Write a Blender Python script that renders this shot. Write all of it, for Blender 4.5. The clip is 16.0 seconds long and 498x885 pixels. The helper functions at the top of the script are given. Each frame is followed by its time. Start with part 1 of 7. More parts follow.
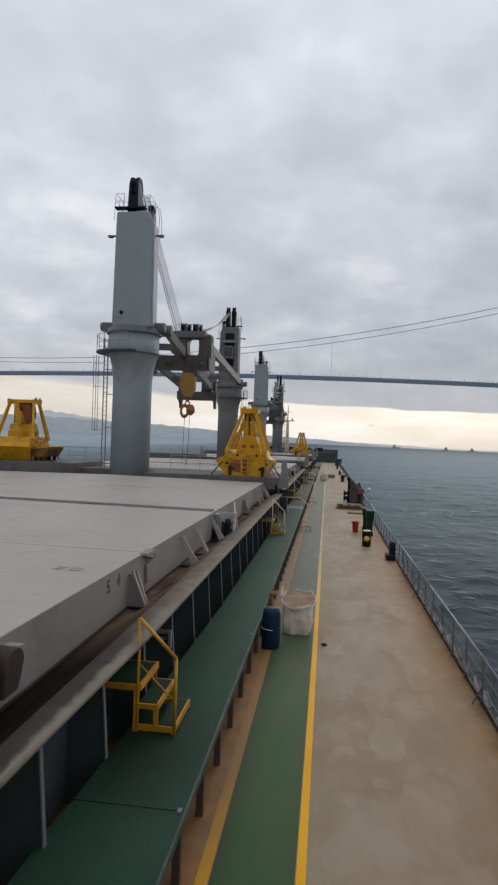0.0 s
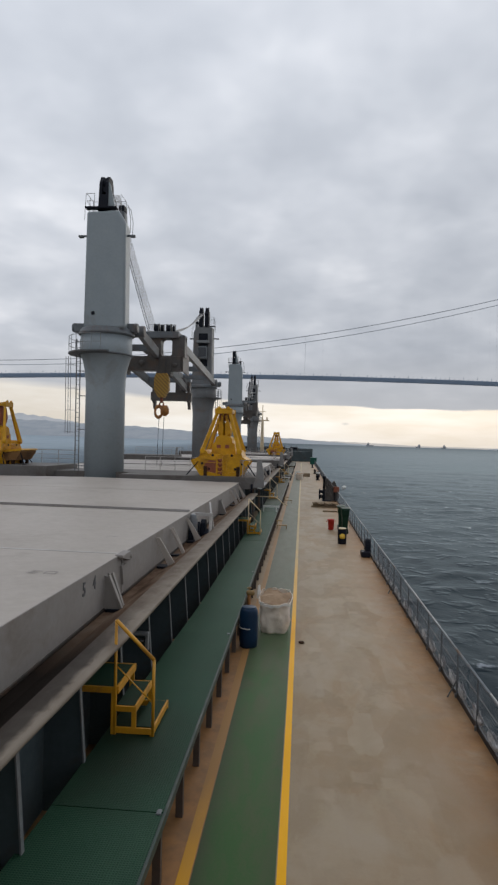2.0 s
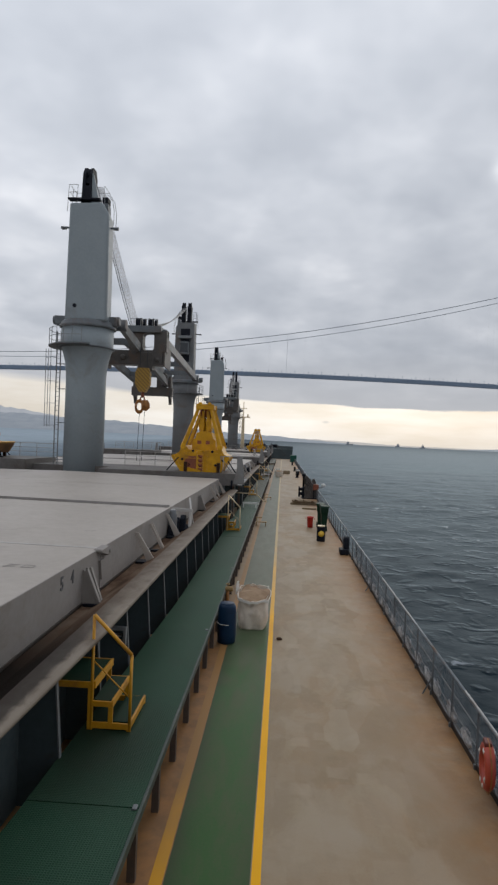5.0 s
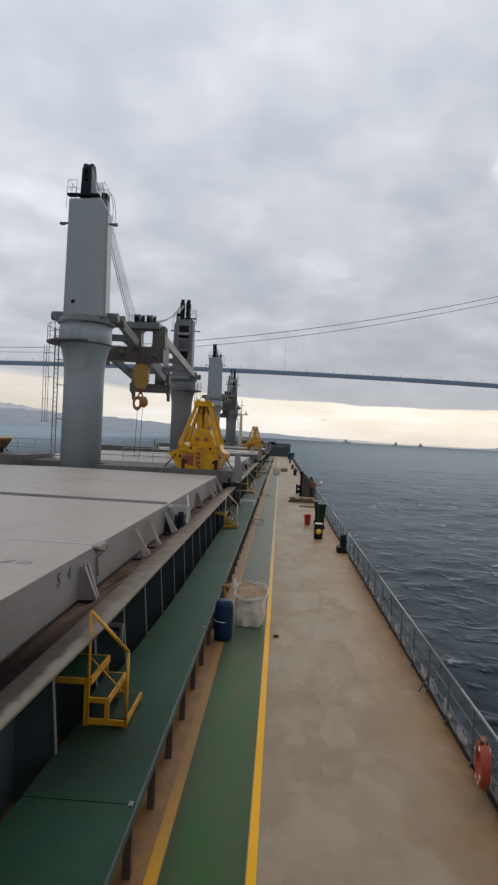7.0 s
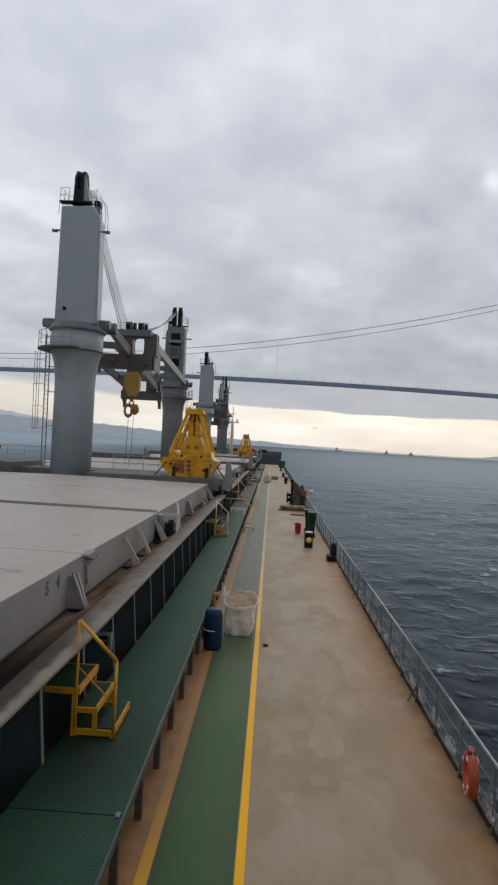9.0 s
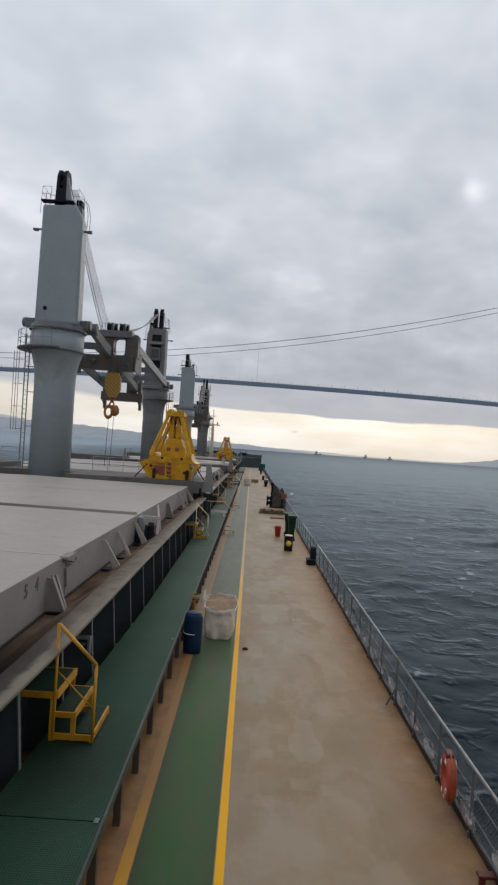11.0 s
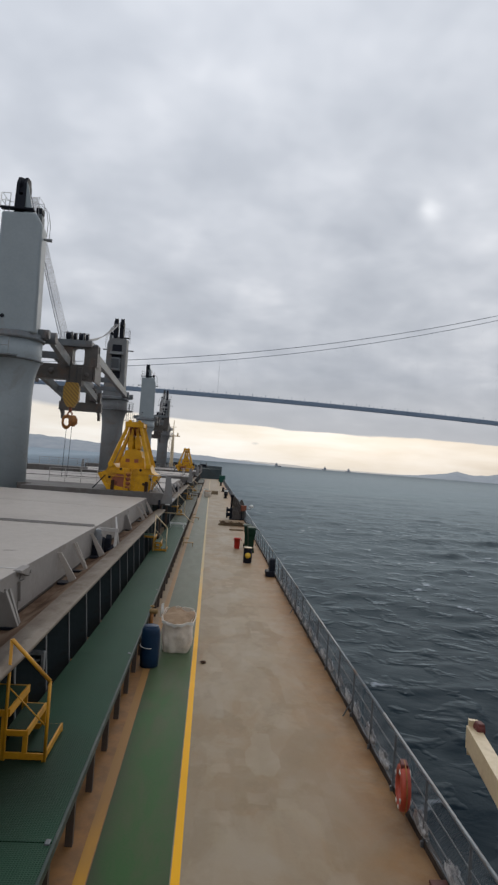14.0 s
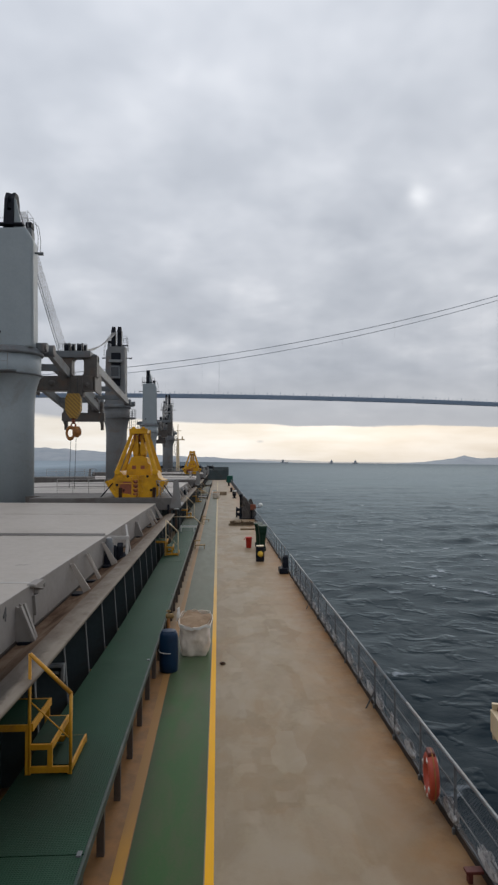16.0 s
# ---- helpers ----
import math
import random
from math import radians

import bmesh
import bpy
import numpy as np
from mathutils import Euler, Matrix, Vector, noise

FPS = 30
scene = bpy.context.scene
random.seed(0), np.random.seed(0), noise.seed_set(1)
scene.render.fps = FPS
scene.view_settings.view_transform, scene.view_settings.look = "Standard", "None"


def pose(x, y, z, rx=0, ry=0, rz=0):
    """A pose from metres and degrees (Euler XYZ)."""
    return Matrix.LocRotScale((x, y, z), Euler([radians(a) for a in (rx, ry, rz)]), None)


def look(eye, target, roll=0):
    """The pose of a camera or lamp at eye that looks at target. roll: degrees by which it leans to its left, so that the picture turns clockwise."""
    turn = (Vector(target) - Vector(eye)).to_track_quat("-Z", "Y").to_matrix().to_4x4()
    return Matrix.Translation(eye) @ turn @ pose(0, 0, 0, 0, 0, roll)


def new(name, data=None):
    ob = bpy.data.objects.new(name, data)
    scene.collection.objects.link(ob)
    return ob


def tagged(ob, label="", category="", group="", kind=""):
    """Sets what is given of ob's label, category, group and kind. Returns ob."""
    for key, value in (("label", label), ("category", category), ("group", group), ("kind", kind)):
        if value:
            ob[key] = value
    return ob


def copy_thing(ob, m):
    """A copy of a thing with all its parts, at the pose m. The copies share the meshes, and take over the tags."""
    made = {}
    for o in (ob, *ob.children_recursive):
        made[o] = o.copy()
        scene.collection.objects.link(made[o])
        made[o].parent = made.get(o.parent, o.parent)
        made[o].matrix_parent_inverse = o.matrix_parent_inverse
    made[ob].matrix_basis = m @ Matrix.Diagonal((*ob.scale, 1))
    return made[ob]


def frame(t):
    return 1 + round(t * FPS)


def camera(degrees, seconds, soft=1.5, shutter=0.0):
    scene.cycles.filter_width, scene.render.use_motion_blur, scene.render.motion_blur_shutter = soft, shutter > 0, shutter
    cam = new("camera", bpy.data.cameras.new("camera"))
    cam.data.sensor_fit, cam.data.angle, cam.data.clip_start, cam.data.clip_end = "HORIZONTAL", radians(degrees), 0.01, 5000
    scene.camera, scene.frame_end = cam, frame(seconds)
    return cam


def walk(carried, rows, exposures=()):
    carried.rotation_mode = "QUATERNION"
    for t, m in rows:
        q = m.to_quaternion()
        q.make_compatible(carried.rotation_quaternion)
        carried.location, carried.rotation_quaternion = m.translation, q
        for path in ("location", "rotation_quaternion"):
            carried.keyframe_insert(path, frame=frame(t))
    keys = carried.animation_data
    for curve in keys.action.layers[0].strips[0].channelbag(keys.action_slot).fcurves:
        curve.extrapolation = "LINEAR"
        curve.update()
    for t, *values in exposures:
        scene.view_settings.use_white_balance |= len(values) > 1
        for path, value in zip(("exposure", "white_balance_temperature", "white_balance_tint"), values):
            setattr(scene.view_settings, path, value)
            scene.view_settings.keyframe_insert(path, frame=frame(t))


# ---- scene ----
cam = camera(43.60, 16.0, 2.4)
PATH = [
    (0.0, pose(0.000, 0.000, 5.200, 90.000, -2.062, 7.190)),
    (0.5, pose(0.024, -0.001, 5.188, 89.626, -1.860, 6.543)),
    (1.0, pose(0.023, -0.011, 5.190, 89.693, -2.075, 6.301)),
    (1.5, pose(0.017, -0.019, 5.188, 89.863, -1.538, 5.871)),
    (2.0, pose(0.007, -0.011, 5.186, 90.072, -1.234, 4.895)),
    (2.5, pose(0.006, 0.005, 5.188, 90.052, -1.262, 4.200)),
    (3.0, pose(0.010, 0.015, 5.187, 90.180, -1.375, 3.963)),
    (3.5, pose(0.004, 0.004, 5.181, 90.160, -1.496, 3.874)),
    (4.0, pose(-0.008, -0.006, 5.174, 90.121, -1.769, 3.410)),
    (6.5, pose(-0.023, 0.007, 5.173, 89.428, -2.509, 3.054)),
    (7.0, pose(-0.024, 0.012, 5.172, 89.588, -2.596, 2.891)),
    (7.5, pose(-0.021, 0.013, 5.176, 89.659, -2.703, 2.739)),
    (8.0, pose(-0.016, 0.001, 5.187, 90.022, -2.800, 2.698)),
    (8.5, pose(-0.015, -0.015, 5.191, 90.178, -2.815, 2.729)),
    (9.0, pose(-0.007, -0.016, 5.194, 90.344, -2.923, 2.076)),
    (11.5, pose(-0.063, -0.012, 5.202, 90.881, -3.690, 0.054)),
    (12.0, pose(-0.056, -0.008, 5.207, 91.227, -3.903, -0.184)),
    (12.5, pose(-0.049, -0.011, 5.215, 91.681, -3.919, -0.815)),
    (13.0, pose(-0.041, -0.019, 5.214, 91.717, -3.754, -1.294)),
    (13.5, pose(-0.037, -0.039, 5.218, 91.922, -3.861, -2.967)),
    (14.0, pose(-0.043, -0.053, 5.220, 92.001, -3.910, -3.431)),
    (14.5, pose(-0.042, -0.046, 5.220, 92.000, -3.991, -3.518)),
    (15.0, pose(-0.037, -0.041, 5.219, 92.372, -3.898, -3.521)),
    (15.5, pose(-0.034, -0.031, 5.221, 92.174, -2.280, -3.263)),
    (16.0, pose(-0.019, -0.025, 5.222, 91.857, 0.090, -2.832)),
]
walk(cam, PATH)

# ---- light ----
SUN_DIR = Vector((0.33, 1.0, 0.44)).normalized()
# the ship leans a little against the horizon
HEEL = pose(0, 0, 0, 0.22, 0.61, 0)
SEA_Z = -6.5

world = bpy.data.worlds.new("overcast_sky")
scene.world = world
world.use_nodes = True
wn, wl = world.node_tree.nodes, world.node_tree.links
wn.clear()


def math_node(nodes, links, op, a, b=None, c=None, clamp=False):
    n = nodes.new("ShaderNodeMath")
    n.operation = op
    n.use_clamp = clamp
    for i, v in enumerate((a, b, c)):
        if v is None:
            continue
        if isinstance(v, (int, float)):
            n.inputs[i].default_value = v
        else:
            links.new(v, n.inputs[i])
    return n.outputs[0]


def mix_node(nodes, links, fac, a, b, blend="MIX"):
    n = nodes.new("ShaderNodeMix")
    n.data_type = "RGBA"
    n.blend_type = blend
    for sock, v in ((n.inputs[0], fac), (n.inputs[6], a), (n.inputs[7], b)):
        if isinstance(v, (int, float)):
            sock.default_value = v
        elif isinstance(v, tuple):
            sock.default_value = (*v, 1.0)
        else:
            links.new(v, sock)
    return n.outputs[2]


def ramp_node(nodes, links, fac, stops):
    n = nodes.new("ShaderNodeValToRGB")
    e = n.color_ramp.elements
    while len(e) < len(stops):
        e.new(0.5)
    for item, (p, c) in zip(e, stops):
        item.position = p
        item.color = (*c, 1.0) if isinstance(c, tuple) else (c, c, c, 1.0)
    links.new(fac, n.inputs[0])
    return n.outputs[0]


def noise_node(nodes, links, vec, scale, detail=4.0, rough=0.55, distort=0.0):
    n = nodes.new("ShaderNodeTexNoise")
    n.inputs["Scale"].default_value = scale
    n.inputs["Detail"].default_value = detail
    n.inputs["Roughness"].default_value = rough
    n.inputs["Distortion"].default_value = distort
    if vec is not None:
        links.new(vec, n.inputs["Vector"])
    return n.outputs["Fac"]


def build_sky():
    tc = wn.new("ShaderNodeTexCoord")
    rot = wn.new("ShaderNodeVectorRotate")
    rot.rotation_type = "EULER_XYZ"
    rot.invert = True
    rot.inputs["Rotation"].default_value = (radians(0.22), radians(0.61), 0)
    wl.new(tc.outputs["Generated"], rot.inputs["Vector"])
    d = rot.outputs[0]
    sep = wn.new("ShaderNodeSeparateXYZ")
    wl.new(d, sep.inputs[0])
    m = lambda op, a, b=None, c=None, clamp=False: math_node(wn, wl, op, a, b, c, clamp)
    x, y, z = sep.outputs
    up = m("MAXIMUM", z, 0.0)
    # a closed cloud sheet overhead: soft patches that flatten towards the horizon
    den = m("ADD", up, 0.30)
    comb = wn.new("ShaderNodeCombineXYZ")
    wl.new(m("DIVIDE", x, den), comb.inputs[0])
    wl.new(m("DIVIDE", y, den), comb.inputs[1])
    plane = comb.outputs[0]
    big = noise_node(wn, wl, plane, 1.7, 3.0, 0.42, 0.1)
    small = noise_node(wn, wl, plane, 4.6, 3.0, 0.48, 0.15)
    wisp = noise_node(wn, wl, plane, 12.0, 2.0, 0.5, 0.1)
    fine = m("ADD", m("ADD", m("MULTIPLY", big, 0.50), m("MULTIPLY", small, 0.42)), m("MULTIPLY", wisp, 0.08))
    cloud = ramp_node(wn, wl, fine, [(0.34, (0.485, 0.520, 0.585)), (0.46, (0.565, 0.600, 0.665)), (0.55, (0.650, 0.682, 0.745)), (0.68, (0.86, 0.88, 0.93))])
    # thicker, greyer layer low over the sea, brighter overhead
    lift = ramp_node(wn, wl, up, [(0.05, 0.80), (0.14, 0.84), (0.36, 1.00), (0.62, 1.14)])
    cloud = mix_node(wn, wl, 1.0, cloud, lift, "MULTIPLY")
    # the cloud is thinner and brighter to port
    cloud = mix_node(wn, wl, 1.0, cloud, m("SUBTRACT", 1.0, m("MULTIPLY", x, 0.14)), "MULTIPLY")
    # an even grey shelf just above the clear strip
    shelf = m("SUBTRACT", 1.0, m("DIVIDE", m("SUBTRACT", up, 0.055), 0.09), None, True)
    cloud = mix_node(wn, wl, m("MULTIPLY", shelf, 0.75), cloud, (0.505, 0.512, 0.535))
    # the veiled sun behind the cloud
    dot = wn.new("ShaderNodeVectorMath")
    dot.operation = "DOT_PRODUCT"
    wl.new(tc.outputs["Generated"], dot.inputs[0])
    dot.inputs[1].default_value = SUN_DIR
    near = m("MAXIMUM", dot.outputs["Value"], 0.0)
    halo = m("ADD", m("MULTIPLY", m("POWER", near, 9000.0), 0.42), m("MULTIPLY", m("POWER", near, 60.0), 0.05))
    halo = m("MULTIPLY", halo, m("MAXIMUM", m("SUBTRACT", m("MULTIPLY", small, 3.2), 0.75), 0.1))
    glow = mix_node(wn, wl, 1.0, (1.0, 0.97, 0.92), halo, "MULTIPLY")
    cloud = mix_node(wn, wl, 1.0, cloud, glow, "ADD")
    # the clear strip of evening sky under the cloud's edge
    sky = wn.new("ShaderNodeTexSky")
    sky.sky_type = "NISHITA"
    sky.sun_disc = False
    sky.sun_elevation = math.asin(SUN_DIR.z)
    sky.sun_rotation = math.atan2(SUN_DIR.x, SUN_DIR.y)
    sky.dust_density = 3.0
    clear = mix_node(wn, wl, 1.0, sky.outputs[0], (0.085, 0.085, 0.085), "MULTIPLY")
    az = wn.new("ShaderNodeCombineXYZ")
    wl.new(m("MULTIPLY", x, 5.0), az.inputs[0])
    wl.new(m("MULTIPLY", y, 5.0), az.inputs[1])
    wl.new(m("MULTIPLY", z, 30.0), az.inputs[2])
    streak = noise_node(wn, wl, az.outputs[0], 1.3, 4.0, 0.5)
    warm = ramp_node(wn, wl, streak, [(0.36, (0.92, 0.87, 0.79)), (0.50, (1.00, 0.96, 0.90)), (0.64, (1.06, 1.04, 1.00))])
    clear = mix_node(wn, wl, 0.92, clear, warm)
    # brightest near the cloud's edge ahead, duller and browner low down and to both sides
    aside = m("SUBTRACT", x, 0.03)
    side = m("MINIMUM", m("MULTIPLY", aside, aside), 0.14)
    low = m("SUBTRACT", 1.0, m("DIVIDE", up, 0.035), None, True)
    dull = m("ADD", m("MULTIPLY", side, 2.6), m("MULTIPLY", low, 0.10))
    veil = noise_node(wn, wl, comb.outputs[0], 2.6, 3.0, 0.5)
    dull = m("ADD", dull, m("MULTIPLY", m("MAXIMUM", m("MULTIPLY", x, 1.8), 0.0), m("MAXIMUM", m("SUBTRACT", veil, 0.42), 0.0)))
    tint = mix_node(wn, wl, dull, (0.945, 0.945, 0.945), (0.58, 0.54, 0.49))
    clear = mix_node(wn, wl, 1.0, clear, tint, "MULTIPLY")
    cx = m("DIVIDE", m("SUBTRACT", x, 0.067), 0.0062)
    cz = m("DIVIDE", m("SUBTRACT", m("ADD", z, m("MULTIPLY", streak, 0.003)), 0.0325), 0.0024)
    lens = m("SUBTRACT", 1.25, m("SQRT", m("ADD", m("MULTIPLY", cx, cx), m("MULTIPLY", cz, cz))), None, True)
    clear = mix_node(wn, wl, m("MULTIPLY", lens, 0.8), clear, (0.74, 0.71, 0.66))
    edge_wave = noise_node(wn, wl, az.outputs[0], 1.1, 6.0, 0.6)
    base = m("SUBTRACT", 0.0515, m("MULTIPLY", m("MAXIMUM", m("MINIMUM", x, 0.5), -0.5), 0.0105))
    base = m("ADD", base, m("MULTIPLY", m("MAXIMUM", m("SUBTRACT", m("MULTIPLY", m("MAXIMUM", x, -0.6), -1.0), 0.25), 0.0), 0.055))
    edge = m("ADD", base, m("MULTIPLY", edge_wave, 0.013))
    mask = m("DIVIDE", m("SUBTRACT", z, edge), m("ADD", 0.0022, m("MULTIPLY", m("MAXIMUM", m("MULTIPLY", x, -1.0), 0.0), 0.022)), None, True)
    col = mix_node(wn, wl, mask, clear, cloud)
    below = m("DIVIDE", m("ADD", z, 0.004), 0.004, None, True)
    col = mix_node(wn, wl, below, (0.22, 0.27, 0.32), col)
    bg = wn.new("ShaderNodeBackground")
    wl.new(col, bg.inputs[0])
    bg.inputs[1].default_value = 1.0
    out = wn.new("ShaderNodeOutputWorld")
    wl.new(bg.outputs[0], out.inputs[0])


build_sky()

sun_data = bpy.data.lights.new("sun", "SUN")
sun_data.energy = 0.5
sun_data.angle = radians(40)
sun_data.color = (1.0, 0.94, 0.84)
sun = new("sun", sun_data)
sun.matrix_world = look((0, 0, 60), Vector((0, 0, 60)) - SUN_DIR)
scene.view_settings.exposure = 0.0

# ---- materials ----


def material(name):
    mt = bpy.data.materials.new(name)
    mt.use_nodes = True
    return mt, mt.node_tree.nodes, mt.node_tree.links, mt.node_tree.nodes["Principled BSDF"]


def surface(name, col, col2=None, rough=0.5, scale=1.5, fine=18.0, stain=None, amount=0.35, bump=0.15, metal=0.0, stretch=(1, 1, 1), vary=0.0, spec=0.5):
    """Painted or raw surface: two shades, stains of a third colour, and a fine relief."""
    mt, n, l, b = material(name)
    tc = n.new("ShaderNodeTexCoord")
    mp = n.new("ShaderNodeMapping")
    mp.inputs["Scale"].default_value = stretch
    l.new(tc.outputs["Object"], mp.inputs[0])
    v = mp.outputs[0]
    col2 = col2 or tuple(c * 0.78 for c in col)
    f1 = noise_node(n, l, v, scale, 6.0, 0.6)
    f2 = noise_node(n, l, v, fine, 4.0, 0.6)
    both = math_node(n, l, "ADD", math_node(n, l, "MULTIPLY", f1, 0.7), math_node(n, l, "MULTIPLY", f2, 0.3))
    c = mix_node(n, l, ramp_node(n, l, both, [(0.38, 0.0), (0.62, 1.0)]), col, col2)
    if stain:
        f3 = noise_node(n, l, v, scale * 0.6 + 0.3, 8.0, 0.68, 0.4)
        k = ramp_node(n, l, f3, [(0.60 - 0.25 * amount, 0.0), (0.78 - 0.18 * amount, 1.0)])
        c = mix_node(n, l, math_node(n, l, "MULTIPLY", k, min(1.0, 0.5 + amount)), c, stain)
    if vary:
        oi = n.new("ShaderNodeObjectInfo")
        g = math_node(n, l, "ADD", 1.0 - vary / 2, math_node(n, l, "MULTIPLY", oi.outputs["Random"], vary))
        c = mix_node(n, l, 1.0, c, g, "MULTIPLY")
    l.new(c, b.inputs["Base Color"])
    b.inputs["Metallic"].default_value = metal
    b.inputs["Specular IOR Level"].default_value = spec
    r = math_node(n, l, "ADD", rough - 0.08, math_node(n, l, "MULTIPLY", f2, 0.16))
    l.new(r, b.inputs["Roughness"])
    if bump:
        bp = n.new("ShaderNodeBump")
        bp.inputs["Strength"].default_value = bump
        bp.inputs["Distance"].default_value = 0.02
        l.new(both, bp.inputs["Height"])
        l.new(bp.outputs[0], b.inputs["Normal"])
    return mt


RUST = (0.20, 0.085, 0.035)
M_CRANE = surface("crane_grey_paint", (0.248, 0.283, 0.300), (0.212, 0.246, 0.263), 0.5, 0.35, 6.0, (0.17, 0.16, 0.15), 0.25, 0.06)
M_CRANE_DARK = surface("crane_grey_darker", (0.13, 0.145, 0.155), (0.09, 0.10, 0.108), 0.55, 0.8, 8.0, (0.12, 0.08, 0.06), 0.35, 0.08)
M_BLACK = surface("greasy_black", (0.008, 0.010, 0.016), (0.015, 0.016, 0.022), 0.55, 2.0, 20.0, None, 0, 0.1, spec=0.1)
M_GLASS_DARK = surface("cab_window_tint", (0.02, 0.024, 0.03), (0.025, 0.03, 0.035), 0.15, 1.0, 8.0, None, 0, 0.0)
M_YELLOW = surface("yellow_paint", (0.63, 0.330, 0.007), (0.47, 0.230, 0.006), 0.45, 1.6, 14.0, (0.20, 0.085, 0.02), 0.28, 0.12, spec=0.3)
M_YELLOW_STEP = surface("yellow_step_paint", (0.56, 0.27, 0.010), (0.44, 0.20, 0.008), 0.45, 3.0, 24.0, (0.20, 0.10, 0.04), 0.25, 0.12)
M_JAW = surface("rusty_jaw_inside", (0.23, 0.12, 0.045), (0.15, 0.075, 0.03), 0.7, 1.5, 12.0, (0.08, 0.04, 0.02), 0.4, 0.2, spec=0.2)
M_GRAB_RED = surface("oxide_red_primer", (0.26, 0.07, 0.03), (0.18, 0.05, 0.025), 0.6, 2.0, 14.0, None, 0, 0.15)
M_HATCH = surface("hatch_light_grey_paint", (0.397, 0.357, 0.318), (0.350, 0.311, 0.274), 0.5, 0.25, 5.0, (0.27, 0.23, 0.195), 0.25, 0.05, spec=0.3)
# cover sides: the hatch grey with their shade put into the colour
M_HATCH_SIDE = surface("hatch_side_shaded_grey", (0.266, 0.247, 0.231), (0.230, 0.210, 0.194), 0.55, 0.6, 7.0, (0.14, 0.105, 0.08), 0.20, 0.08, spec=0.25)
M_GUTTER = surface("rusty_gutter", (0.036, 0.019, 0.012), (0.062, 0.030, 0.016), 0.8, 1.2, 10.0, (0.016, 0.011, 0.009), 0.55, 0.25, spec=0.1)
M_COAMING = surface("dark_blue_coaming_paint", (0.060, 0.078, 0.084), (0.043, 0.058, 0.063), 0.55, 0.8, 8.0, (0.045, 0.032, 0.025), 0.25, 0.1, spec=0.2)
M_STAY = surface("stay_edge_paint", (0.22, 0.23, 0.235), (0.16, 0.17, 0.175), 0.5, 1.5, 12.0, (0.14, 0.08, 0.05), 0.3, 0.1)
M_STAY_FACE = surface("stay_face_paint", (0.150, 0.156, 0.162), (0.11, 0.116, 0.12), 0.55, 1.5, 12.0, (0.10, 0.065, 0.045), 0.35, 0.1, spec=0.3)
M_EDGE = surface("walkway_edge_paint", (0.030, 0.052, 0.042), (0.050, 0.062, 0.055), 0.5, 2.0, 16.0, (0.12, 0.12, 0.11), 0.35, 0.15, spec=0.3)
M_STANCHION = surface("weathered_stanchion", (0.135, 0.145, 0.155), (0.10, 0.108, 0.115), 0.5, 2.0, 18.0, (0.14, 0.08, 0.05), 0.35, 0.1)
M_JIB_HEAD = surface("soiled_shaded_brown_grey", (0.086, 0.076, 0.069), (0.056, 0.050, 0.046), 0.55, 0.9, 8.0, (0.11, 0.065, 0.04), 0.4, 0.08)
M_CRANE_AFT = surface("darker_crane_grey", (0.158, 0.164, 0.168), (0.120, 0.124, 0.128), 0.55, 0.5, 6.0, (0.13, 0.095, 0.07), 0.4, 0.08)
M_RAIL = surface("galvanised_rail", (0.22, 0.24, 0.26), (0.16, 0.18, 0.19), 0.42, 2.0, 18.0, (0.16, 0.09, 0.05), 0.35, 0.1, metal=0.3)
M_RAIL_BASE = surface("rusty_deck_edge_bar", (0.030, 0.027, 0.026), (0.048, 0.036, 0.030), 0.65, 2.0, 15.0, (0.10, 0.045, 0.022), 0.25, 0.2, spec=0.2)
M_POST = surface("brown_post_paint", (0.055, 0.045, 0.04), (0.09, 0.06, 0.045), 0.6, 3.0, 20.0, RUST, 0.35, 0.2)
M_HULL = surface("hull_dark_paint", (0.05, 0.055, 0.065), (0.04, 0.045, 0.05), 0.5, 0.3, 4.0, RUST, 0.2, 0.05)
M_WHITE = surface("white_paint", (0.72, 0.72, 0.70), (0.62, 0.62, 0.60), 0.45, 0.8, 8.0, None, 0, 0.05)
M_CREAM = surface("cream_paint", (0.62, 0.50, 0.32), (0.54, 0.42, 0.26), 0.45, 2.0, 16.0, (0.25, 0.14, 0.08), 0.15, 0.08)
M_DARK_RED = surface("dark_red_rubber", (0.12, 0.02, 0.015), (0.08, 0.015, 0.012), 0.6, 4.0, 30.0, None, 0, 0.1)
M_ORANGE = surface("lifebuoy_orange", (0.44, 0.060, 0.028), (0.34, 0.045, 0.022), 0.5, 4.0, 30.0, None, 0, 0.08)
M_BLUE = surface("blue_plastic", (0.006, 0.026, 0.062), (0.005, 0.020, 0.048), 0.45, 4.0, 30.0, (0.03, 0.033, 0.04), 0.15, 0.06, spec=0.2)
M_BAG = surface("woven_white_bag", (0.70, 0.62, 0.53), (0.60, 0.525, 0.445), 0.85, 3.0, 60.0, (0.33, 0.27, 0.21), 0.3, 0.3)
M_BAG_RIM = surface("bag_rim_cloth", (0.72, 0.70, 0.66), (0.60, 0.57, 0.52), 0.85, 6.0, 60.0, None, 0, 0.3)
M_CARGO = surface("brown_sweepings", (0.36, 0.25, 0.16), (0.26, 0.17, 0.10), 0.95, 4.0, 45.0, (0.18, 0.11, 0.07), 0.3, 0.8)
M_RED = surface("red_plastic", (0.55, 0.03, 0.02), (0.42, 0.02, 0.015), 0.4, 4.0, 30.0, None, 0, 0.05)
M_LOCKER = surface("teal_locker_paint", (0.012, 0.085, 0.062), (0.010, 0.065, 0.050), 0.5, 2.0, 12.0, None, 0, 0.05, spec=0.2)
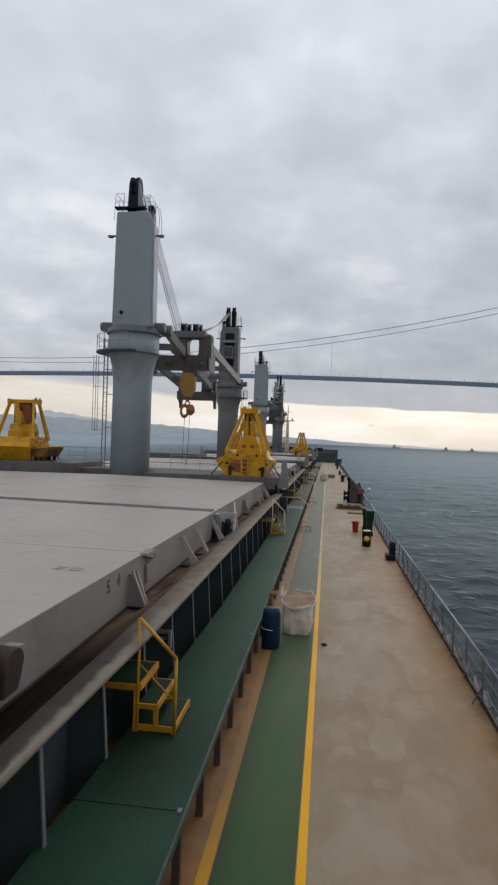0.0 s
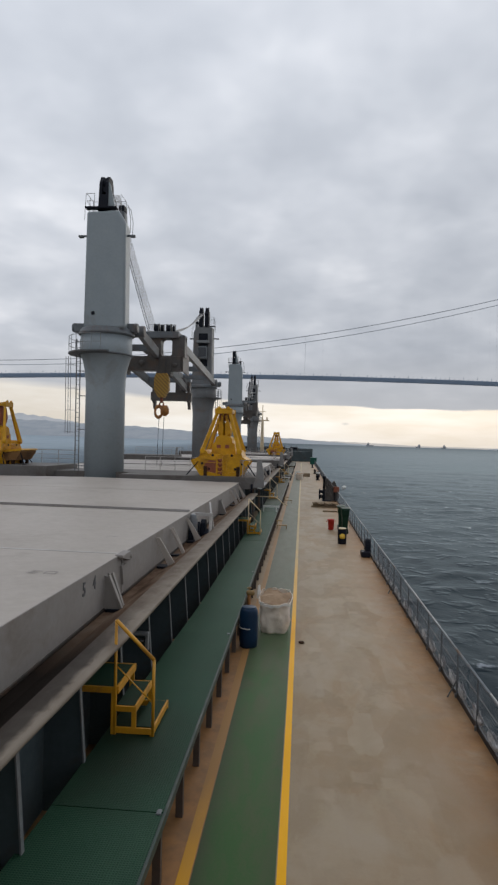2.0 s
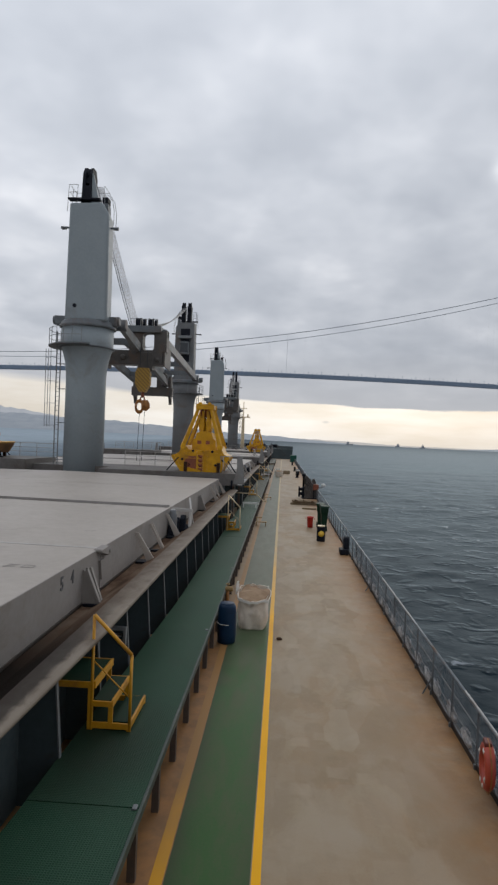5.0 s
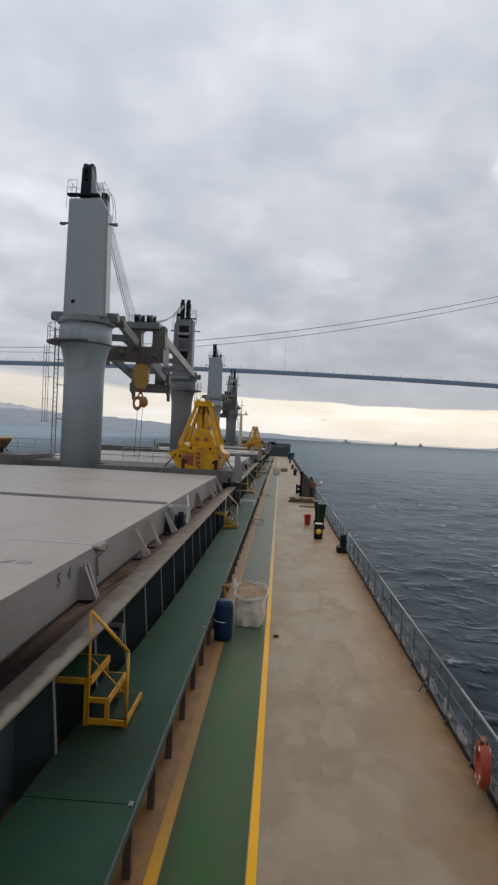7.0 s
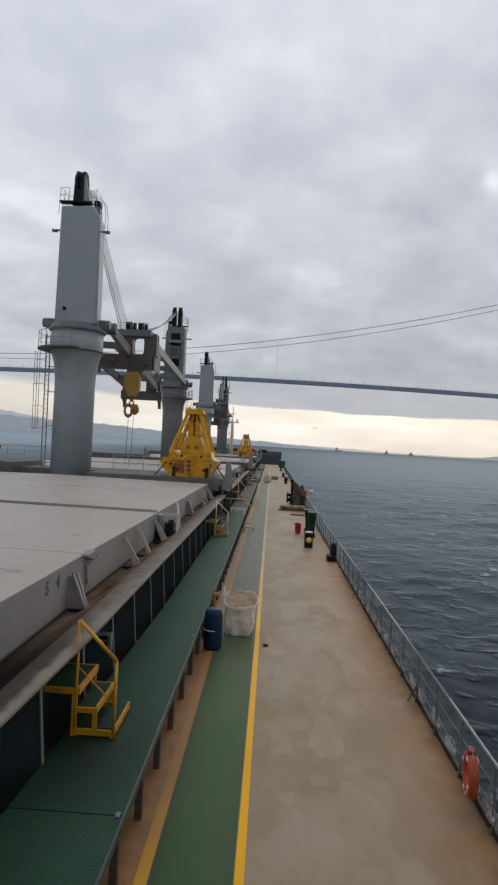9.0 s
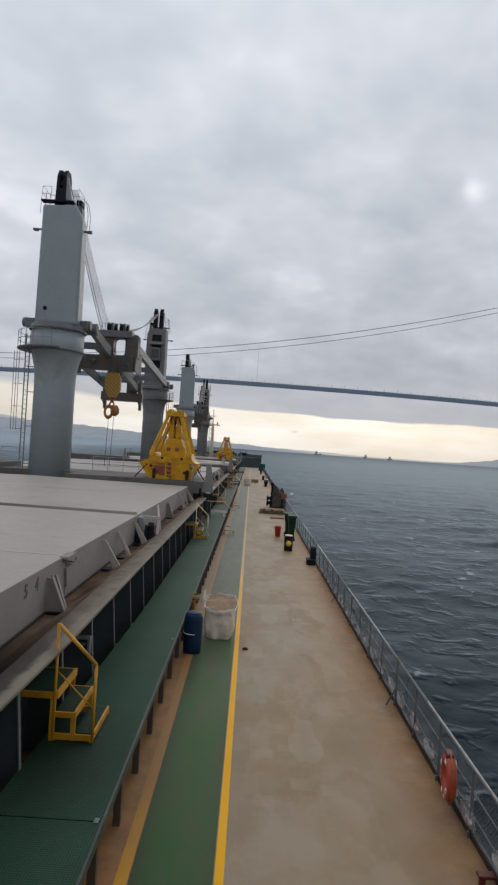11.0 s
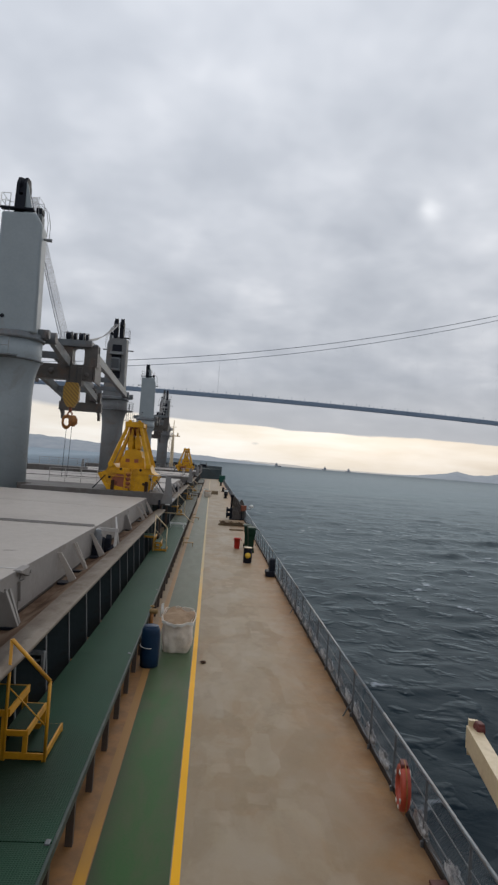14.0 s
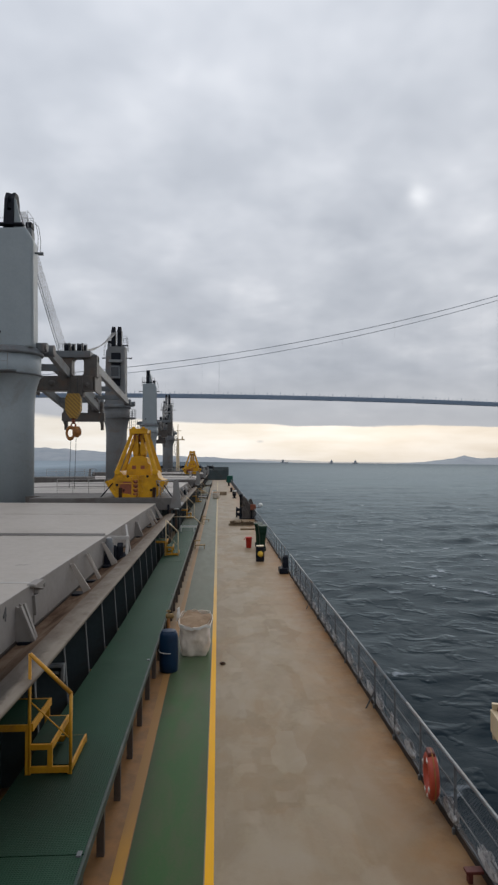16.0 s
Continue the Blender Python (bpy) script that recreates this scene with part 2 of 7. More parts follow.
M_GREEN_BIN = surface("dark_green_plastic", (0.006, 0.032, 0.017), (0.005, 0.024, 0.013), 0.5, 3.0, 30.0, None, 0, 0.05, spec=0.2)
M_YDOT = surface("yellow_print", (0.72, 0.45, 0.03), None, 0.5, 6.0, 30.0, None, 0, 0.05)
M_WOOD = surface("weathered_timber", (0.30, 0.22, 0.13), (0.19, 0.135, 0.085), 0.8, 3.0, 25.0, (0.05, 0.04, 0.03), 0.35, 0.3, stretch=(0.3, 2, 2))
M_CANVAS = surface("dark_canvas_cover", (0.095, 0.082, 0.072), (0.055, 0.049, 0.045), 0.85, 2.0, 20.0, (0.10, 0.085, 0.07), 0.3, 0.3)
M_STEP_WOOD = surface("ochre_step_paint", (0.34, 0.22, 0.08), (0.24, 0.15, 0.06), 0.7, 3.0, 25.0, (0.10, 0.07, 0.04), 0.35, 0.2)
M_NET = surface("grey_net_cord", (0.20, 0.21, 0.225), (0.15, 0.16, 0.17), 0.8, 3.0, 30.0, None, 0, 0.0, spec=0.2)
M_NET_PALE = surface("pale_net_folds", (0.58, 0.58, 0.58), (0.24, 0.24, 0.25), 0.85, 14.0, 60.0, None, 0, 0.4, spec=0.2)
M_WIRE = surface("steel_wire", (0.055, 0.058, 0.062), (0.04, 0.042, 0.045), 0.6, 6.0, 40.0, None, 0, 0.0, spec=0.2)
M_STEELWORK = surface("crossdeck_grey_paint", (0.205, 0.202, 0.198), (0.165, 0.160, 0.155), 0.5, 0.6, 8.0, (0.14, 0.10, 0.08), 0.3, 0.1)
M_CROSSTOP = surface("crossdeck_brown_grey", (0.150, 0.140, 0.132), (0.110, 0.100, 0.094), 0.6, 0.5, 6.0, (0.075, 0.055, 0.045), 0.4, 0.1, spec=0.2)
M_SEAM = surface("pale_seam_paint", (0.44, 0.42, 0.40), (0.36, 0.34, 0.32), 0.5, 1.0, 12.0, None, 0, 0.05, spec=0.3)
M_RUST_ORANGE = surface("rusty_orange_paint", (0.36, 0.15, 0.025), (0.24, 0.09, 0.02), 0.6, 4.0, 25.0, (0.09, 0.04, 0.02), 0.4, 0.2)
# bridge steel: haze put into the pale deck colour, side toned darker
M_BRIDGE_HAZED = surface("bridge_steel_hazed", (0.50, 0.58, 0.68), (0.47, 0.55, 0.65), 0.6, 0.02, 0.3, None, 0, 0.0)
M_FASCIA = surface("bridge_fascia_tone", (0.19, 0.25, 0.335), (0.17, 0.225, 0.305), 0.6, 0.02, 0.3, None, 0, 0.0)
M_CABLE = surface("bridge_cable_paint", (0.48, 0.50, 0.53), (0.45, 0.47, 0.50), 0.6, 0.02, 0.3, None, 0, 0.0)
# haze of the distance is put into the shore and ridge colours
M_HILL = surface("distant_hill_hazed", (0.29, 0.325, 0.36), (0.36, 0.385, 0.41), 0.95, 0.012, 0.08, (0.43, 0.435, 0.44), 0.3, 0.0)
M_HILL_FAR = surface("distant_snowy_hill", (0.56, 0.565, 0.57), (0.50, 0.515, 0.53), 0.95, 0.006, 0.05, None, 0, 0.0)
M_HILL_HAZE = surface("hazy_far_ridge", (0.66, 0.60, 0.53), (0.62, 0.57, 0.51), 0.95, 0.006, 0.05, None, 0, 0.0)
M_FARSHIP = surface("distant_ship_paint", (0.34, 0.37, 0.41), None, 0.7, 0.05, 0.5, None, 0, 0.0)
M_FADED = surface("nearly_worn_off_stencil", (0.235, 0.215, 0.20), (0.33, 0.30, 0.275), 0.6, 9.0, 40.0, None, 0, 0.0)
M_DARK_MARK = surface("faded_black_lettering", (0.07, 0.07, 0.075), None, 0.6, 6.0, 40.0, None, 0, 0.0)


def deck_material():
    """Buff deck paint with grey worn patches, roller marks and rust that spreads from the ship's side."""
    mt, n, l, b = material("buff_deck_paint")
    tc = n.new("ShaderNodeTexCoord")
    v = tc.outputs["Object"]
    m = lambda op, a, c=None, d=None, clamp=False: math_node(n, l, op, a, c, d, clamp)
    mp = n.new("ShaderNodeMapping")
    mp.inputs["Scale"].default_value = (1.0, 0.60, 1.0)
    l.new(v, mp.inputs[0])
    big = noise_node(n, l, mp.outputs[0], 0.55, 6.0, 0.6, 0.5)
    mid = noise_node(n, l, mp.outputs[0], 2.2, 7.0, 0.62, 0.3)
    fine = noise_node(n, l, v, 26.0, 5.0, 0.65)
    base = ramp_node(n, l, big, [(0.36, (0.236, 0.155, 0.082)), (0.46, (0.262, 0.184, 0.104)), (0.53, (0.288, 0.224, 0.150)), (0.64, (0.303, 0.247, 0.181))])
    smear = noise_node(n, l, mp.outputs[0], 1.5, 5.0, 0.55, 0.35)
    c = mix_node(n, l, m("MULTIPLY", ramp_node(n, l, smear, [(0.50, 0.0), (0.60, 1.0)]), 0.55), base, (0.188, 0.134, 0.072))
    c = mix_node(n, l, m("MULTIPLY", ramp_node(n, l, mid, [(0.52, 0.0), (0.62, 1.0)]), 0.5), c, (0.315, 0.258, 0.172))
    # patches of touch-up paint, laid on with a roller
    nzp = n.new("ShaderNodeTexNoise")
    nzp.inputs["Scale"].default_value = 1.6
    nzp.inputs["Detail"].default_value = 5.0
    l.new(v, nzp.inputs["Vector"])
    bent = n.new("ShaderNodeMix")
    bent.data_type = "RGBA"
    bent.inputs[0].default_value = 0.05
    l.new(v, bent.inputs[6])
    l.new(nzp.outputs["Color"], bent.inputs[7])
    for size, squeeze, amount, dim, pale in ((0.72, 0.55, 0.70, (0.200, 0.148, 0.088), (0.300, 0.254, 0.190)), (1.7, 0.42, 0.40, (0.212, 0.160, 0.098), (0.318, 0.268, 0.196))):
        mq = n.new("ShaderNodeMapping")
        mq.inputs["Scale"].default_value = (1.0, squeeze, 0.0)
        l.new(bent.outputs[2], mq.inputs[0])
        cell = n.new("ShaderNodeTexVoronoi")
        cell.distance = "CHEBYCHEV"
        cell.feature = "SMOOTH_F1"
        cell.inputs["Smoothness"].default_value = 0.12
        cell.inputs["Scale"].default_value = size
        l.new(mq.outputs[0], cell.inputs["Vector"])
        csep = n.new("ShaderNodeSeparateColor")
        l.new(cell.outputs["Color"], csep.inputs[0])
        tone = mix_node(n, l, ramp_node(n, l, csep.outputs[0], [(0.30, 0.0), (0.70, 1.0)]), dim, pale)
        c = mix_node(n, l, m("MULTIPLY", m("ABSOLUTE", m("SUBTRACT", csep.outputs[0], 0.5)), amount * 2.0), c, tone)
    blot = n.new("ShaderNodeTexVoronoi")
    blot.distance = "CHEBYCHEV"
    blot.inputs["Scale"].default_value = 1.9
    warp = n.new("ShaderNodeMix")
    warp.data_type = "RGBA"
    warp.inputs[0].default_value = 0.13
    l.new(v, warp.inputs[6])
    nz = n.new("ShaderNodeTexNoise")
    nz.inputs["Scale"].default_value = 2.4
    l.new(v, nz.inputs["Vector"])
    l.new(nz.outputs["Color"], warp.inputs[7])
    l.new(warp.outputs[2], blot.inputs["Vector"])
    bsep = n.new("ShaderNodeSeparateColor")
    l.new(blot.outputs["Color"], bsep.inputs[0])
    few = m("GREATER_THAN", bsep.outputs[0], 0.55)
    spot = m("MULTIPLY", few, ramp_node(n, l, blot.outputs["Distance"], [(0.20, 1.0), (0.31, 0.0)]))
    cluster = ramp_node(n, l, noise_node(n, l, v, 0.30, 2.0, 0.5), [(0.44, 0.0), (0.56, 0.42)])
    c = mix_node(n, l, m("MULTIPLY", spot, cluster), c, (0.36, 0.295, 0.215))
    c = mix_node(n, l, m("MULTIPLY", ramp_node(n, l, noise_node(n, l, v, 7.0, 5.0, 0.7), [(0.62, 0.0), (0.74, 1.0)]), 0.22), c, (0.16, 0.10, 0.06))
    sep = n.new("ShaderNodeSeparateXYZ")
    l.new(v, sep.inputs[0])
    side = m("DIVIDE", m("SUBTRACT", sep.outputs[0], 1.1), 2.0, None, True)
    inner = m("MULTIPLY", m("DIVIDE", m("SUBTRACT", -1.0, sep.outputs[0]), 0.2, None, True), m("ADD", 0.15, m("DIVIDE", m("SUBTRACT", 22.0, sep.outputs[1]), 8.0, None, True), None, True))
    both = m("MAXIMUM", m("POWER", side, 2.1), inner)
    rust = m("MULTIPLY", both, ramp_node(n, l, noise_node(n, l, v, 1.1, 8.0, 0.7, 0.5), [(0.30, 0.35), (0.60, 1.0)]))
    c = mix_node(n, l, m("MULTIPLY", rust, 0.85), c, (0.300, 0.142, 0.040))
    mud = ramp_node(n, l, noise_node(n, l, v, 2.6, 6.0, 0.65), [(0.38, (0.170, 0.090, 0.040)), (0.62, (0.300, 0.142, 0.050))])
    c = mix_node(n, l, m("MULTIPLY", inner, 0.75), c, mud)
    dark = m("MULTIPLY", m("POWER", side, 5.0), ramp_node(n, l, noise_node(n, l, v, 1.6, 7.0, 0.7), [(0.42, 0.0), (0.62, 0.6)]))
    c = mix_node(n, l, m("MULTIPLY", dark, 0.7), c, (0.125, 0.055, 0.022))
    c = mix_node(n, l, m("MULTIPLY", fine, 0.20), c, (0.17, 0.12, 0.080))
    c = mix_node(n, l, 1.0, c, (1.035, 1.0, 0.955), "MULTIPLY")
    l.new(c, b.inputs["Base Color"])
    l.new(m("ADD", 0.40, m("MULTIPLY", mid, 0.35)), b.inputs["Roughness"])
    b.inputs["Specular IOR Level"].default_value = 0.25
    bp = n.new("ShaderNodeBump")
    bp.inputs["Strength"].default_value = 0.12
    bp.inputs["Distance"].default_value = 0.01
    l.new(m("ADD", fine, mid), bp.inputs["Height"])
    l.new(bp.outputs[0], b.inputs["Normal"])
    return mt


def line_material(name, col, worn, wear=0.45, rough=0.42, scale=2.2, dusty=None, span=(14.0, 21.0), edge=None):
    """Deck paint worn through in patches; dust lies on it further forward, grime along its edges."""
    mt, n, l, b = material(name)
    tc = n.new("ShaderNodeTexCoord")
    v = tc.outputs["Object"]
    mp = n.new("ShaderNodeMapping")
    mp.inputs["Scale"].default_value = (1.0, 0.3, 1.0)
    l.new(v, mp.inputs[0])
    f1 = noise_node(n, l, mp.outputs[0], scale, 7.0, 0.65, 0.3)
    f2 = noise_node(n, l, v, 30.0, 4.0, 0.6)
    shade = mix_node(n, l, noise_node(n, l, mp.outputs[0], 0.7, 5.0, 0.6), tuple(c * 0.8 for c in col), tuple(min(1.0, c * 1.2) for c in col))
    k = ramp_node(n, l, math_node(n, l, "ADD", math_node(n, l, "MULTIPLY", f1, 0.8), math_node(n, l, "MULTIPLY", f2, 0.2)), [(0.72 - 0.3 * wear, 0.0), (0.88 - 0.3 * wear, 1.0)])
    c = mix_node(n, l, math_node(n, l, "MULTIPLY", k, 0.8), shade, worn)
    sep = n.new("ShaderNodeSeparateXYZ")
    l.new(v, sep.inputs[0])
    soft = noise_node(n, l, mp.outputs[0], 1.1, 5.0, 0.6, 0.4)
    if edge:
        mid, half, grime = edge
        off = math_node(n, l, "DIVIDE", math_node(n, l, "ABSOLUTE", math_node(n, l, "SUBTRACT", sep.outputs[0], mid)), half)
        g = math_node(n, l, "MULTIPLY", math_node(n, l, "POWER", off, 3.0), math_node(n, l, "ADD", 0.2, soft), None, True)
        c = mix_node(n, l, g, c, grime)
    if dusty:
        reach = math_node(n, l, "DIVIDE", math_node(n, l, "SUBTRACT", sep.outputs[1], span[0]), span[1] - span[0])
        d = math_node(n, l, "ADD", reach, math_node(n, l, "MULTIPLY", math_node(n, l, "SUBTRACT", soft, 0.5), 1.1), None, True)
        c = mix_node(n, l, math_node(n, l, "MULTIPLY", d, 0.94), c, mix_node(n, l, soft, dusty[0], dusty[1]))
    l.new(c, b.inputs["Base Color"])
    l.new(math_node(n, l, "ADD", rough - 0.1, math_node(n, l, "MULTIPLY", f1, 0.25)), b.inputs["Roughness"])
    b.inputs["Specular IOR Level"].default_value = 0.08
    bp = n.new("ShaderNodeBump")
    bp.inputs["Strength"].default_value = 0.1
    bp.inputs["Distance"].default_value = 0.008
    l.new(f2, bp.inputs["Height"])
    l.new(bp.outputs[0], b.inputs["Normal"])
    return mt


def grating_material():
    """Moulded green grating: small square openings, darker inside."""
    mt, n, l, b = material("green_grating")
    tc = n.new("ShaderNodeTexCoord")
    v = tc.outputs["Object"]
    sep = n.new("ShaderNodeSeparateXYZ")
    l.new(v, sep.inputs[0])
    m = lambda op, a, c=None, d=None, clamp=False: math_node(n, l, op, a, c, d, clamp)
    bars = []
    for axis in (0, 1):
        w = m("PINGPONG", m("MULTIPLY", sep.outputs[axis], 1 / 0.034), 0.5)
        bars.append(m("DIVIDE", m("SUBTRACT", 0.24, w), 0.1, None, True))
    bar = m("MAXIMUM", bars[0], bars[1])
    f = noise_node(n, l, v, 0.9, 6.0, 0.6)
    green = mix_node(n, l, ramp_node(n, l, f, [(0.35, 0.0), (0.65, 1.0)]), (0.024, 0.064, 0.038), (0.035, 0.082, 0.049))
    oi = n.new("ShaderNodeObjectInfo")
    green = mix_node(n, l, 1.0, green, m("ADD", 0.92, m("MULTIPLY", oi.outputs["Random"], 0.16)), "MULTIPLY")
    dirt = ramp_node(n, l, noise_node(n, l, v, 2.0, 7.0, 0.7), [(0.56, 0.0), (0.75, 0.6)])
    green = mix_node(n, l, dirt, green, (0.055, 0.055, 0.04))
    # a darker patch round the foot of the steps
    geo = n.new("ShaderNodeNewGeometry")
    gsep = n.new("ShaderNodeSeparateXYZ")
    l.new(geo.outputs["Position"], gsep.inputs[0])
    ox = m("DIVIDE", m("ADD", gsep.outputs[0], 2.5), 0.85)
    oy = m("DIVIDE", m("SUBTRACT", gsep.outputs[1], 8.9), 1.35)
    reach = m("SQRT", m("ADD", m("MULTIPLY", ox, ox), m("MULTIPLY", oy, oy)))
    foot_dark = m("SUBTRACT", m("ADD", 1.45, m("MULTIPLY", m("SUBTRACT", f, 0.5), 1.8)), reach, None, True)
    c = mix_node(n, l, bar, (0.013, 0.045, 0.028), green)
    c = mix_node(n, l, m("MULTIPLY", foot_dark, 0.72), c, (0.011, 0.017, 0.011))
    # dust and rust lie on the forward walkways
    ahead = m("ADD", m("DIVIDE", m("SUBTRACT", gsep.outputs[1], 43.0), 9.0), m("MULTIPLY", m("SUBTRACT", f, 0.5), 0.9), None, True)
    c = mix_node(n, l, m("MULTIPLY", ahead, 0.9), c, (0.047, 0.049, 0.032))
    l.new(c, b.inputs["Base Color"])
    b.inputs["Roughness"].default_value = 0.5
    b.inputs["Specular IOR Level"].default_value = 0.08
    bp = n.new("ShaderNodeBump")
    bp.inputs["Strength"].default_value = 0.3
    bp.inputs["Distance"].default_value = 0.012
    l.new(bar, bp.inputs["Height"])
    l.new(bp.outputs[0], b.inputs["Normal"])
    return mt


def sea_material():
    mt, n, l, b = material("sea_water")
    tc = n.new("ShaderNodeTexCoord")
    v = tc.outputs["Object"]
    m = lambda op, a, c=None, d=None, clamp=False: math_node(n, l, op, a, c, d, clamp)
    mp = n.new("ShaderNodeMapping")
    mp.inputs["Scale"].default_value = (0.85, 1.0, 1.0)
    mp.inputs["Rotation"].default_value = (0, 0, radians(14))
    l.new(v, mp.inputs[0])
    w1 = noise_node(n, l, mp.outputs[0], 0.11, 4.0, 0.5, 0.5)
    w2 = noise_node(n, l, mp.outputs[0], 0.55, 4.0, 0.55, 0.4)
    w3 = noise_node(n, l, mp.outputs[0], 0.02, 4.0, 0.55, 0.4)
    c = mix_node(n, l, ramp_node(n, l, w3, [(0.35, 0.0), (0.65, 1.0)]), (0.0070, 0.0135, 0.0190), (0.0120, 0.0215, 0.0290))
    ridge = m("SUBTRACT", 1.0, m("ABSOLUTE", m("MULTIPLY", m("SUBTRACT", w1, 0.5), 4.0)))
    w4 = noise_node(n, l, mp.outputs[0], 1.9, 3.0, 0.55, 0.3)
    # short separate crests, some of them breaking
    mc = n.new("ShaderNodeMapping")
    mc.inputs["Scale"].default_value = (0.95, 1.0, 1.0)
    mc.inputs["Rotation"].default_value = (0, 0, radians(-24))
    l.new(v, mc.inputs[0])
    w5 = noise_node(n, l, mc.outputs[0], 0.50, 2.5, 0.5, 0.4)
    crest = ramp_node(n, l, w5, [(0.53, 0.0), (0.72, 1.0)])
    foam = m("MULTIPLY", ramp_node(n, l, m("ADD", w5, m("MULTIPLY", m("SUBTRACT", w4, 0.5), 0.25)), [(0.665, 0.0), (0.70, 1.0)]), ramp_node(n, l, w1, [(0.50, 0.0), (0.60, 1.0)]))
    c = mix_node(n, l, m("MULTIPLY", foam, 0.7), c, (0.42, 0.46, 0.50))
    h = m("ADD", m("ADD", m("MULTIPLY", crest, 0.24), m("ADD", m("MULTIPLY", ridge, 0.06), m("MULTIPLY", w1, 0.30))), m("ADD", m("MULTIPLY", w2, 0.12), m("MULTIPLY", w4, 0.03)))
    # smoother water with raised reflection towards the shore on the port side
    sep = n.new("ShaderNodeSeparateXYZ")
    l.new(v, sep.inputs[0])
    lee = m("SUBTRACT", m("MULTIPLY", sep.outputs[0], -1.0), m("MULTIPLY", sep.outputs[1], 0.06))
    calm = m("MULTIPLY", m("DIVIDE", m("SUBTRACT", lee, 40.0), 160.0, None, True), m("ADD", 0.55, m("MULTIPLY", w3, 0.8)))
    bp = n.new("ShaderNodeBump")
    open_sea = m("SUBTRACT", 0.29, m("MULTIPLY", m("DIVIDE", sep.outputs[1], 300.0, None, True), 0.19))
    l.new(m("SUBTRACT", open_sea, m("MULTIPLY", calm, 0.10)), bp.inputs["Strength"])
    bp.inputs["Distance"].default_value = 2.2
    l.new(h, bp.inputs["Height"])
    n.remove(b)
    body = n.new("ShaderNodeBsdfDiffuse")
    l.new(c, body.inputs["Color"])
    gloss = n.new("ShaderNodeBsdfGlossy")
    gloss.inputs["Roughness"].default_value = 0.30
    gloss.inputs["Color"].default_value = (0.77, 0.90, 1.0, 1.0)
    for s in (body, gloss):
        l.new(bp.outputs[0], s.inputs["Normal"])
    fr = n.new("ShaderNodeFresnel")
    fr.inputs["IOR"].default_value = 1.33
    l.new(bp.outputs[0], fr.inputs["Normal"])
    # reflection strength put in by distance: rises to 280 m, falls past 500 m
    glint = m("ADD", 0.18, m("MULTIPLY", m("DIVIDE", sep.outputs[1], 280.0, None, True), 0.045))
    glint = m("SUBTRACT", glint, m("MULTIPLY", m("DIVIDE", m("SUBTRACT", sep.outputs[1], 500.0), 1800.0, None, True), 0.08))
    mix = n.new("ShaderNodeMixShader")
    l.new(m("MULTIPLY", fr.outputs[0], m("ADD", m("SUBTRACT", glint, m("MULTIPLY", foam, 0.15)), m("MULTIPLY", calm, 0.33))), mix.inputs[0])
    l.new(body.outputs[0], mix.inputs[1])
    l.new(gloss.outputs[0], mix.inputs[2])
    l.new(mix.outputs[0], n["Material Output"].inputs["Surface"])
    return mt


def track_material():
    """Cover track along the coaming: tan dirt, brown rust runs, black towards its aft end."""
    mt, n, l, b = material("soiled_cover_track")
    tc = n.new("ShaderNodeTexCoord")
    mp = n.new("ShaderNodeMapping")
    mp.inputs["Scale"].default_value = (1.3, 0.55, 1.0)
    l.new(tc.outputs["Object"], mp.inputs[0])
    m = lambda op, a, c=None, d=None, clamp=False: math_node(n, l, op, a, c, d, clamp)
    f1 = noise_node(n, l, mp.outputs[0], 1.4, 7.0, 0.62, 0.4)
    f2 = noise_node(n, l, tc.outputs["Object"], 16.0, 5.0, 0.65)
    c = ramp_node(n, l, f1, [(0.36, (0.070, 0.040, 0.026)), (0.50, (0.135, 0.086, 0.058)), (0.64, (0.215, 0.158, 0.116))])
    sep = n.new("ShaderNodeSeparateXYZ")
    l.new(tc.outputs["Object"], sep.inputs[0])
    aft_black = m("ADD", m("DIVIDE", m("SUBTRACT", 6.9, sep.outputs[1]), 3.0), m("MULTIPLY", m("SUBTRACT", f1, 0.5), 1.0), None, True)
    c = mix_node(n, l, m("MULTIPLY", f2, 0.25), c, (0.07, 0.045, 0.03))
    c = mix_node(n, l, m("MULTIPLY", aft_black, 0.97), c, (0.009, 0.007, 0.006))
    l.new(c, b.inputs["Base Color"])
    b.inputs["Roughness"].default_value = 0.85
    b.inputs["Specular IOR Level"].default_value = 0.04
    bp = n.new("ShaderNodeBump")
    bp.inputs["Strength"].default_value = 0.25
    bp.inputs["Distance"].default_value = 0.02
    l.new(f2, bp.inputs["Height"])
    l.new(bp.outputs[0], b.inputs["Normal"])
    return mt


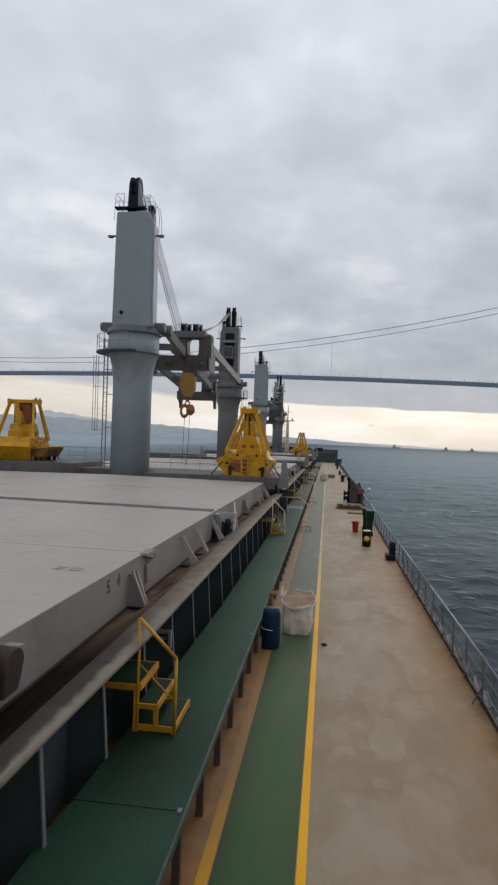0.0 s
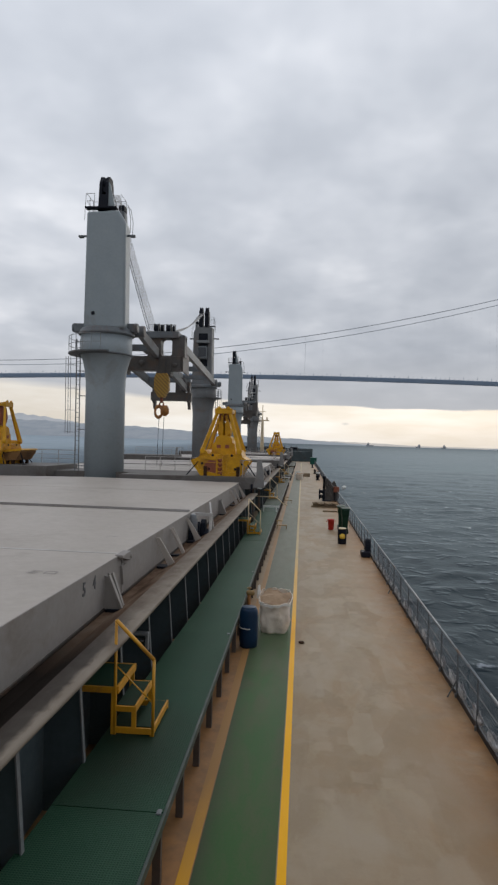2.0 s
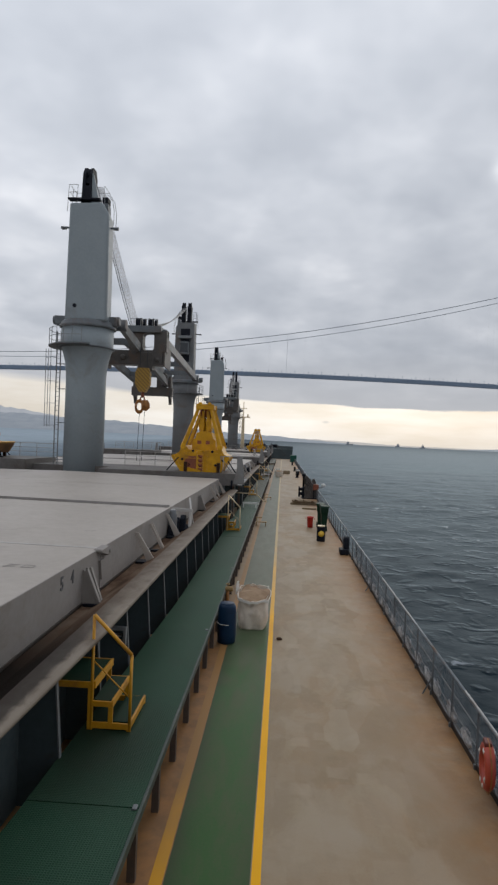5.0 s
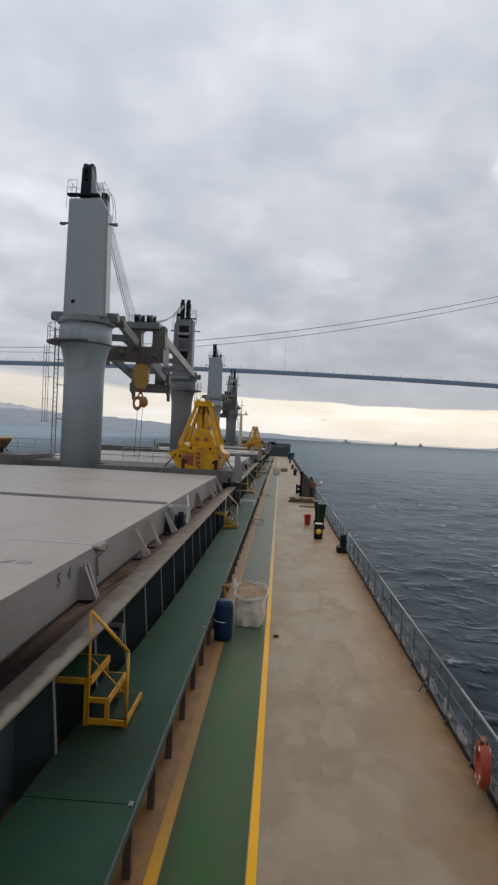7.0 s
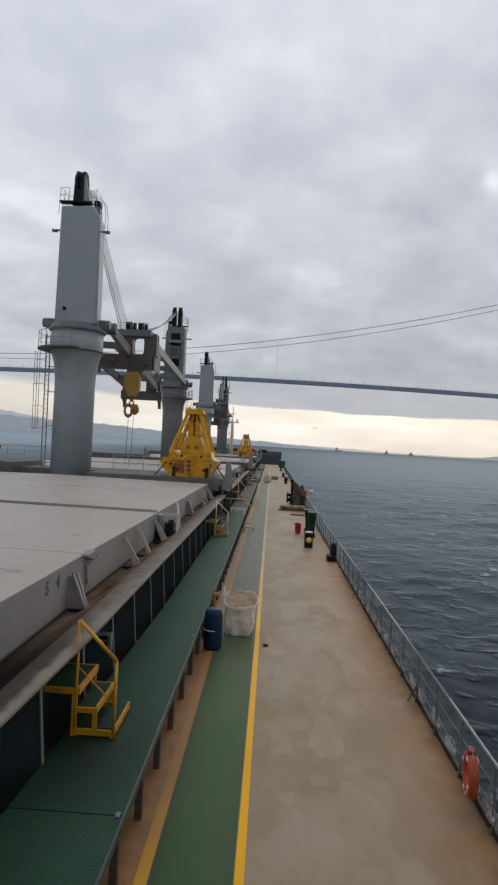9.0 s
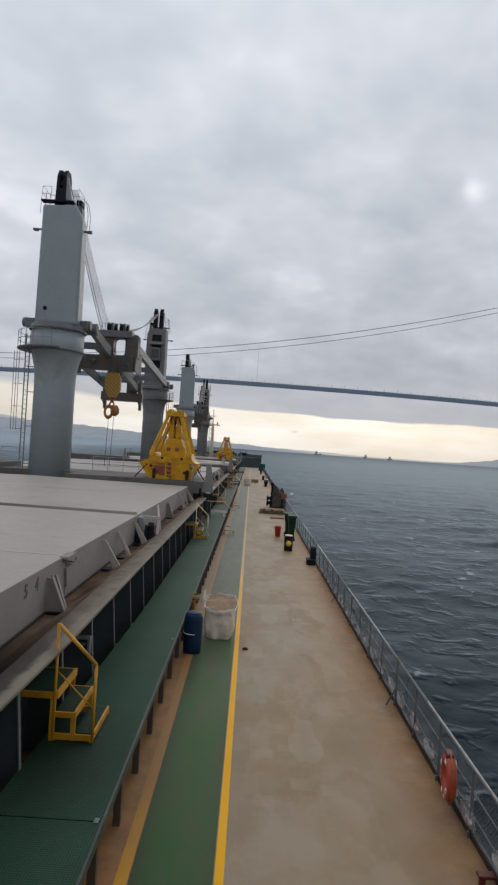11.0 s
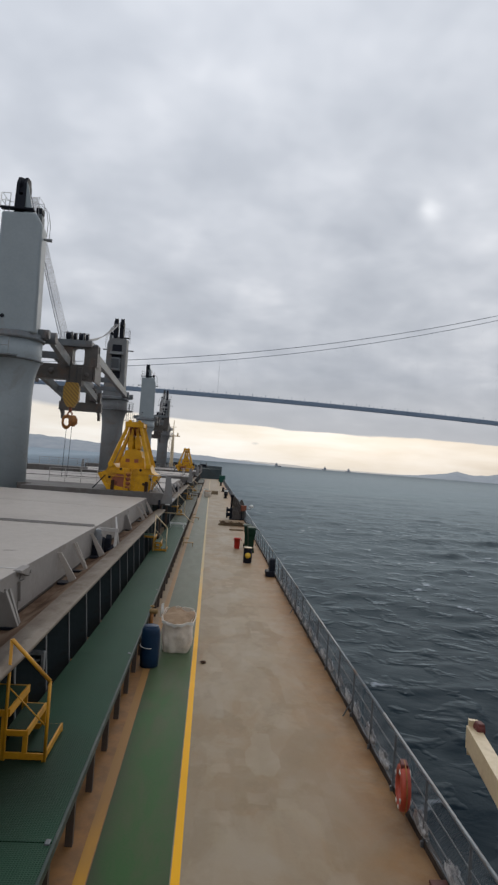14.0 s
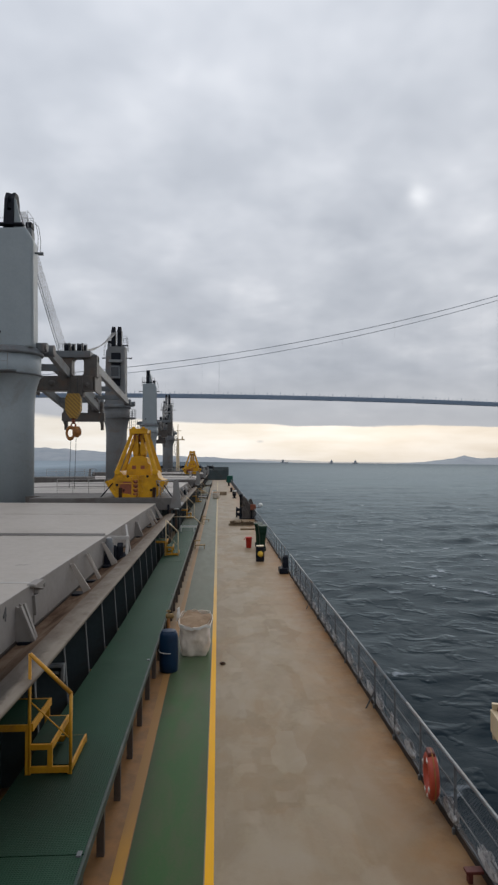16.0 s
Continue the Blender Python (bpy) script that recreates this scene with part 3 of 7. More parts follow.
def flange_material():
    """Worn grey-tan paint on the coaming's bar, dirtier along its inner edge."""
    mt, n, l, b = material("coaming_bar_worn")
    tc = n.new("ShaderNodeTexCoord")
    v = tc.outputs["Object"]
    m = lambda op, a, c=None, d=None, clamp=False: math_node(n, l, op, a, c, d, clamp)
    mp = n.new("ShaderNodeMapping")
    mp.inputs["Scale"].default_value = (1.0, 0.55, 1.0)
    l.new(v, mp.inputs[0])
    big = noise_node(n, l, mp.outputs[0], 0.9, 4.0, 0.5, 0.3)
    blot = noise_node(n, l, mp.outputs[0], 3.2, 6.0, 0.6, 0.5)
    fine = noise_node(n, l, v, 34.0, 4.0, 0.6)
    c = mix_node(n, l, ramp_node(n, l, big, [(0.38, 0.0), (0.62, 1.0)]), (0.215, 0.182, 0.146), (0.155, 0.124, 0.096))
    sep = n.new("ShaderNodeSeparateXYZ")
    l.new(v, sep.inputs[0])
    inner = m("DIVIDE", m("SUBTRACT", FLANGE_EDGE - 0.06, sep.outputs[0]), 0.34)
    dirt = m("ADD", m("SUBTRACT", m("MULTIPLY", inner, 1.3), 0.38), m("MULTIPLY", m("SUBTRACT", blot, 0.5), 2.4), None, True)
    aft_black = m("ADD", m("MULTIPLY", m("SUBTRACT", inner, 0.30), 4.0), m("MULTIPLY", m("SUBTRACT", blot, 0.5), 2.2), None, True)
    aft_black = m("MULTIPLY", aft_black, m("DIVIDE", m("SUBTRACT", 7.2, sep.outputs[1]), 3.0, None, True))
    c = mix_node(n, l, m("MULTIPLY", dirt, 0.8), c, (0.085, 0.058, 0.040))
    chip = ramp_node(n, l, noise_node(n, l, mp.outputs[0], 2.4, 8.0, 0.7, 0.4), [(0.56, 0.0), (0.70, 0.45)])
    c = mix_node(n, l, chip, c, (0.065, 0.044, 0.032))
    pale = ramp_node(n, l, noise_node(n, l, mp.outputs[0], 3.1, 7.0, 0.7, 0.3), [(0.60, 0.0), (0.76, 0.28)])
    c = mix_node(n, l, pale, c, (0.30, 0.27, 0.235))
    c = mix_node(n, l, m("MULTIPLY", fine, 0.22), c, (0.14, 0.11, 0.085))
    c = mix_node(n, l, m("MULTIPLY", aft_black, 0.85), c, (0.022, 0.017, 0.014))
    l.new(c, b.inputs["Base Color"])
    l.new(m("ADD", 0.50, m("MULTIPLY", blot, 0.3)), b.inputs["Roughness"])
    b.inputs["Specular IOR Level"].default_value = 0.14
    bp = n.new("ShaderNodeBump")
    bp.inputs["Strength"].default_value = 0.12
    bp.inputs["Distance"].default_value = 0.015
    l.new(m("ADD", blot, m("MULTIPLY", fine, 0.4)), bp.inputs["Height"])
    l.new(bp.outputs[0], b.inputs["Normal"])
    return mt


# distance of the coaming bar's outer edge from the ship's centreline
FLANGE_EDGE = 10.82
M_FLANGE = flange_material()
M_TRACK = track_material()
M_DECK = deck_material()
M_WALK = line_material("green_deck_paint", (0.036, 0.094, 0.027), (0.068, 0.088, 0.042), 0.98, dusty=((0.080, 0.100, 0.068), (0.140, 0.130, 0.095)), span=(12.5, 21.0), edge=(-0.67, 0.56, (0.045, 0.050, 0.030)))
M_LINE = line_material("yellow_line_paint", (0.78, 0.385, 0.003), (0.40, 0.20, 0.03), 0.12, dusty=((0.50, 0.38, 0.18), (0.38, 0.29, 0.17)), span=(17.0, 31.0))
M_LINE_WORN = line_material("worn_yellow_line_paint", (0.74, 0.36, 0.006), (0.34, 0.16, 0.05), 0.35, dusty=((0.30, 0.150, 0.055), (0.24, 0.150, 0.075)), span=(6.0, 9.5))
M_GRATING = grating_material()
M_SEA = sea_material()

# ---- building helpers ----


def box(bm, x0, x1, y0, y1, z0, z1, bevel=0.0, m=None):
    """A box between two corners, its edges rounded off by bevel."""
    r = bmesh.ops.create_cube(bm, size=1.0)
    verts = r["verts"]
    bmesh.ops.transform(bm, verts=verts, matrix=Matrix.LocRotScale(((x0 + x1) / 2, (y0 + y1) / 2, (z0 + z1) / 2), None, (abs(x1 - x0), abs(y1 - y0), abs(z1 - z0))))
    if m is not None:
        bmesh.ops.transform(bm, verts=verts, matrix=m)
    if bevel:
        edges = list({e for v in verts for e in v.link_edges})
        bmesh.ops.bevel(bm, geom=edges, offset=bevel, segments=2, affect="EDGES", profile=0.6)
    return bm


def beam(bm, p, q, w, h, w2=None, h2=None, up=(0, 0, 1)):
    """A box girder from p to q, w wide and h high, that may taper."""
    p, q = Vector(p), Vector(q)
    ahead = (q - p).normalized()
    side = ahead.cross(Vector(up)).normalized()
    top = side.cross(ahead)
    rings = []
    for c, a, b in ((p, w, h), (q, w2 or w, h2 or h)):
        rings.append([bm.verts.new(c + side * a / 2 * s + top * b / 2 * t) for s, t in ((-1, -1), (1, -1), (1, 1), (-1, 1))])
    for i in range(4):
        bm.faces.new((rings[0][i], rings[0][(i + 1) % 4], rings[1][(i + 1) % 4], rings[1][i]))
    bm.faces.new(rings[0][::-1])
    bm.faces.new(rings[1])
    return bm


def tube(bm, points, r, n=8):
    """A round bar along the points, one skin from end to end."""
    points = [Vector(p) for p in points]
    rings = []
    for i, p in enumerate(points):
        ahead = (points[min(i + 1, len(points) - 1)] - points[max(i - 1, 0)]).normalized()
        helper = Vector((0, 0, 1)) if abs(ahead.z) < 0.95 else Vector((1, 0, 0))
        side = ahead.cross(helper).normalized()
        top = side.cross(ahead)
        rings.append([bm.verts.new(p + (side * math.cos(2 * math.pi * k / n) + top * math.sin(2 * math.pi * k / n)) * r) for k in range(n)])
    for a, b in zip(rings, rings[1:]):
        for k in range(n):
            bm.faces.new((a[k], a[(k + 1) % n], b[(k + 1) % n], b[k])).smooth = n > 6
    bm.faces.new(rings[0][::-1])
    bm.faces.new(rings[-1])
    return bm


def lathe(bm, profile, n=40, centre=(0, 0, 0), axis="z", smooth=True):
    """A turned form from (radius, height) pairs, closed at both ends."""
    c = Vector(centre)
    rings = []
    for r, h in profile:
        ring = []
        for i in range(n):
            a = 2 * math.pi * i / n
            p = Vector((r * math.cos(a), r * math.sin(a), h))
            if axis == "x":
                p = Vector((p.z, p.x, p.y))
            elif axis == "y":
                p = Vector((p.y, p.z, p.x))
            ring.append(bm.verts.new(c + p))
        rings.append(ring)
    for a, b in zip(rings, rings[1:]):
        for i in range(n):
            f = bm.faces.new((a[i], a[(i + 1) % n], b[(i + 1) % n], b[i]))
            f.smooth = smooth
    bm.faces.new(rings[0][::-1])
    bm.faces.new(rings[-1])
    return bm


def prism(bm, poly, axis, a, b):
    """A plate or block: a flat outline drawn across the axis, carried from a to b along it."""
    def place(u, v, w):
        return {"x": (w, u, v), "y": (u, w, v), "z": (u, v, w)}[axis]
    rings = [[bm.verts.new(place(u, v, w)) for u, v in poly] for w in (a, b)]
    k = len(poly)
    for i in range(k):
        bm.faces.new((rings[0][i], rings[0][(i + 1) % k], rings[1][(i + 1) % k], rings[1][i]))
    bm.faces.new(rings[0][::-1])
    bm.faces.new(rings[1])
    return bm


def torus(bm, centre, r_big, r_small, normal_axis="x", n=32, k=12, squash=1.0):
    c = Vector(centre)
    rings = []
    for i in range(n):
        a = 2 * math.pi * i / n
        ring = []
        for j in range(k):
            t = 2 * math.pi * j / k
            rr = r_big + r_small * math.cos(t)
            h = r_small * math.sin(t)
            p = {"x": (h, rr * math.cos(a), rr * math.sin(a) * squash), "y": (rr * math.cos(a), h, rr * math.sin(a) * squash), "z": (rr * math.cos(a), rr * math.sin(a) * squash, h)}[normal_axis]
            ring.append(bm.verts.new(c + Vector(p)))
        rings.append(ring)
    for i in range(n):
        for j in range(k):
            f = bm.faces.new((rings[i][j], rings[(i + 1) % n][j], rings[(i + 1) % n][(j + 1) % k], rings[i][(j + 1) % k]))
            f.smooth = True
    return bm


def finish(name, bm, mat):
    bmesh.ops.recalc_face_normals(bm, faces=bm.faces)
    me = bpy.data.meshes.new(name)
    bm.to_mesh(me)
    bm.free()
    me.materials.append(mat)
    return me


def part(name, bm, mat, parent, label=""):
    """One mesh under a thing or under a part."""
    ob = new(name, finish(name, bm, mat))
    ob.parent = parent
    return tagged(ob, label)


def thing(name, place, label, category, group="", turn=0.0, kind=""):
    """An empty at a thing's base, to carry its parts."""
    ob = new(name)
    ob.matrix_world = pose(*place, 0, 0, turn)
    ob.empty_display_size = 0.2
    return tagged(ob, label, category, group, kind)


def single(name, bm, mat, label, category="", group="", kind="", m=None):
    """A thing of one mesh."""
    ob = new(name, finish(name, bm, mat))
    if m is not None:
        ob.matrix_world = m
    return tagged(ob, label, category, group, kind)


def B():
    return bmesh.new()

# ---- the sea, the far shore and the bridge ----


def build_sea():
    """Rows of water that widen towards the horizon, with real waves near the ship."""
    def height(x, y):
        u, v = x * 0.97 + y * 0.24, y * 0.97 - x * 0.24
        # crests run aslant to the ship; short steep chop, patchy under the gusts
        p, q = x * 0.88 + y * 0.47, y * 0.88 - x * 0.47
        wx = p + 1.8 * noise.noise((p * 0.10, q * 0.10, 21))
        wy = q + 1.2 * noise.noise((p * 0.13, q * 0.13, 31))
        gust = 0.8 + 0.7 * noise.noise((u * 0.018, v * 0.026, 14))
        h, amp, f = 0.0, 0.30, 0.105
        for k in range(4):
            n = noise.noise((wx * f * 0.72 + 5 * k, wy * f, 3 + 6 * k))
            h += amp * (n + 0.6 * max(n, 0.0) ** 2)
            amp, f = amp * 0.60, f * 2.05
        # scattered short steep crests
        crest = 0.0
        for k, (fx, fy) in enumerate(((0.11, 0.22), (0.19, 0.40))):
            n = noise.noise((wx * fx + 9 * k, wy * fy, 40 + 7 * k))
            crest += (0.85 - 0.3 * k) * max(n - 0.22, 0.0) ** 1.3
        return (h + 1.5 * crest) * gust + 0.3 * noise.noise((u * 0.03, v * 0.04, 0))

    bearings = np.concatenate([np.linspace(-62, 0.5, 110), np.linspace(0.9, 34, 330), np.linspace(35, 62, 24)])
    rows, cols = 470, len(bearings)
    verts, faces = [], []
    sines = [(math.sin(radians(a)), math.cos(radians(a))) for a in bearings]
    for i in range(rows):
        d = 9.0 * (4800 / 9.0) ** (i / (rows - 1))
        fade = min(1.0, (150.0 / d) ** 0.8) if d < 1200 else 0.0
        for sn, cs in sines:
            x, y = d * sn, d * cs
            verts.append((x, y, SEA_Z + (height(x, y) * fade if fade else 0.0)))
    for i in range(rows - 1):
        for j in range(cols - 1):
            a = i * cols + j
            faces.append((a, a + 1, a + cols + 1, a + cols))
    k = len(verts)
    # calm water behind and round the ship, outside the waves
    verts += [(-4800, -4800, SEA_Z - 1.2), (4800, -4800, SEA_Z - 1.2), (4800, 4000, SEA_Z - 1.2), (-4800, 4000, SEA_Z - 1.2)]
    faces.append((k, k + 1, k + 2, k + 3))
    me = bpy.data.meshes.new("water")
    me.from_pydata(verts, [], faces)
    me.polygons.foreach_set("use_smooth", [True] * len(faces))
    me.materials.append(M_SEA)
    ob = new("water", me)
    ob.matrix_world = HEEL
    tagged(ob, "choppy grey-blue strait water with small whitecaps", "water", kind="structure")


def build_hills(name, a0, a1, profile, far, label, mat=M_HILL):
    """A ridge along the far shore; profile gives its height, in slopes, at each bearing."""
    n, k = 150, 6
    bm = B()
    grid = []
    for i in range(n + 1):
        s = a0 + (a1 - a0) * i / n
        e = np.interp(s, [p[0] for p in profile], [p[1] for p in profile])
        e = max(0.0, e + (0.0009 * noise.noise((s * 40, 0, 1)) + 0.0005 * noise.noise((s * 130, 0, 5))) * min(1.0, e / 0.004))
        col = []
        for j in range(k + 1):
            f = j / k
            d = far - 420 * (1 - f)
            z = SEA_Z - 2 + (e * far + 4) * (f ** 0.8) * (1 + 0.12 * noise.noise((s * 60, f * 3, 2)))
            col.append(bm.verts.new((s * d, d, z)))
        grid.append(col)
    for a, b in zip(grid, grid[1:]):
        for j in range(k):
            f = bm.faces.new((a[j], b[j], b[j + 1], a[j + 1]))
            f.smooth = True
    ob = single(name, bm, mat, label, "hills", kind="structure", m=HEEL)
    return ob


def build_bridge():
    """The suspension bridge across the strait: box deck, two main cables, hangers, lamp posts."""
    near, wide = 700.0, 42.0
    root = thing("suspension_bridge", (0, 0, 0), "long grey suspension bridge with thin cables crossing the strait", "bridge", kind="")
    root.matrix_world = HEEL

    def deck_z(x):
        s = x / near
        return 5.2 + near * (0.1023 - 0.0033 * s - 0.030 * (s - 0.05) ** 2)

    def cable_z(x):
        s = x / near
        return 5.2 + near * (0.1177 - 0.0033 * s + 0.143 * (s + 0.6) ** 2)

    xs = [-620 + 20 * i for i in range(66)]
    bm = B()
    outline = ((4, 2.2), (36, 2.2), (37, 1.5), (31, 1.0), (7, -1.5), (3, -0.4))
    rings = [[bm.verts.new((x, near + u, deck_z(x) + v)) for u, v in outline] for x in xs]
    for a, b in zip(rings, rings[1:]):
        for i in range(6):
            bm.faces.new((a[i], a[(i + 1) % 6], b[(i + 1) % 6], b[i]))
    bm.faces.new(rings[0])
    bm.faces.new(rings[-1][::-1])
    road = part("road_deck", bm, M_BRIDGE_HAZED, root)
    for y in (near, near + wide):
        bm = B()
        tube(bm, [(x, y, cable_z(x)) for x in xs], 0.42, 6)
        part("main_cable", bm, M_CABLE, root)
        bm = B()
        for x in xs:
            if cable_z(x) > deck_z(x) + 4:
                tube(bm, [(x, y, deck_z(x) + 2), (x, y, cable_z(x))], 0.025, 4)
        tagged(part("hangers", bm, M_CABLE, root), kind="stuff")
    bm = B()
    tube(bm, [(0, near, deck_z(0) + 2), (0, near, cable_z(0))], 0.13, 5)
    part("thick_hanger", bm, M_CABLE, root)
    bm = B()
    for i in range(260):
        x = -620 + 5 * i
        h = 6.2 if i % 3 == 0 else 4.6
        r = 0.26
        tube(bm, [(x, near + 5.0, deck_z(x) + 2), (x, near + 5.0, deck_z(x) + h)], r, 4)
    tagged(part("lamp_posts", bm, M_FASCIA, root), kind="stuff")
    # added fascia gives the deck's side its darker tone
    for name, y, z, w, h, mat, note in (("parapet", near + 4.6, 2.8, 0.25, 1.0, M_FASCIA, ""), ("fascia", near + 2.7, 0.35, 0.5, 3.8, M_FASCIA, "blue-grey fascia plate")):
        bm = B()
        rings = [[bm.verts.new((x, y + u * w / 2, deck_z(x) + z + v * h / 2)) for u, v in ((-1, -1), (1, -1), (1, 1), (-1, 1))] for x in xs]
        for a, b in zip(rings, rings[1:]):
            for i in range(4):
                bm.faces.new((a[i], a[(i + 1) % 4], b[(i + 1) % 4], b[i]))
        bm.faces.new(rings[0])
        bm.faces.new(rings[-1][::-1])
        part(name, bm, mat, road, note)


def build_far_ship(s, far, length, house):
    root = thing("cargo_ship", (s * far, far, SEA_Z + far * math.tan(radians(0.22)) - s * far * math.tan(radians(0.61))), "small dark cargo ship far off on the horizon", "ship", "ships on the horizon")
    bm = B()
    prism(bm, ((-length / 2, 5), (-length / 2 + 3, -1), (length / 2 - 5, -1), (length / 2, 6.5)), "y", -5, 5)
    part("hull", bm, M_FARSHIP, root)
    bm = B()
    box(bm, house - 6, house + 6, -4, 4, 5, 16, 0.5)
    box(bm, house - 1.5, house + 1.5, -1, 1, 16, 21)
    part("superstructure", bm, M_FARSHIP, root)


build_sea()
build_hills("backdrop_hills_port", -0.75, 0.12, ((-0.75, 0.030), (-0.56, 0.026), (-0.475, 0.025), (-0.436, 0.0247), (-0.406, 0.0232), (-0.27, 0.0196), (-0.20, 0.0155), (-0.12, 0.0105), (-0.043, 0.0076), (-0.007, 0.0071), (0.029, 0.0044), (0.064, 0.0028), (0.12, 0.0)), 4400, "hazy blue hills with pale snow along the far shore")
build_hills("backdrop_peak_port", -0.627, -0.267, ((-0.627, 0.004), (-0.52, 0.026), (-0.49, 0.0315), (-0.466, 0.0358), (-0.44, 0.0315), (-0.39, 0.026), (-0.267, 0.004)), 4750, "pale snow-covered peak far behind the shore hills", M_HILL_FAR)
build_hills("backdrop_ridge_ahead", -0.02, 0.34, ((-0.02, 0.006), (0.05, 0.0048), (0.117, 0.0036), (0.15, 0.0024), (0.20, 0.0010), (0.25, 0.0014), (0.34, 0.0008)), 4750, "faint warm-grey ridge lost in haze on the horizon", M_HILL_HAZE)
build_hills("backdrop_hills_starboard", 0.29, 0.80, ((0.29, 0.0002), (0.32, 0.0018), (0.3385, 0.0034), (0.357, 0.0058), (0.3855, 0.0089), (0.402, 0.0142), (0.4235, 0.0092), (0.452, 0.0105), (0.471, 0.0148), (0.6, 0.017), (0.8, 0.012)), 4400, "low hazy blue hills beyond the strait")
build_bridge()
for far_s, far_len, far_house in ((0.1065, 44, -8), (0.182, 26, 4), (0.2215, 30, 2)):
    build_far_ship(far_s, 3400, far_len, far_house)

# ---- the ship: hull, main deck and its paint ----
XC, RAIL_X, DECK_END = -13.5, 3.32, 188.0
AFT = -14.0


def build_hull():
    half = RAIL_X + 0.12 - XC
    stations = [(AFT, half), (150, half), (172, half), (188, half - 0.3), (198, half - 4.5), (206, half - 10), (211, 1.0)]
    bm = B()
    rings = []
    for y, w in stations:
        top = 0.0 if y <= DECK_END else 3.4
        rings.append([bm.verts.new((XC + s * w * k, y, z)) for s, k, z in ((-1, 1, 0.0), (-1, 0.98, SEA_Z - 2), (1, 0.98, SEA_Z - 2), (1, 1, 0.0))])
    for a, b in zip(rings, rings[1:]):
        for i in range(3):
            bm.faces.new((a[i], a[i + 1], b[i + 1], b[i]))
    bm.faces.new(rings[0])
    bm.faces.new(rings[-1][::-1])
    single("hull", bm, M_HULL, "dark painted steel side of the bulk carrier", "hull", kind="structure")
    bm = B()
    outline = [(XC + w, y) for y, w in stations] + [(XC - w, y) for y, w in reversed(stations)]
    prism(bm, outline, "z", -0.03, 0.0)
    single("main_deck", bm, M_DECK, "buff painted steel deck, worn and rust-stained towards the rail", "deck", kind="structure")


build_hull()
paint = B()
box(paint, -1.205, -0.205, 3.0, 120.0, 0.0, 0.004)
single("walkway_paint", paint, M_WALK, "green painted walkway strip on the deck, dusty further forward", "floor marking", kind="structure")
paint = B()
box(paint, -0.19, -0.075, 3.0, 182.0, 0.0, 0.005)
single("line_outer", paint, M_LINE, "yellow line along the walkway", "floor marking", kind="structure")
paint = B()
box(paint, -1.37, -1.22, 3.0, 120.0, 0.0, 0.005)
single("line_inner", paint, M_LINE_WORN, "worn yellow line soiled with rust", "floor marking", kind="structure")
# ---- hatches ----
HATCH_TOP, FLANGE_Z = 2.75, 2.08
COVER_X, FLANGE_X, WALL_X = -3.83, -2.77, -3.50
HATCHES = ((4.75, 38.3, 4), (46.2, 79.4, 4), (87.0, 119.5, 4), (127.5, 160.0, 4), (168.5, 183.0, 2))


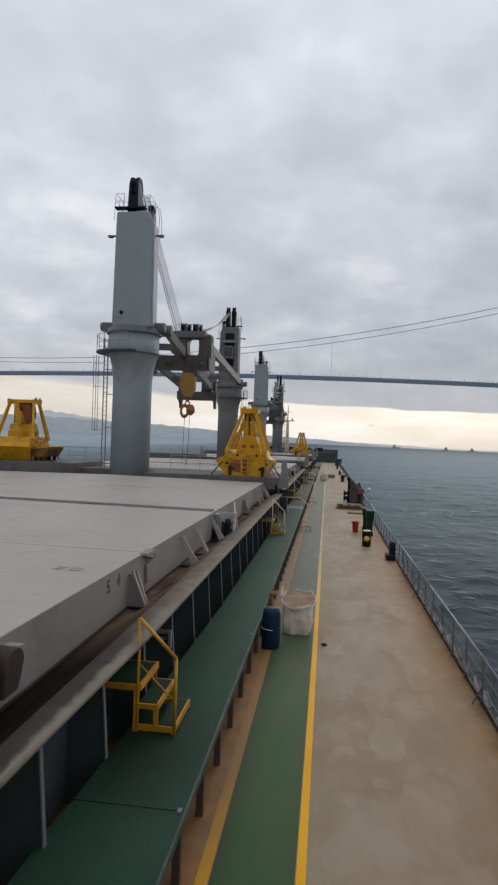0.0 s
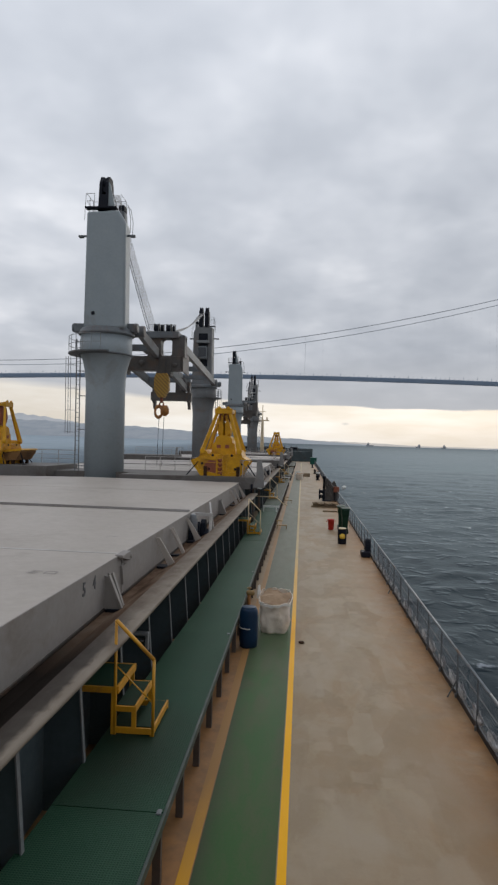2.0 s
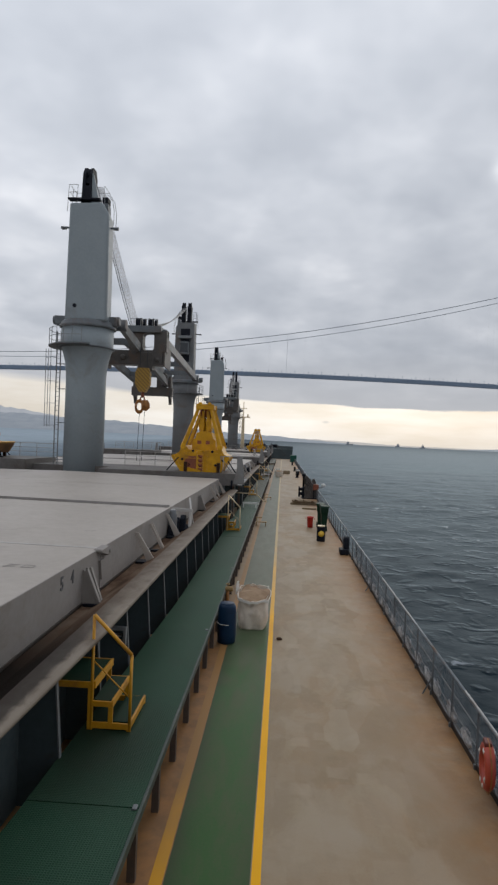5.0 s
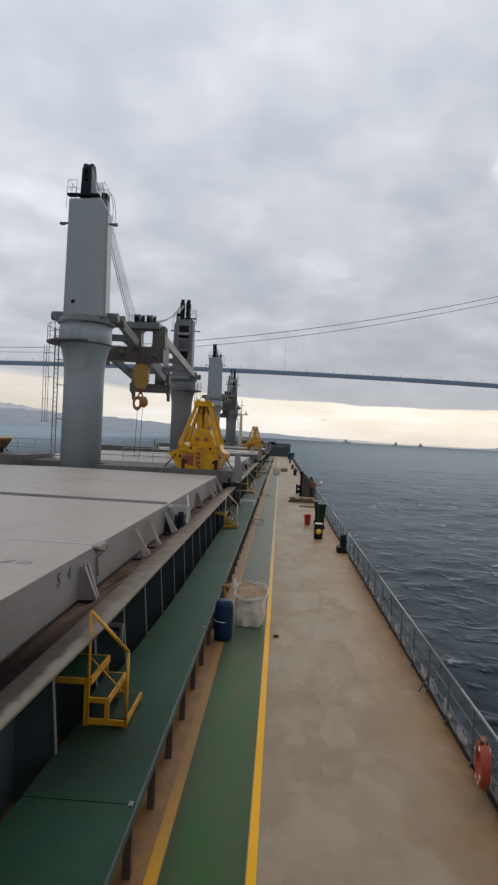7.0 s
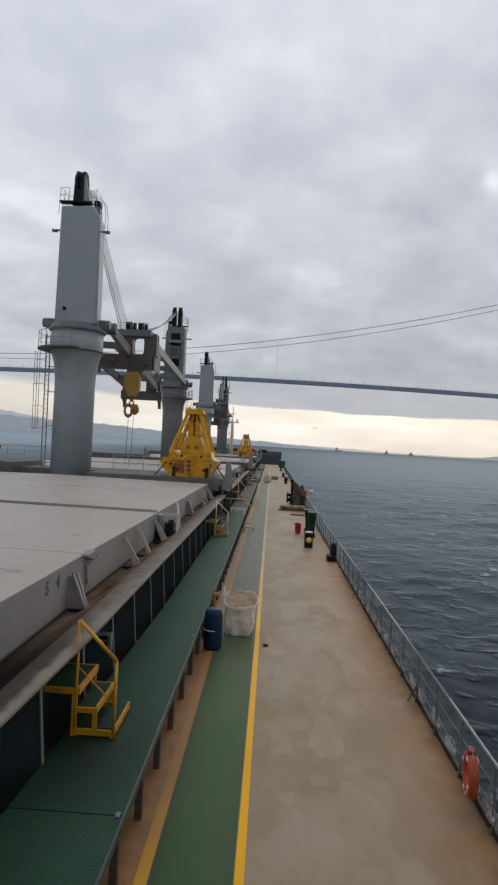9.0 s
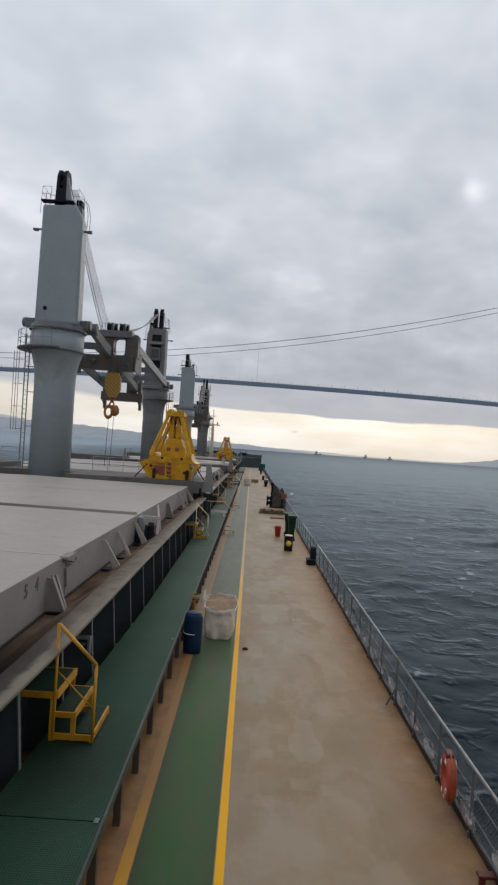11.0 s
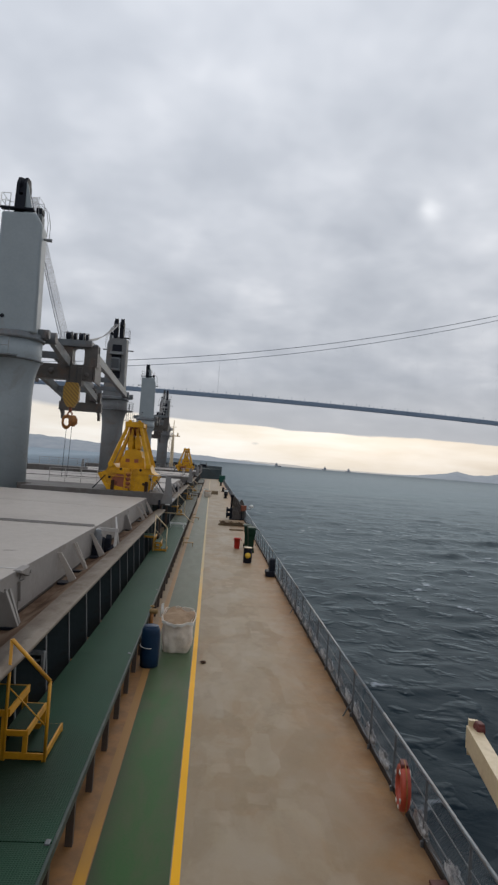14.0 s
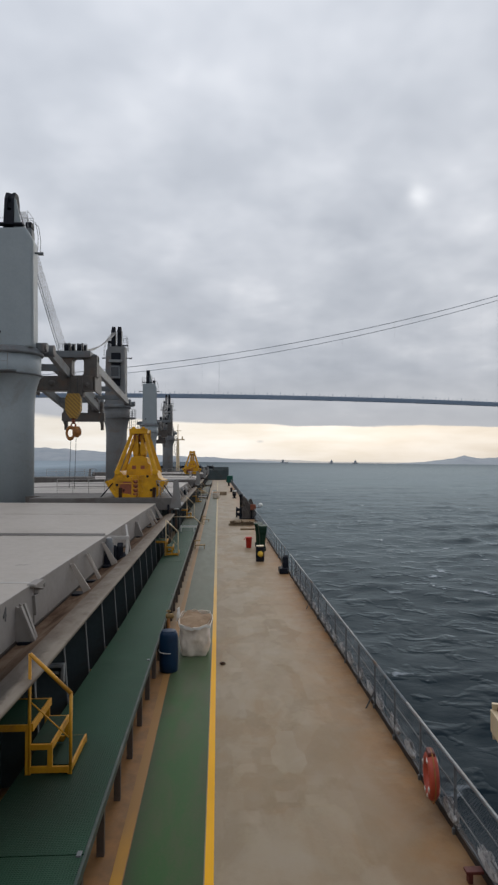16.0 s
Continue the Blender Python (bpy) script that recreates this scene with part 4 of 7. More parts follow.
def build_hatch(index, y0, y1, panels):
    near = index == 0
    # coaming: a wall with a flanged top bar and stays
    root = thing("hatch_coaming", (XC, y0, 0), "dark painted steel hatch coaming with a worn flange on top", "hatch coaming", "hatch coamings")
    L, hw = y1 - y0, WALL_X - XC
    bm = B()
    box(bm, hw - 0.04, hw, -0.3, L + 0.3, 0, FLANGE_Z - 0.30)
    part("side_wall", bm, M_COAMING, root)
    for x0, x1, w0, w1 in ((-hw, -hw + 0.04, -0.3, L + 0.3), (-hw, hw, -0.34, -0.3), (-hw, hw, L + 0.3, L + 0.34)):
        bm = B()
        box(bm, x0, x1, w0, w1, 0, FLANGE_Z - 0.31)
        part("side_wall" if x1 < 0 else "end_wall", bm, M_COAMING, root)
    fx = FLANGE_X - XC
    bm = B()
    # a broad bar that slopes a little outwards and ends in a rounded lip
    lip = ((None, -0.06), (None, -0.004), (-0.07, 0.0), (-0.03, -0.008), (-0.008, -0.025), (0.0, -0.05), (-0.008, -0.08), (-0.03, -0.09), (None, -0.09))
    rings = []
    for yy, dx in ((-0.6, -0.04), (1.5, -0.02), (5.0, 0.07), (L + 0.6, 0.08)) if near else ((-0.6, 0.08), (L + 0.6, 0.08)):
        rings.append([bm.verts.new((COVER_X - XC + 0.68 if u is None else fx + dx + u, yy, FLANGE_Z + w)) for u, w in lip])
    for p, q in zip(rings, rings[1:]):
        for k in range(len(lip)):
            bm.faces.new((p[k], p[(k + 1) % len(lip)], q[(k + 1) % len(lip)], q[k])).smooth = 2 < k < 7
    bm.faces.new(rings[0])
    bm.faces.new(rings[-1])
    bmesh.ops.recalc_face_normals(bm, faces=bm.faces)
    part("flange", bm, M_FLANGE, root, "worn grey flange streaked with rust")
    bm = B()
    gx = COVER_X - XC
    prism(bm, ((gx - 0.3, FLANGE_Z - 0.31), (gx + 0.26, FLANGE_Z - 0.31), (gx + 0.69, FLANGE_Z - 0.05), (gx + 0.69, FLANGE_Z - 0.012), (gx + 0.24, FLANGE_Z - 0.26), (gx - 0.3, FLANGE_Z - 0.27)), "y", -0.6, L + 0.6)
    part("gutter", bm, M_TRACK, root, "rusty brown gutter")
    bm = B()
    box(bm, -fx, -hw - 0.2, -0.6, L + 0.6, FLANGE_Z - 0.08, FLANGE_Z, 0.02)
    part("flange", bm, M_FLANGE, root)
    if index == 0:
        # a bent bracket on a stay behind the steps
        bm = B()
        box(bm, -3.28 - XC, -2.96 - XC, 7.38, 7.52, 1.32, 1.38, 0.01)
        box(bm, -3.02 - XC, -2.96 - XC, 7.38, 7.52, 1.02, 1.33, 0.01)
        box(bm, -3.25 - XC, -3.06 - XC, 7.40, 7.52, 1.19, 1.23, 0.01)
        part("pipe_bracket", bm, M_STAY, root, "grey bent pipe bracket")
    stay_mesh = edge_mesh = None
    face = -2.99 - XC
    y = 1.75
    while y < L:
        if stay_mesh is None:
            bm = B()
            prism(bm, ((hw, 0.0), (face + 0.12, 0.0), (face - 0.04, FLANGE_Z - 0.09), (hw + 0.28, FLANGE_Z - 0.09), (hw, FLANGE_Z - 0.30)), "y", -0.012, 0.012)
            stay_mesh = finish("stay", bm, M_COAMING)
            bm = B()
            beam(bm, (face + 0.13, 0, 0.0), (face - 0.03, 0, FLANGE_Z - 0.09), 0.075, 0.02)
            edge_mesh = finish("stay_face", bm, M_STAY_FACE)
        st = new("stay", stay_mesh)
        st.parent = root
        st.location = (0, y, 0)
        ed = new("stay_face", edge_mesh)
        ed.parent = st
        y += 1.93
    # the folding covers, panel by panel
    step = L / panels
    for p in range(panels):
        cov = thing("hatch_cover_panel", (XC, y0 + p * step, FLANGE_Z), "light grey painted steel folding hatch cover panel, closed", "hatch cover", "hatch cover panels")
        a, b = (0.03, step - 0.03) if p % 2 == 0 else (0.02, step - 0.05)
        cw, th = COVER_X - XC, HATCH_TOP - FLANGE_Z
        bm = B()
        rise = 0.10
        top_poly = ((-cw, 0.02), (cw, 0.02), (cw, th - 0.008), (cw - 0.012, th), (0, th + rise), (-cw + 0.012, th), (-cw, th - 0.008))
        prism(bm, top_poly, "y", a, b)
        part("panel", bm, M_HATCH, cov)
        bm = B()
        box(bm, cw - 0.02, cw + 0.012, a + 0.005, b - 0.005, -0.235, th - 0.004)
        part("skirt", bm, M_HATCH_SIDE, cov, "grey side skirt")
        bm = B()
        box(bm, cw + 0.0, cw + 0.035, a, b, -0.255, -0.20, 0.01)
        part("rubbing_bar", bm, M_RAIL_BASE, cov)
        if p == 1:
            bm = B()
            for s in (-1, 1):
                beam(bm, (0, -0.02, th + rise + 0.002), (s * (cw - 0.06), -0.02, th + 0.002), 0.11, 0.012)
            part("joint_strip", bm, M_SEAM, cov, "pale sealing strip")
        if p == 2:
            bm = B()
            for s in (-1, 1):
                for yy, w, h in ((-0.20, 0.06, 0.02), (0.14, 0.06, 0.05)):
                    beam(bm, (0, yy, th + rise + h / 2), (s * (cw - 0.06), yy, th + h / 2), w, h)
            part("joint_coaming", bm, M_HATCH_SIDE, cov, "raised grey joint bars")
            bm = B()
            for s in (-1, 1):
                beam(bm, (0, -0.03, th + rise + 0.016), (s * (cw - 0.06), -0.03, th + 0.016), 0.27, 0.03)
            part("joint_gap", bm, M_CROSSTOP, cov, "dark brown-grey joint gap")
        # slanting side stops, each a pair of thin plates on a dark pad
        marks = (0.876,) if p % 2 == 0 else (0.39, 0.60, 0.90)
        for f in marks:
            yy = step * f
            slim = f == 0.60
            bm = B()
            for dy, reach in ((-0.12, 0.34), (0.10, 0.30)):
                if p % 2 and not slim and dy > 0:
                    continue
                if p % 2:
                    wide = 0.10 if slim else (0.24 if dy < 0 else 0.07)
                    far_out = reach + (0.16 if slim else 0.26)
                    prism(bm, ((cw + far_out - wide, -0.21), (cw + far_out, -0.21), (cw + 0.05 + wide * 0.25, th - 0.12), (cw + 0.012, th - 0.12)), "y", yy + dy - 0.02, yy + dy + 0.02)
                    continue
                prism(bm, ((cw + 0.012, -0.22), (cw + reach, -0.22), (cw + reach - 0.03, -0.14), (cw + 0.09, th - 0.26), (cw + 0.012, th - 0.22)), "y", yy + dy - 0.018, yy + dy + 0.018)
                prism(bm, ((cw + reach + 0.02, -0.22), (cw + reach + 0.05, -0.19), (cw + 0.12, th - 0.21), (cw + 0.08, th - 0.23)), "y", yy + dy - 0.05, yy + dy + 0.05)
            if p % 2 == 0:
                box(bm, cw + 0.012, cw + 0.05, yy - 0.10, yy + 0.09, -0.22, th - 0.30)
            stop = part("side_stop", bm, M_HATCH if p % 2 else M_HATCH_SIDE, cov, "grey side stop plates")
            bm = B()
            box(bm, cw + 0.06, cw + (0.30 if slim else 0.46), yy - 0.20, yy + (0.02 if slim else 0.18), -0.262, -0.205, 0.01)
            if not slim:
                prism(bm, ((yy + 0.35, -0.262), (yy + 0.75, -0.262), (yy + 0.70, -0.215), (yy + 0.48, -0.19)), "x", cw + 0.40, cw + 0.60)
            part("stop_pad", bm, M_BLACK, stop)
        # rounded hinge knuckle and its hanging plate beside the joint
        if p == 0 and index < 3:
            yy = step
            bm = B()
            cap = [(yy + 0.34 + 0.11 * math.cos(radians(t)), th - 0.10 + 0.11 * math.sin(radians(t))) for t in range(-90, 91, 15)]
            prism(bm, cap + [(yy - 0.30, th + 0.02), (yy - 0.30, th - 0.05), (yy + 0.10, th - 0.14)], "x", cw - 0.06, cw + 0.12)
            bmesh.ops.bevel(bm, geom=bm.edges[:], offset=0.02, segments=1, affect="EDGES")
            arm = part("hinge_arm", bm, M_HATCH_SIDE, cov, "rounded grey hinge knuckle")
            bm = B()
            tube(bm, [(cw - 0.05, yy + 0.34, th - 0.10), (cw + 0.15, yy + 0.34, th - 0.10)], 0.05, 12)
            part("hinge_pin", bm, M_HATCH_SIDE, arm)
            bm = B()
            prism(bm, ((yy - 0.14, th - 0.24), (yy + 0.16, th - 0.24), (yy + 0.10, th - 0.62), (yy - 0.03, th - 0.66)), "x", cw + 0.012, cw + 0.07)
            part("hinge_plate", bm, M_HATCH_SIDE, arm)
        if p == 0 and near:
            for yy, out, skin in ((2.02, 0.10, M_HATCH_SIDE), (2.30, 0.22, M_RAIL_BASE), (2.42, 0.20, M_HATCH_SIDE)):
                bm = B()
                arc = [(yy + 0.24 * math.cos(radians(t)), th - 0.30 + 0.20 * math.sin(radians(t))) for t in range(-50, 181, 15)]
                prism(bm, arc + [(yy - 0.24, 0.02), (yy + 0.10, 0.02)], "x", cw - 0.02, cw + out)
                bmesh.ops.bevel(bm, geom=bm.edges[:], offset=0.02, segments=1, affect="EDGES")
                part("hinge_lobe", bm, skin, cov)
        if p == 2 and index < 3:
            # cleat frame beside the joint: a bar out from the cover, an upright plate, a slanting strap
            bm = B()
            beam(bm, (cw - 0.02, 0.42, th - 0.12), (cw + 0.72, 0.40, th - 0.14), 0.10, 0.11)
            beam(bm, (cw + 0.44, 1.55, th + 0.16), (cw + 0.62, 0.75, th - 0.18), 0.05, 0.13)
            beam(bm, (cw + 0.62, 0.75, th - 0.18), (cw + 0.66, 1.05, -0.02), 0.05, 0.10)
            frame_bar = part("cleat_frame", bm, M_SEAM, cov, "pale grey cleat frame")
            bm = B()
            prism(bm, ((0.12, -0.16), (0.52, -0.16), (0.62, 0.18), (0.50, th - 0.06), (0.30, th - 0.06), (0.22, 0.20)), "x", cw + 0.62, cw + 0.68)
            part("cleat_plate", bm, M_SEAM, frame_bar)
            bm = B()
            prism(bm, ((-0.16, 0.05), (0.26, -0.05), (0.30, th - 0.22), (0.10, th - 0.06), (-0.14, th - 0.14)), "x", cw + 0.012, cw + 0.14)
            part("clamp_plate", bm, M_SEAM, cov, "pale clamp plate")
            bm = B()
            lathe(bm, [(0.10, -0.24), (0.15, -0.22), (0.15, th - 0.22), (0.11, th - 0.16), (0.11, th - 0.06), (0.05, th - 0.04)], 18, (cw + 0.17, -0.42, 0))
            part("hinge_cylinder", bm, M_STANCHION, cov, "dark grey upright cylinder")
            for ya, yb, zb, xo in ((-0.66, -0.20, 0.20, 0.12), (-0.24, 0.16, 0.34, 0.24), (0.00, 0.42, 0.40, 0.42), (-0.10, 0.62, 0.06, 0.54)):
                bm = B()
                prism(bm, ((ya, -0.262), (yb, -0.262), (yb - 0.05, zb - 0.06), ((ya + yb) / 2 + 0.03, zb), (ya + 0.07, zb - 0.12)), "x", cw + xo - 0.08, cw + xo + 0.10)
                bmesh.ops.bevel(bm, geom=bm.edges[:], offset=0.02, segments=1, affect="EDGES")
                part("rubber_clamp", bm, M_BLACK, cov)
    return root


for hatch_no, (hy0, hy1, hn) in enumerate(HATCHES):
    build_hatch(hatch_no, hy0, hy1, hn)


def sign(text, m, size, parent_name, label):
    """Raised lettering in the built-in font, turned into a mesh."""
    cu = bpy.data.curves.new(parent_name, "FONT")
    cu.body = text
    cu.size = size
    cu.extrude = 0.004
    cu.offset = 0.006
    tmp = bpy.data.objects.new("tmp", cu)
    scene.collection.objects.link(tmp)
    me = bpy.data.meshes.new_from_object(tmp.evaluated_get(bpy.context.evaluated_depsgraph_get()))
    bpy.data.objects.remove(tmp)
    me.materials.clear()
    me.materials.append(M_DARK_MARK)
    ob = new(parent_name, me)
    ob.matrix_world = m
    return tagged(ob, label, "lettering", kind="structure")


side_turn = Matrix(((0, 0, 1, 0), (1, 0, 0, 0), (0, 1, 0, 0), (0, 0, 0, 1)))
sign("5    4", Matrix.Translation((COVER_X + 0.018, 10.72, 2.40)) @ side_turn, 0.345, "hatch_number", "faded black hatch number on the cover's side")

tilt = math.atan2(0.10, COVER_X - XC)


def stencil(x, y, size, strokes):
    """Worn remains of stencilled characters on the cover's top."""
    bm = B()
    for x0, y0, x1, y1 in strokes:
        a, b = Vector((x0, y0, 0)), Vector((x1, y1, 0))
        beam(bm, a, b, 0.075, 0.003)
    z = HATCH_TOP + 0.006 + 0.10 * (COVER_X - x) / (COVER_X - XC)
    ob = single("hatch_stencil_mark", bm, M_FADED, "faded unreadable stencil mark on the hatch cover", "marking", kind="structure")
    ob.matrix_world = Matrix.Translation((x, y, z)) @ Matrix.Rotation(tilt, 4, "Y") @ Matrix.Scale(size, 4)


stencil(-4.70, 10.85, 0.48, ((-0.45, 0.0, 0.0, 0.05), (-0.40, 0.45, 0.05, 0.40), (-0.1, 0.42, -0.45, 0.02), (0.25, 0.0, 0.65, 0.06), (0.25, 0.45, 0.65, 0.40), (0.25, 0.0, 0.22, 0.42), (0.66, 0.08, 0.64, 0.38)))
stencil(-4.78, 15.25, 0.34, ((-0.3, 0.0, 0.1, 0.1), (-0.3, 0.4, 0.1, 0.5), (0.3, 0.0, 0.3, 0.5), (0.3, 0.5, 0.6, 0.4)))

# ---- raised walkway beside the coamings ----
PLAT_Z, PLAT_IN, PLAT_OUT = 0.70, -2.72, -1.55


def build_platform(y0, y1):
    root = thing("raised_walkway", (0, y0, 0), "green grating walkway raised on short brown posts", "walkway", "raised walkways")
    L = y1 - y0
    n = max(1, round(L / 7.1))
    step = L / n
    bm = B()
    box(bm, PLAT_IN, PLAT_OUT - 0.02, 0.005, step - 0.005, PLAT_Z - 0.04, PLAT_Z, 0.003)
    me = finish("grating_panel", bm, M_GRATING)
    for i in range(n):
        data = me
        if y0 < 5 and i < 3:
            # the aft panels reach further in under the flange
            cuts = [0.005 + (step - 0.01) * k / 6 for k in range(7)]
            ins = [(np.interp(y0 + i * step + c, (5.5, 7.0, 8.5, 12.0, 17.0), (-3.05, -2.97, -2.93, -2.83, PLAT_IN)), c) for c in cuts]
            bm = B()
            prism(bm, [(PLAT_OUT - 0.02, 0.005), (PLAT_OUT - 0.02, step - 0.005)] + ins[::-1], "z", PLAT_Z - 0.04, PLAT_Z)
            data = finish("grating_panel", bm, M_GRATING)
        ob = new("grating_panel", data)
        ob.parent = root
        ob.location = (0, i * step, 0.006 * (i % 3 == 1))
    bm = B()
    box(bm, PLAT_OUT - 0.018, PLAT_OUT + 0.02, 0, L, PLAT_Z - 0.10, PLAT_Z + 0.012, 0.004)
    part("edge_angle", bm, M_EDGE, root, "dark green steel edge angle")
    bm = B()
    box(bm, PLAT_IN + 0.02, PLAT_IN + 0.08, 0, L, PLAT_Z - 0.14, PLAT_Z - 0.045)
    part("inner_bearer", bm, M_POST, root)
    bm = B()
    box(bm, -0.05, 0.05, -0.045, 0.045, 0, PLAT_Z - 0.045, 0.006)
    post = finish("post", bm, M_POST)
    bm = B()
    box(bm, PLAT_IN + 0.05, PLAT_OUT - 0.06, -0.03, 0.03, PLAT_Z - 0.12, PLAT_Z - 0.045)
    arm = finish("cross_bearer", bm, M_POST)
    y = 0.02
    while y < L:
        ob = new("post", post)
        ob.parent = root
        ob.location = (PLAT_OUT - 0.03, y, 0)
        ob = new("post", post)
        ob.parent = root
        ob.location = (PLAT_IN + 0.05, y, 0)
        ob = new("cross_bearer", arm)
        ob.parent = root
        ob.location = (0, y, 0)
        y += 1.367
    # a clip on the edge
    y = 7.1
    while y < min(L, 24):
        bm = B()
        box(bm, PLAT_OUT - 0.10, PLAT_OUT - 0.04, y - 0.05, y + 0.05, PLAT_Z - 0.02, PLAT_Z + 0.02, 0.008)
        part("edge_clip", bm, M_STANCHION, root)
        y += 7.1


for py0, py1 in ((0.3, 35.8), (35.85, 46.9), (47.0, 79.0), (88.0, 119.0), (128.0, 160.0)):
    build_platform(py0, py1)


def build_step(place, group):
    """Yellow steel steps with green treads from the walkway up to the coaming."""
    root = thing("access_steps", place, "yellow painted steel steps with green grating treads and a handrail", "steps", group)
    w = 1.02
    for y in (0.0, w):
        bm = B()
        for x0, x1, z0, z1 in ((-0.05, 0.03, 0.0, 0.72), (0.03, 0.62, 0.03, 0.12), (0.03, 0.34, 0.36, 0.44), (0.27, 0.34, 0.12, 0.36), (-0.74, -0.05, 0.63, 0.72), (0.56, 0.62, 0.0, 0.03)):
            box(bm, x0, x1, y - 0.02, y + 0.02, z0, z1, 0.004)
        part("stringer", bm, M_YELLOW_STEP, root)
    for x, z in ((0.46, 0.10), (0.18, 0.41)):
        bm = B()
        box(bm, x - 0.15, x + 0.15, 0.02, w - 0.02, z, z + 0.035, 0.004)
        tread = part("tread", bm, M_GRATING, root, "green grating tread")
        bm = B()
        box(bm, x + 0.13, x + 0.16, 0.0, w, z - 0.06, z + 0.045, 0.004)
        part("nosing", bm, M_YELLOW_STEP, tread)
    bm = B()
    box(bm, -0.74, 0.05, 0.02, w - 0.02, 0.68, 0.715, 0.004)
    landing = part("landing", bm, M_GRATING, root, "green grating landing")
    bm = B()
    box(bm, 0.02, 0.06, 0.0, w, 0.62, 0.73, 0.004)
    part("nosing", bm, M_YELLOW_STEP, landing)
    for x, z0, z1 in ((0.005, 0.0, 1.74), (0.60, 0.0, 1.16)):
        bm = B()
        tube(bm, [(x, 0.0, z0), (x, 0.0, z1)], 0.024, 10)
        part("rail_post", bm, M_YELLOW_STEP, root)
    bm = B()
    tube(bm, [(0.005, 0.0, 1.74), (0.60, 0.0, 1.16)], 0.03, 10)
    part("handrail", bm, M_YELLOW_STEP, root)
    bm = B()
    tube(bm, [(0.005, 0.0, 1.06), (0.60, 0.0, 0.50)], 0.011, 8)
    part("mid_rail", bm, M_YELLOW_STEP, root)
    return root


steps = build_step((-2.765, 9.30, PLAT_Z), "access steps")
for sy in (30.6, 51.0, 72.0, 92.5):
    more_steps = copy_thing(steps, pose(-2.57, sy, PLAT_Z))
    tagged(more_steps, "yellow steel steps with green treads and pale worn handrails")
    for ob in more_steps.children:
        if ob.name.split(".")[0] in ("handrail", "mid_rail", "rail_post"):
            ob.data = ob.data.copy()
            ob.data.materials[0] = M_CREAM


def build_walk_rail(y0, y1, x):
    """A short guard rail of bent pipe at a walkway's edge."""
    root = thing("guard_rail", (x, y0, PLAT_Z), "pale grey bent-pipe guard rail on the walkway", "guard rail", "walkway guard rails")
    L = y1 - y0
    bm = B()
    tube(bm, [(-1.72, 0.0, 0.98), (-1.05, 0.0, 0.98), (-0.30, 0.0, 0.98), (-0.15, 0.0, 0.95), (0.32, 0.0, 0.54), (0.42, 0.0, 0.48), (0.58, 0.0, 0.47)], 0.032, 8)
    part("pipe", bm, M_CREAM, root)
    bm = B()
    tube(bm, [(-1.05, 0.0, 0.0), (-1.05, 0.0, 0.98)], 0.03, 8)
    part("post", bm, M_STAY, root)
    bm = B()
    box(bm, -1.05, 0.06, 0.06, 0.10, 0.26, 0.38, 0.005)
    box(bm, -1.0, -0.94, 0.05, 0.11, 0.0, 0.30)
    box(bm, -0.16, -0.1, 0.05, 0.11, 0.0, 0.30)
    part("kick_board", bm, M_WHITE, root, "white painted board")


for gy in (41.2, 78.5):
    build_walk_rail(gy, gy + 1.0, -1.48)

# ---- rail along the ship's side ----


def build_railing(L, place):
    root = thing("ship_railing", place, "grey steel ship's railing with rust at its feet", "railing", "ship's railings")
    n = 6
    bm = B()
    prism(bm, ((-0.030, 0.0), (0.030, 0.0), (0.016, 0.95), (-0.016, 0.95)), "y", -0.006, 0.006)
    box(bm, -0.05, 0.05, -0.02, 0.02, 0.0, 0.08)
    post = finish("stanchion", bm, M_STANCHION)
    bm = B()
    beam(bm, (-0.20, 0, 0.0), (-0.02, 0, 0.34), 0.012, 0.028)
    stay = finish("stanchion_stay", bm, M_STANCHION)
    for i in range(n):
        ob = new("stanchion", post)
        ob.parent = root
        ob.location = (0, (i + 0.5) * L / n, 0)
        if i % 6 == 1:
            st = new("stanchion_stay", stay)
            st.parent = root
            st.location = (0, (i + 0.5) * L / n, 0)
    bm = B()
    tube(bm, [(0, 0, 0.96), (0, L, 0.96)], 0.026, 10)
    part("top_rail", bm, M_RAIL, root)
    for z in (0.34, 0.64):
        bm = B()
        tube(bm, [(0, 0, z), (0, L, z)], 0.010, 6)
        part("mid_rail", bm, M_STANCHION, root)
    bm = B()
    box(bm, -0.012, 0.012, 0, L, 0.0, 0.10)
    box(bm, 0.02, 0.10, 0, L, 0.0, 0.05)
    part("fishplate", bm, M_RAIL_BASE, root, "rusty dark deck-edge plate")
    return root


RAIL_L = 9.0
railing = build_railing(RAIL_L, (RAIL_X, 2.0, 0))
for ri in range(1, 20):
    copy_thing(railing, pose(RAIL_X, 2.0 + RAIL_L * ri, 0))
for ri in range(20):
    copy_thing(railing, pose(2 * XC - RAIL_X, 2.0 + RAIL_L * (ri + 1), 0, 0, 0, 180))

# ---- crossdecks between the hatches, the forecastle and the house behind ----
CROSS_Z = 3.05
PORT_RISE = 0.33


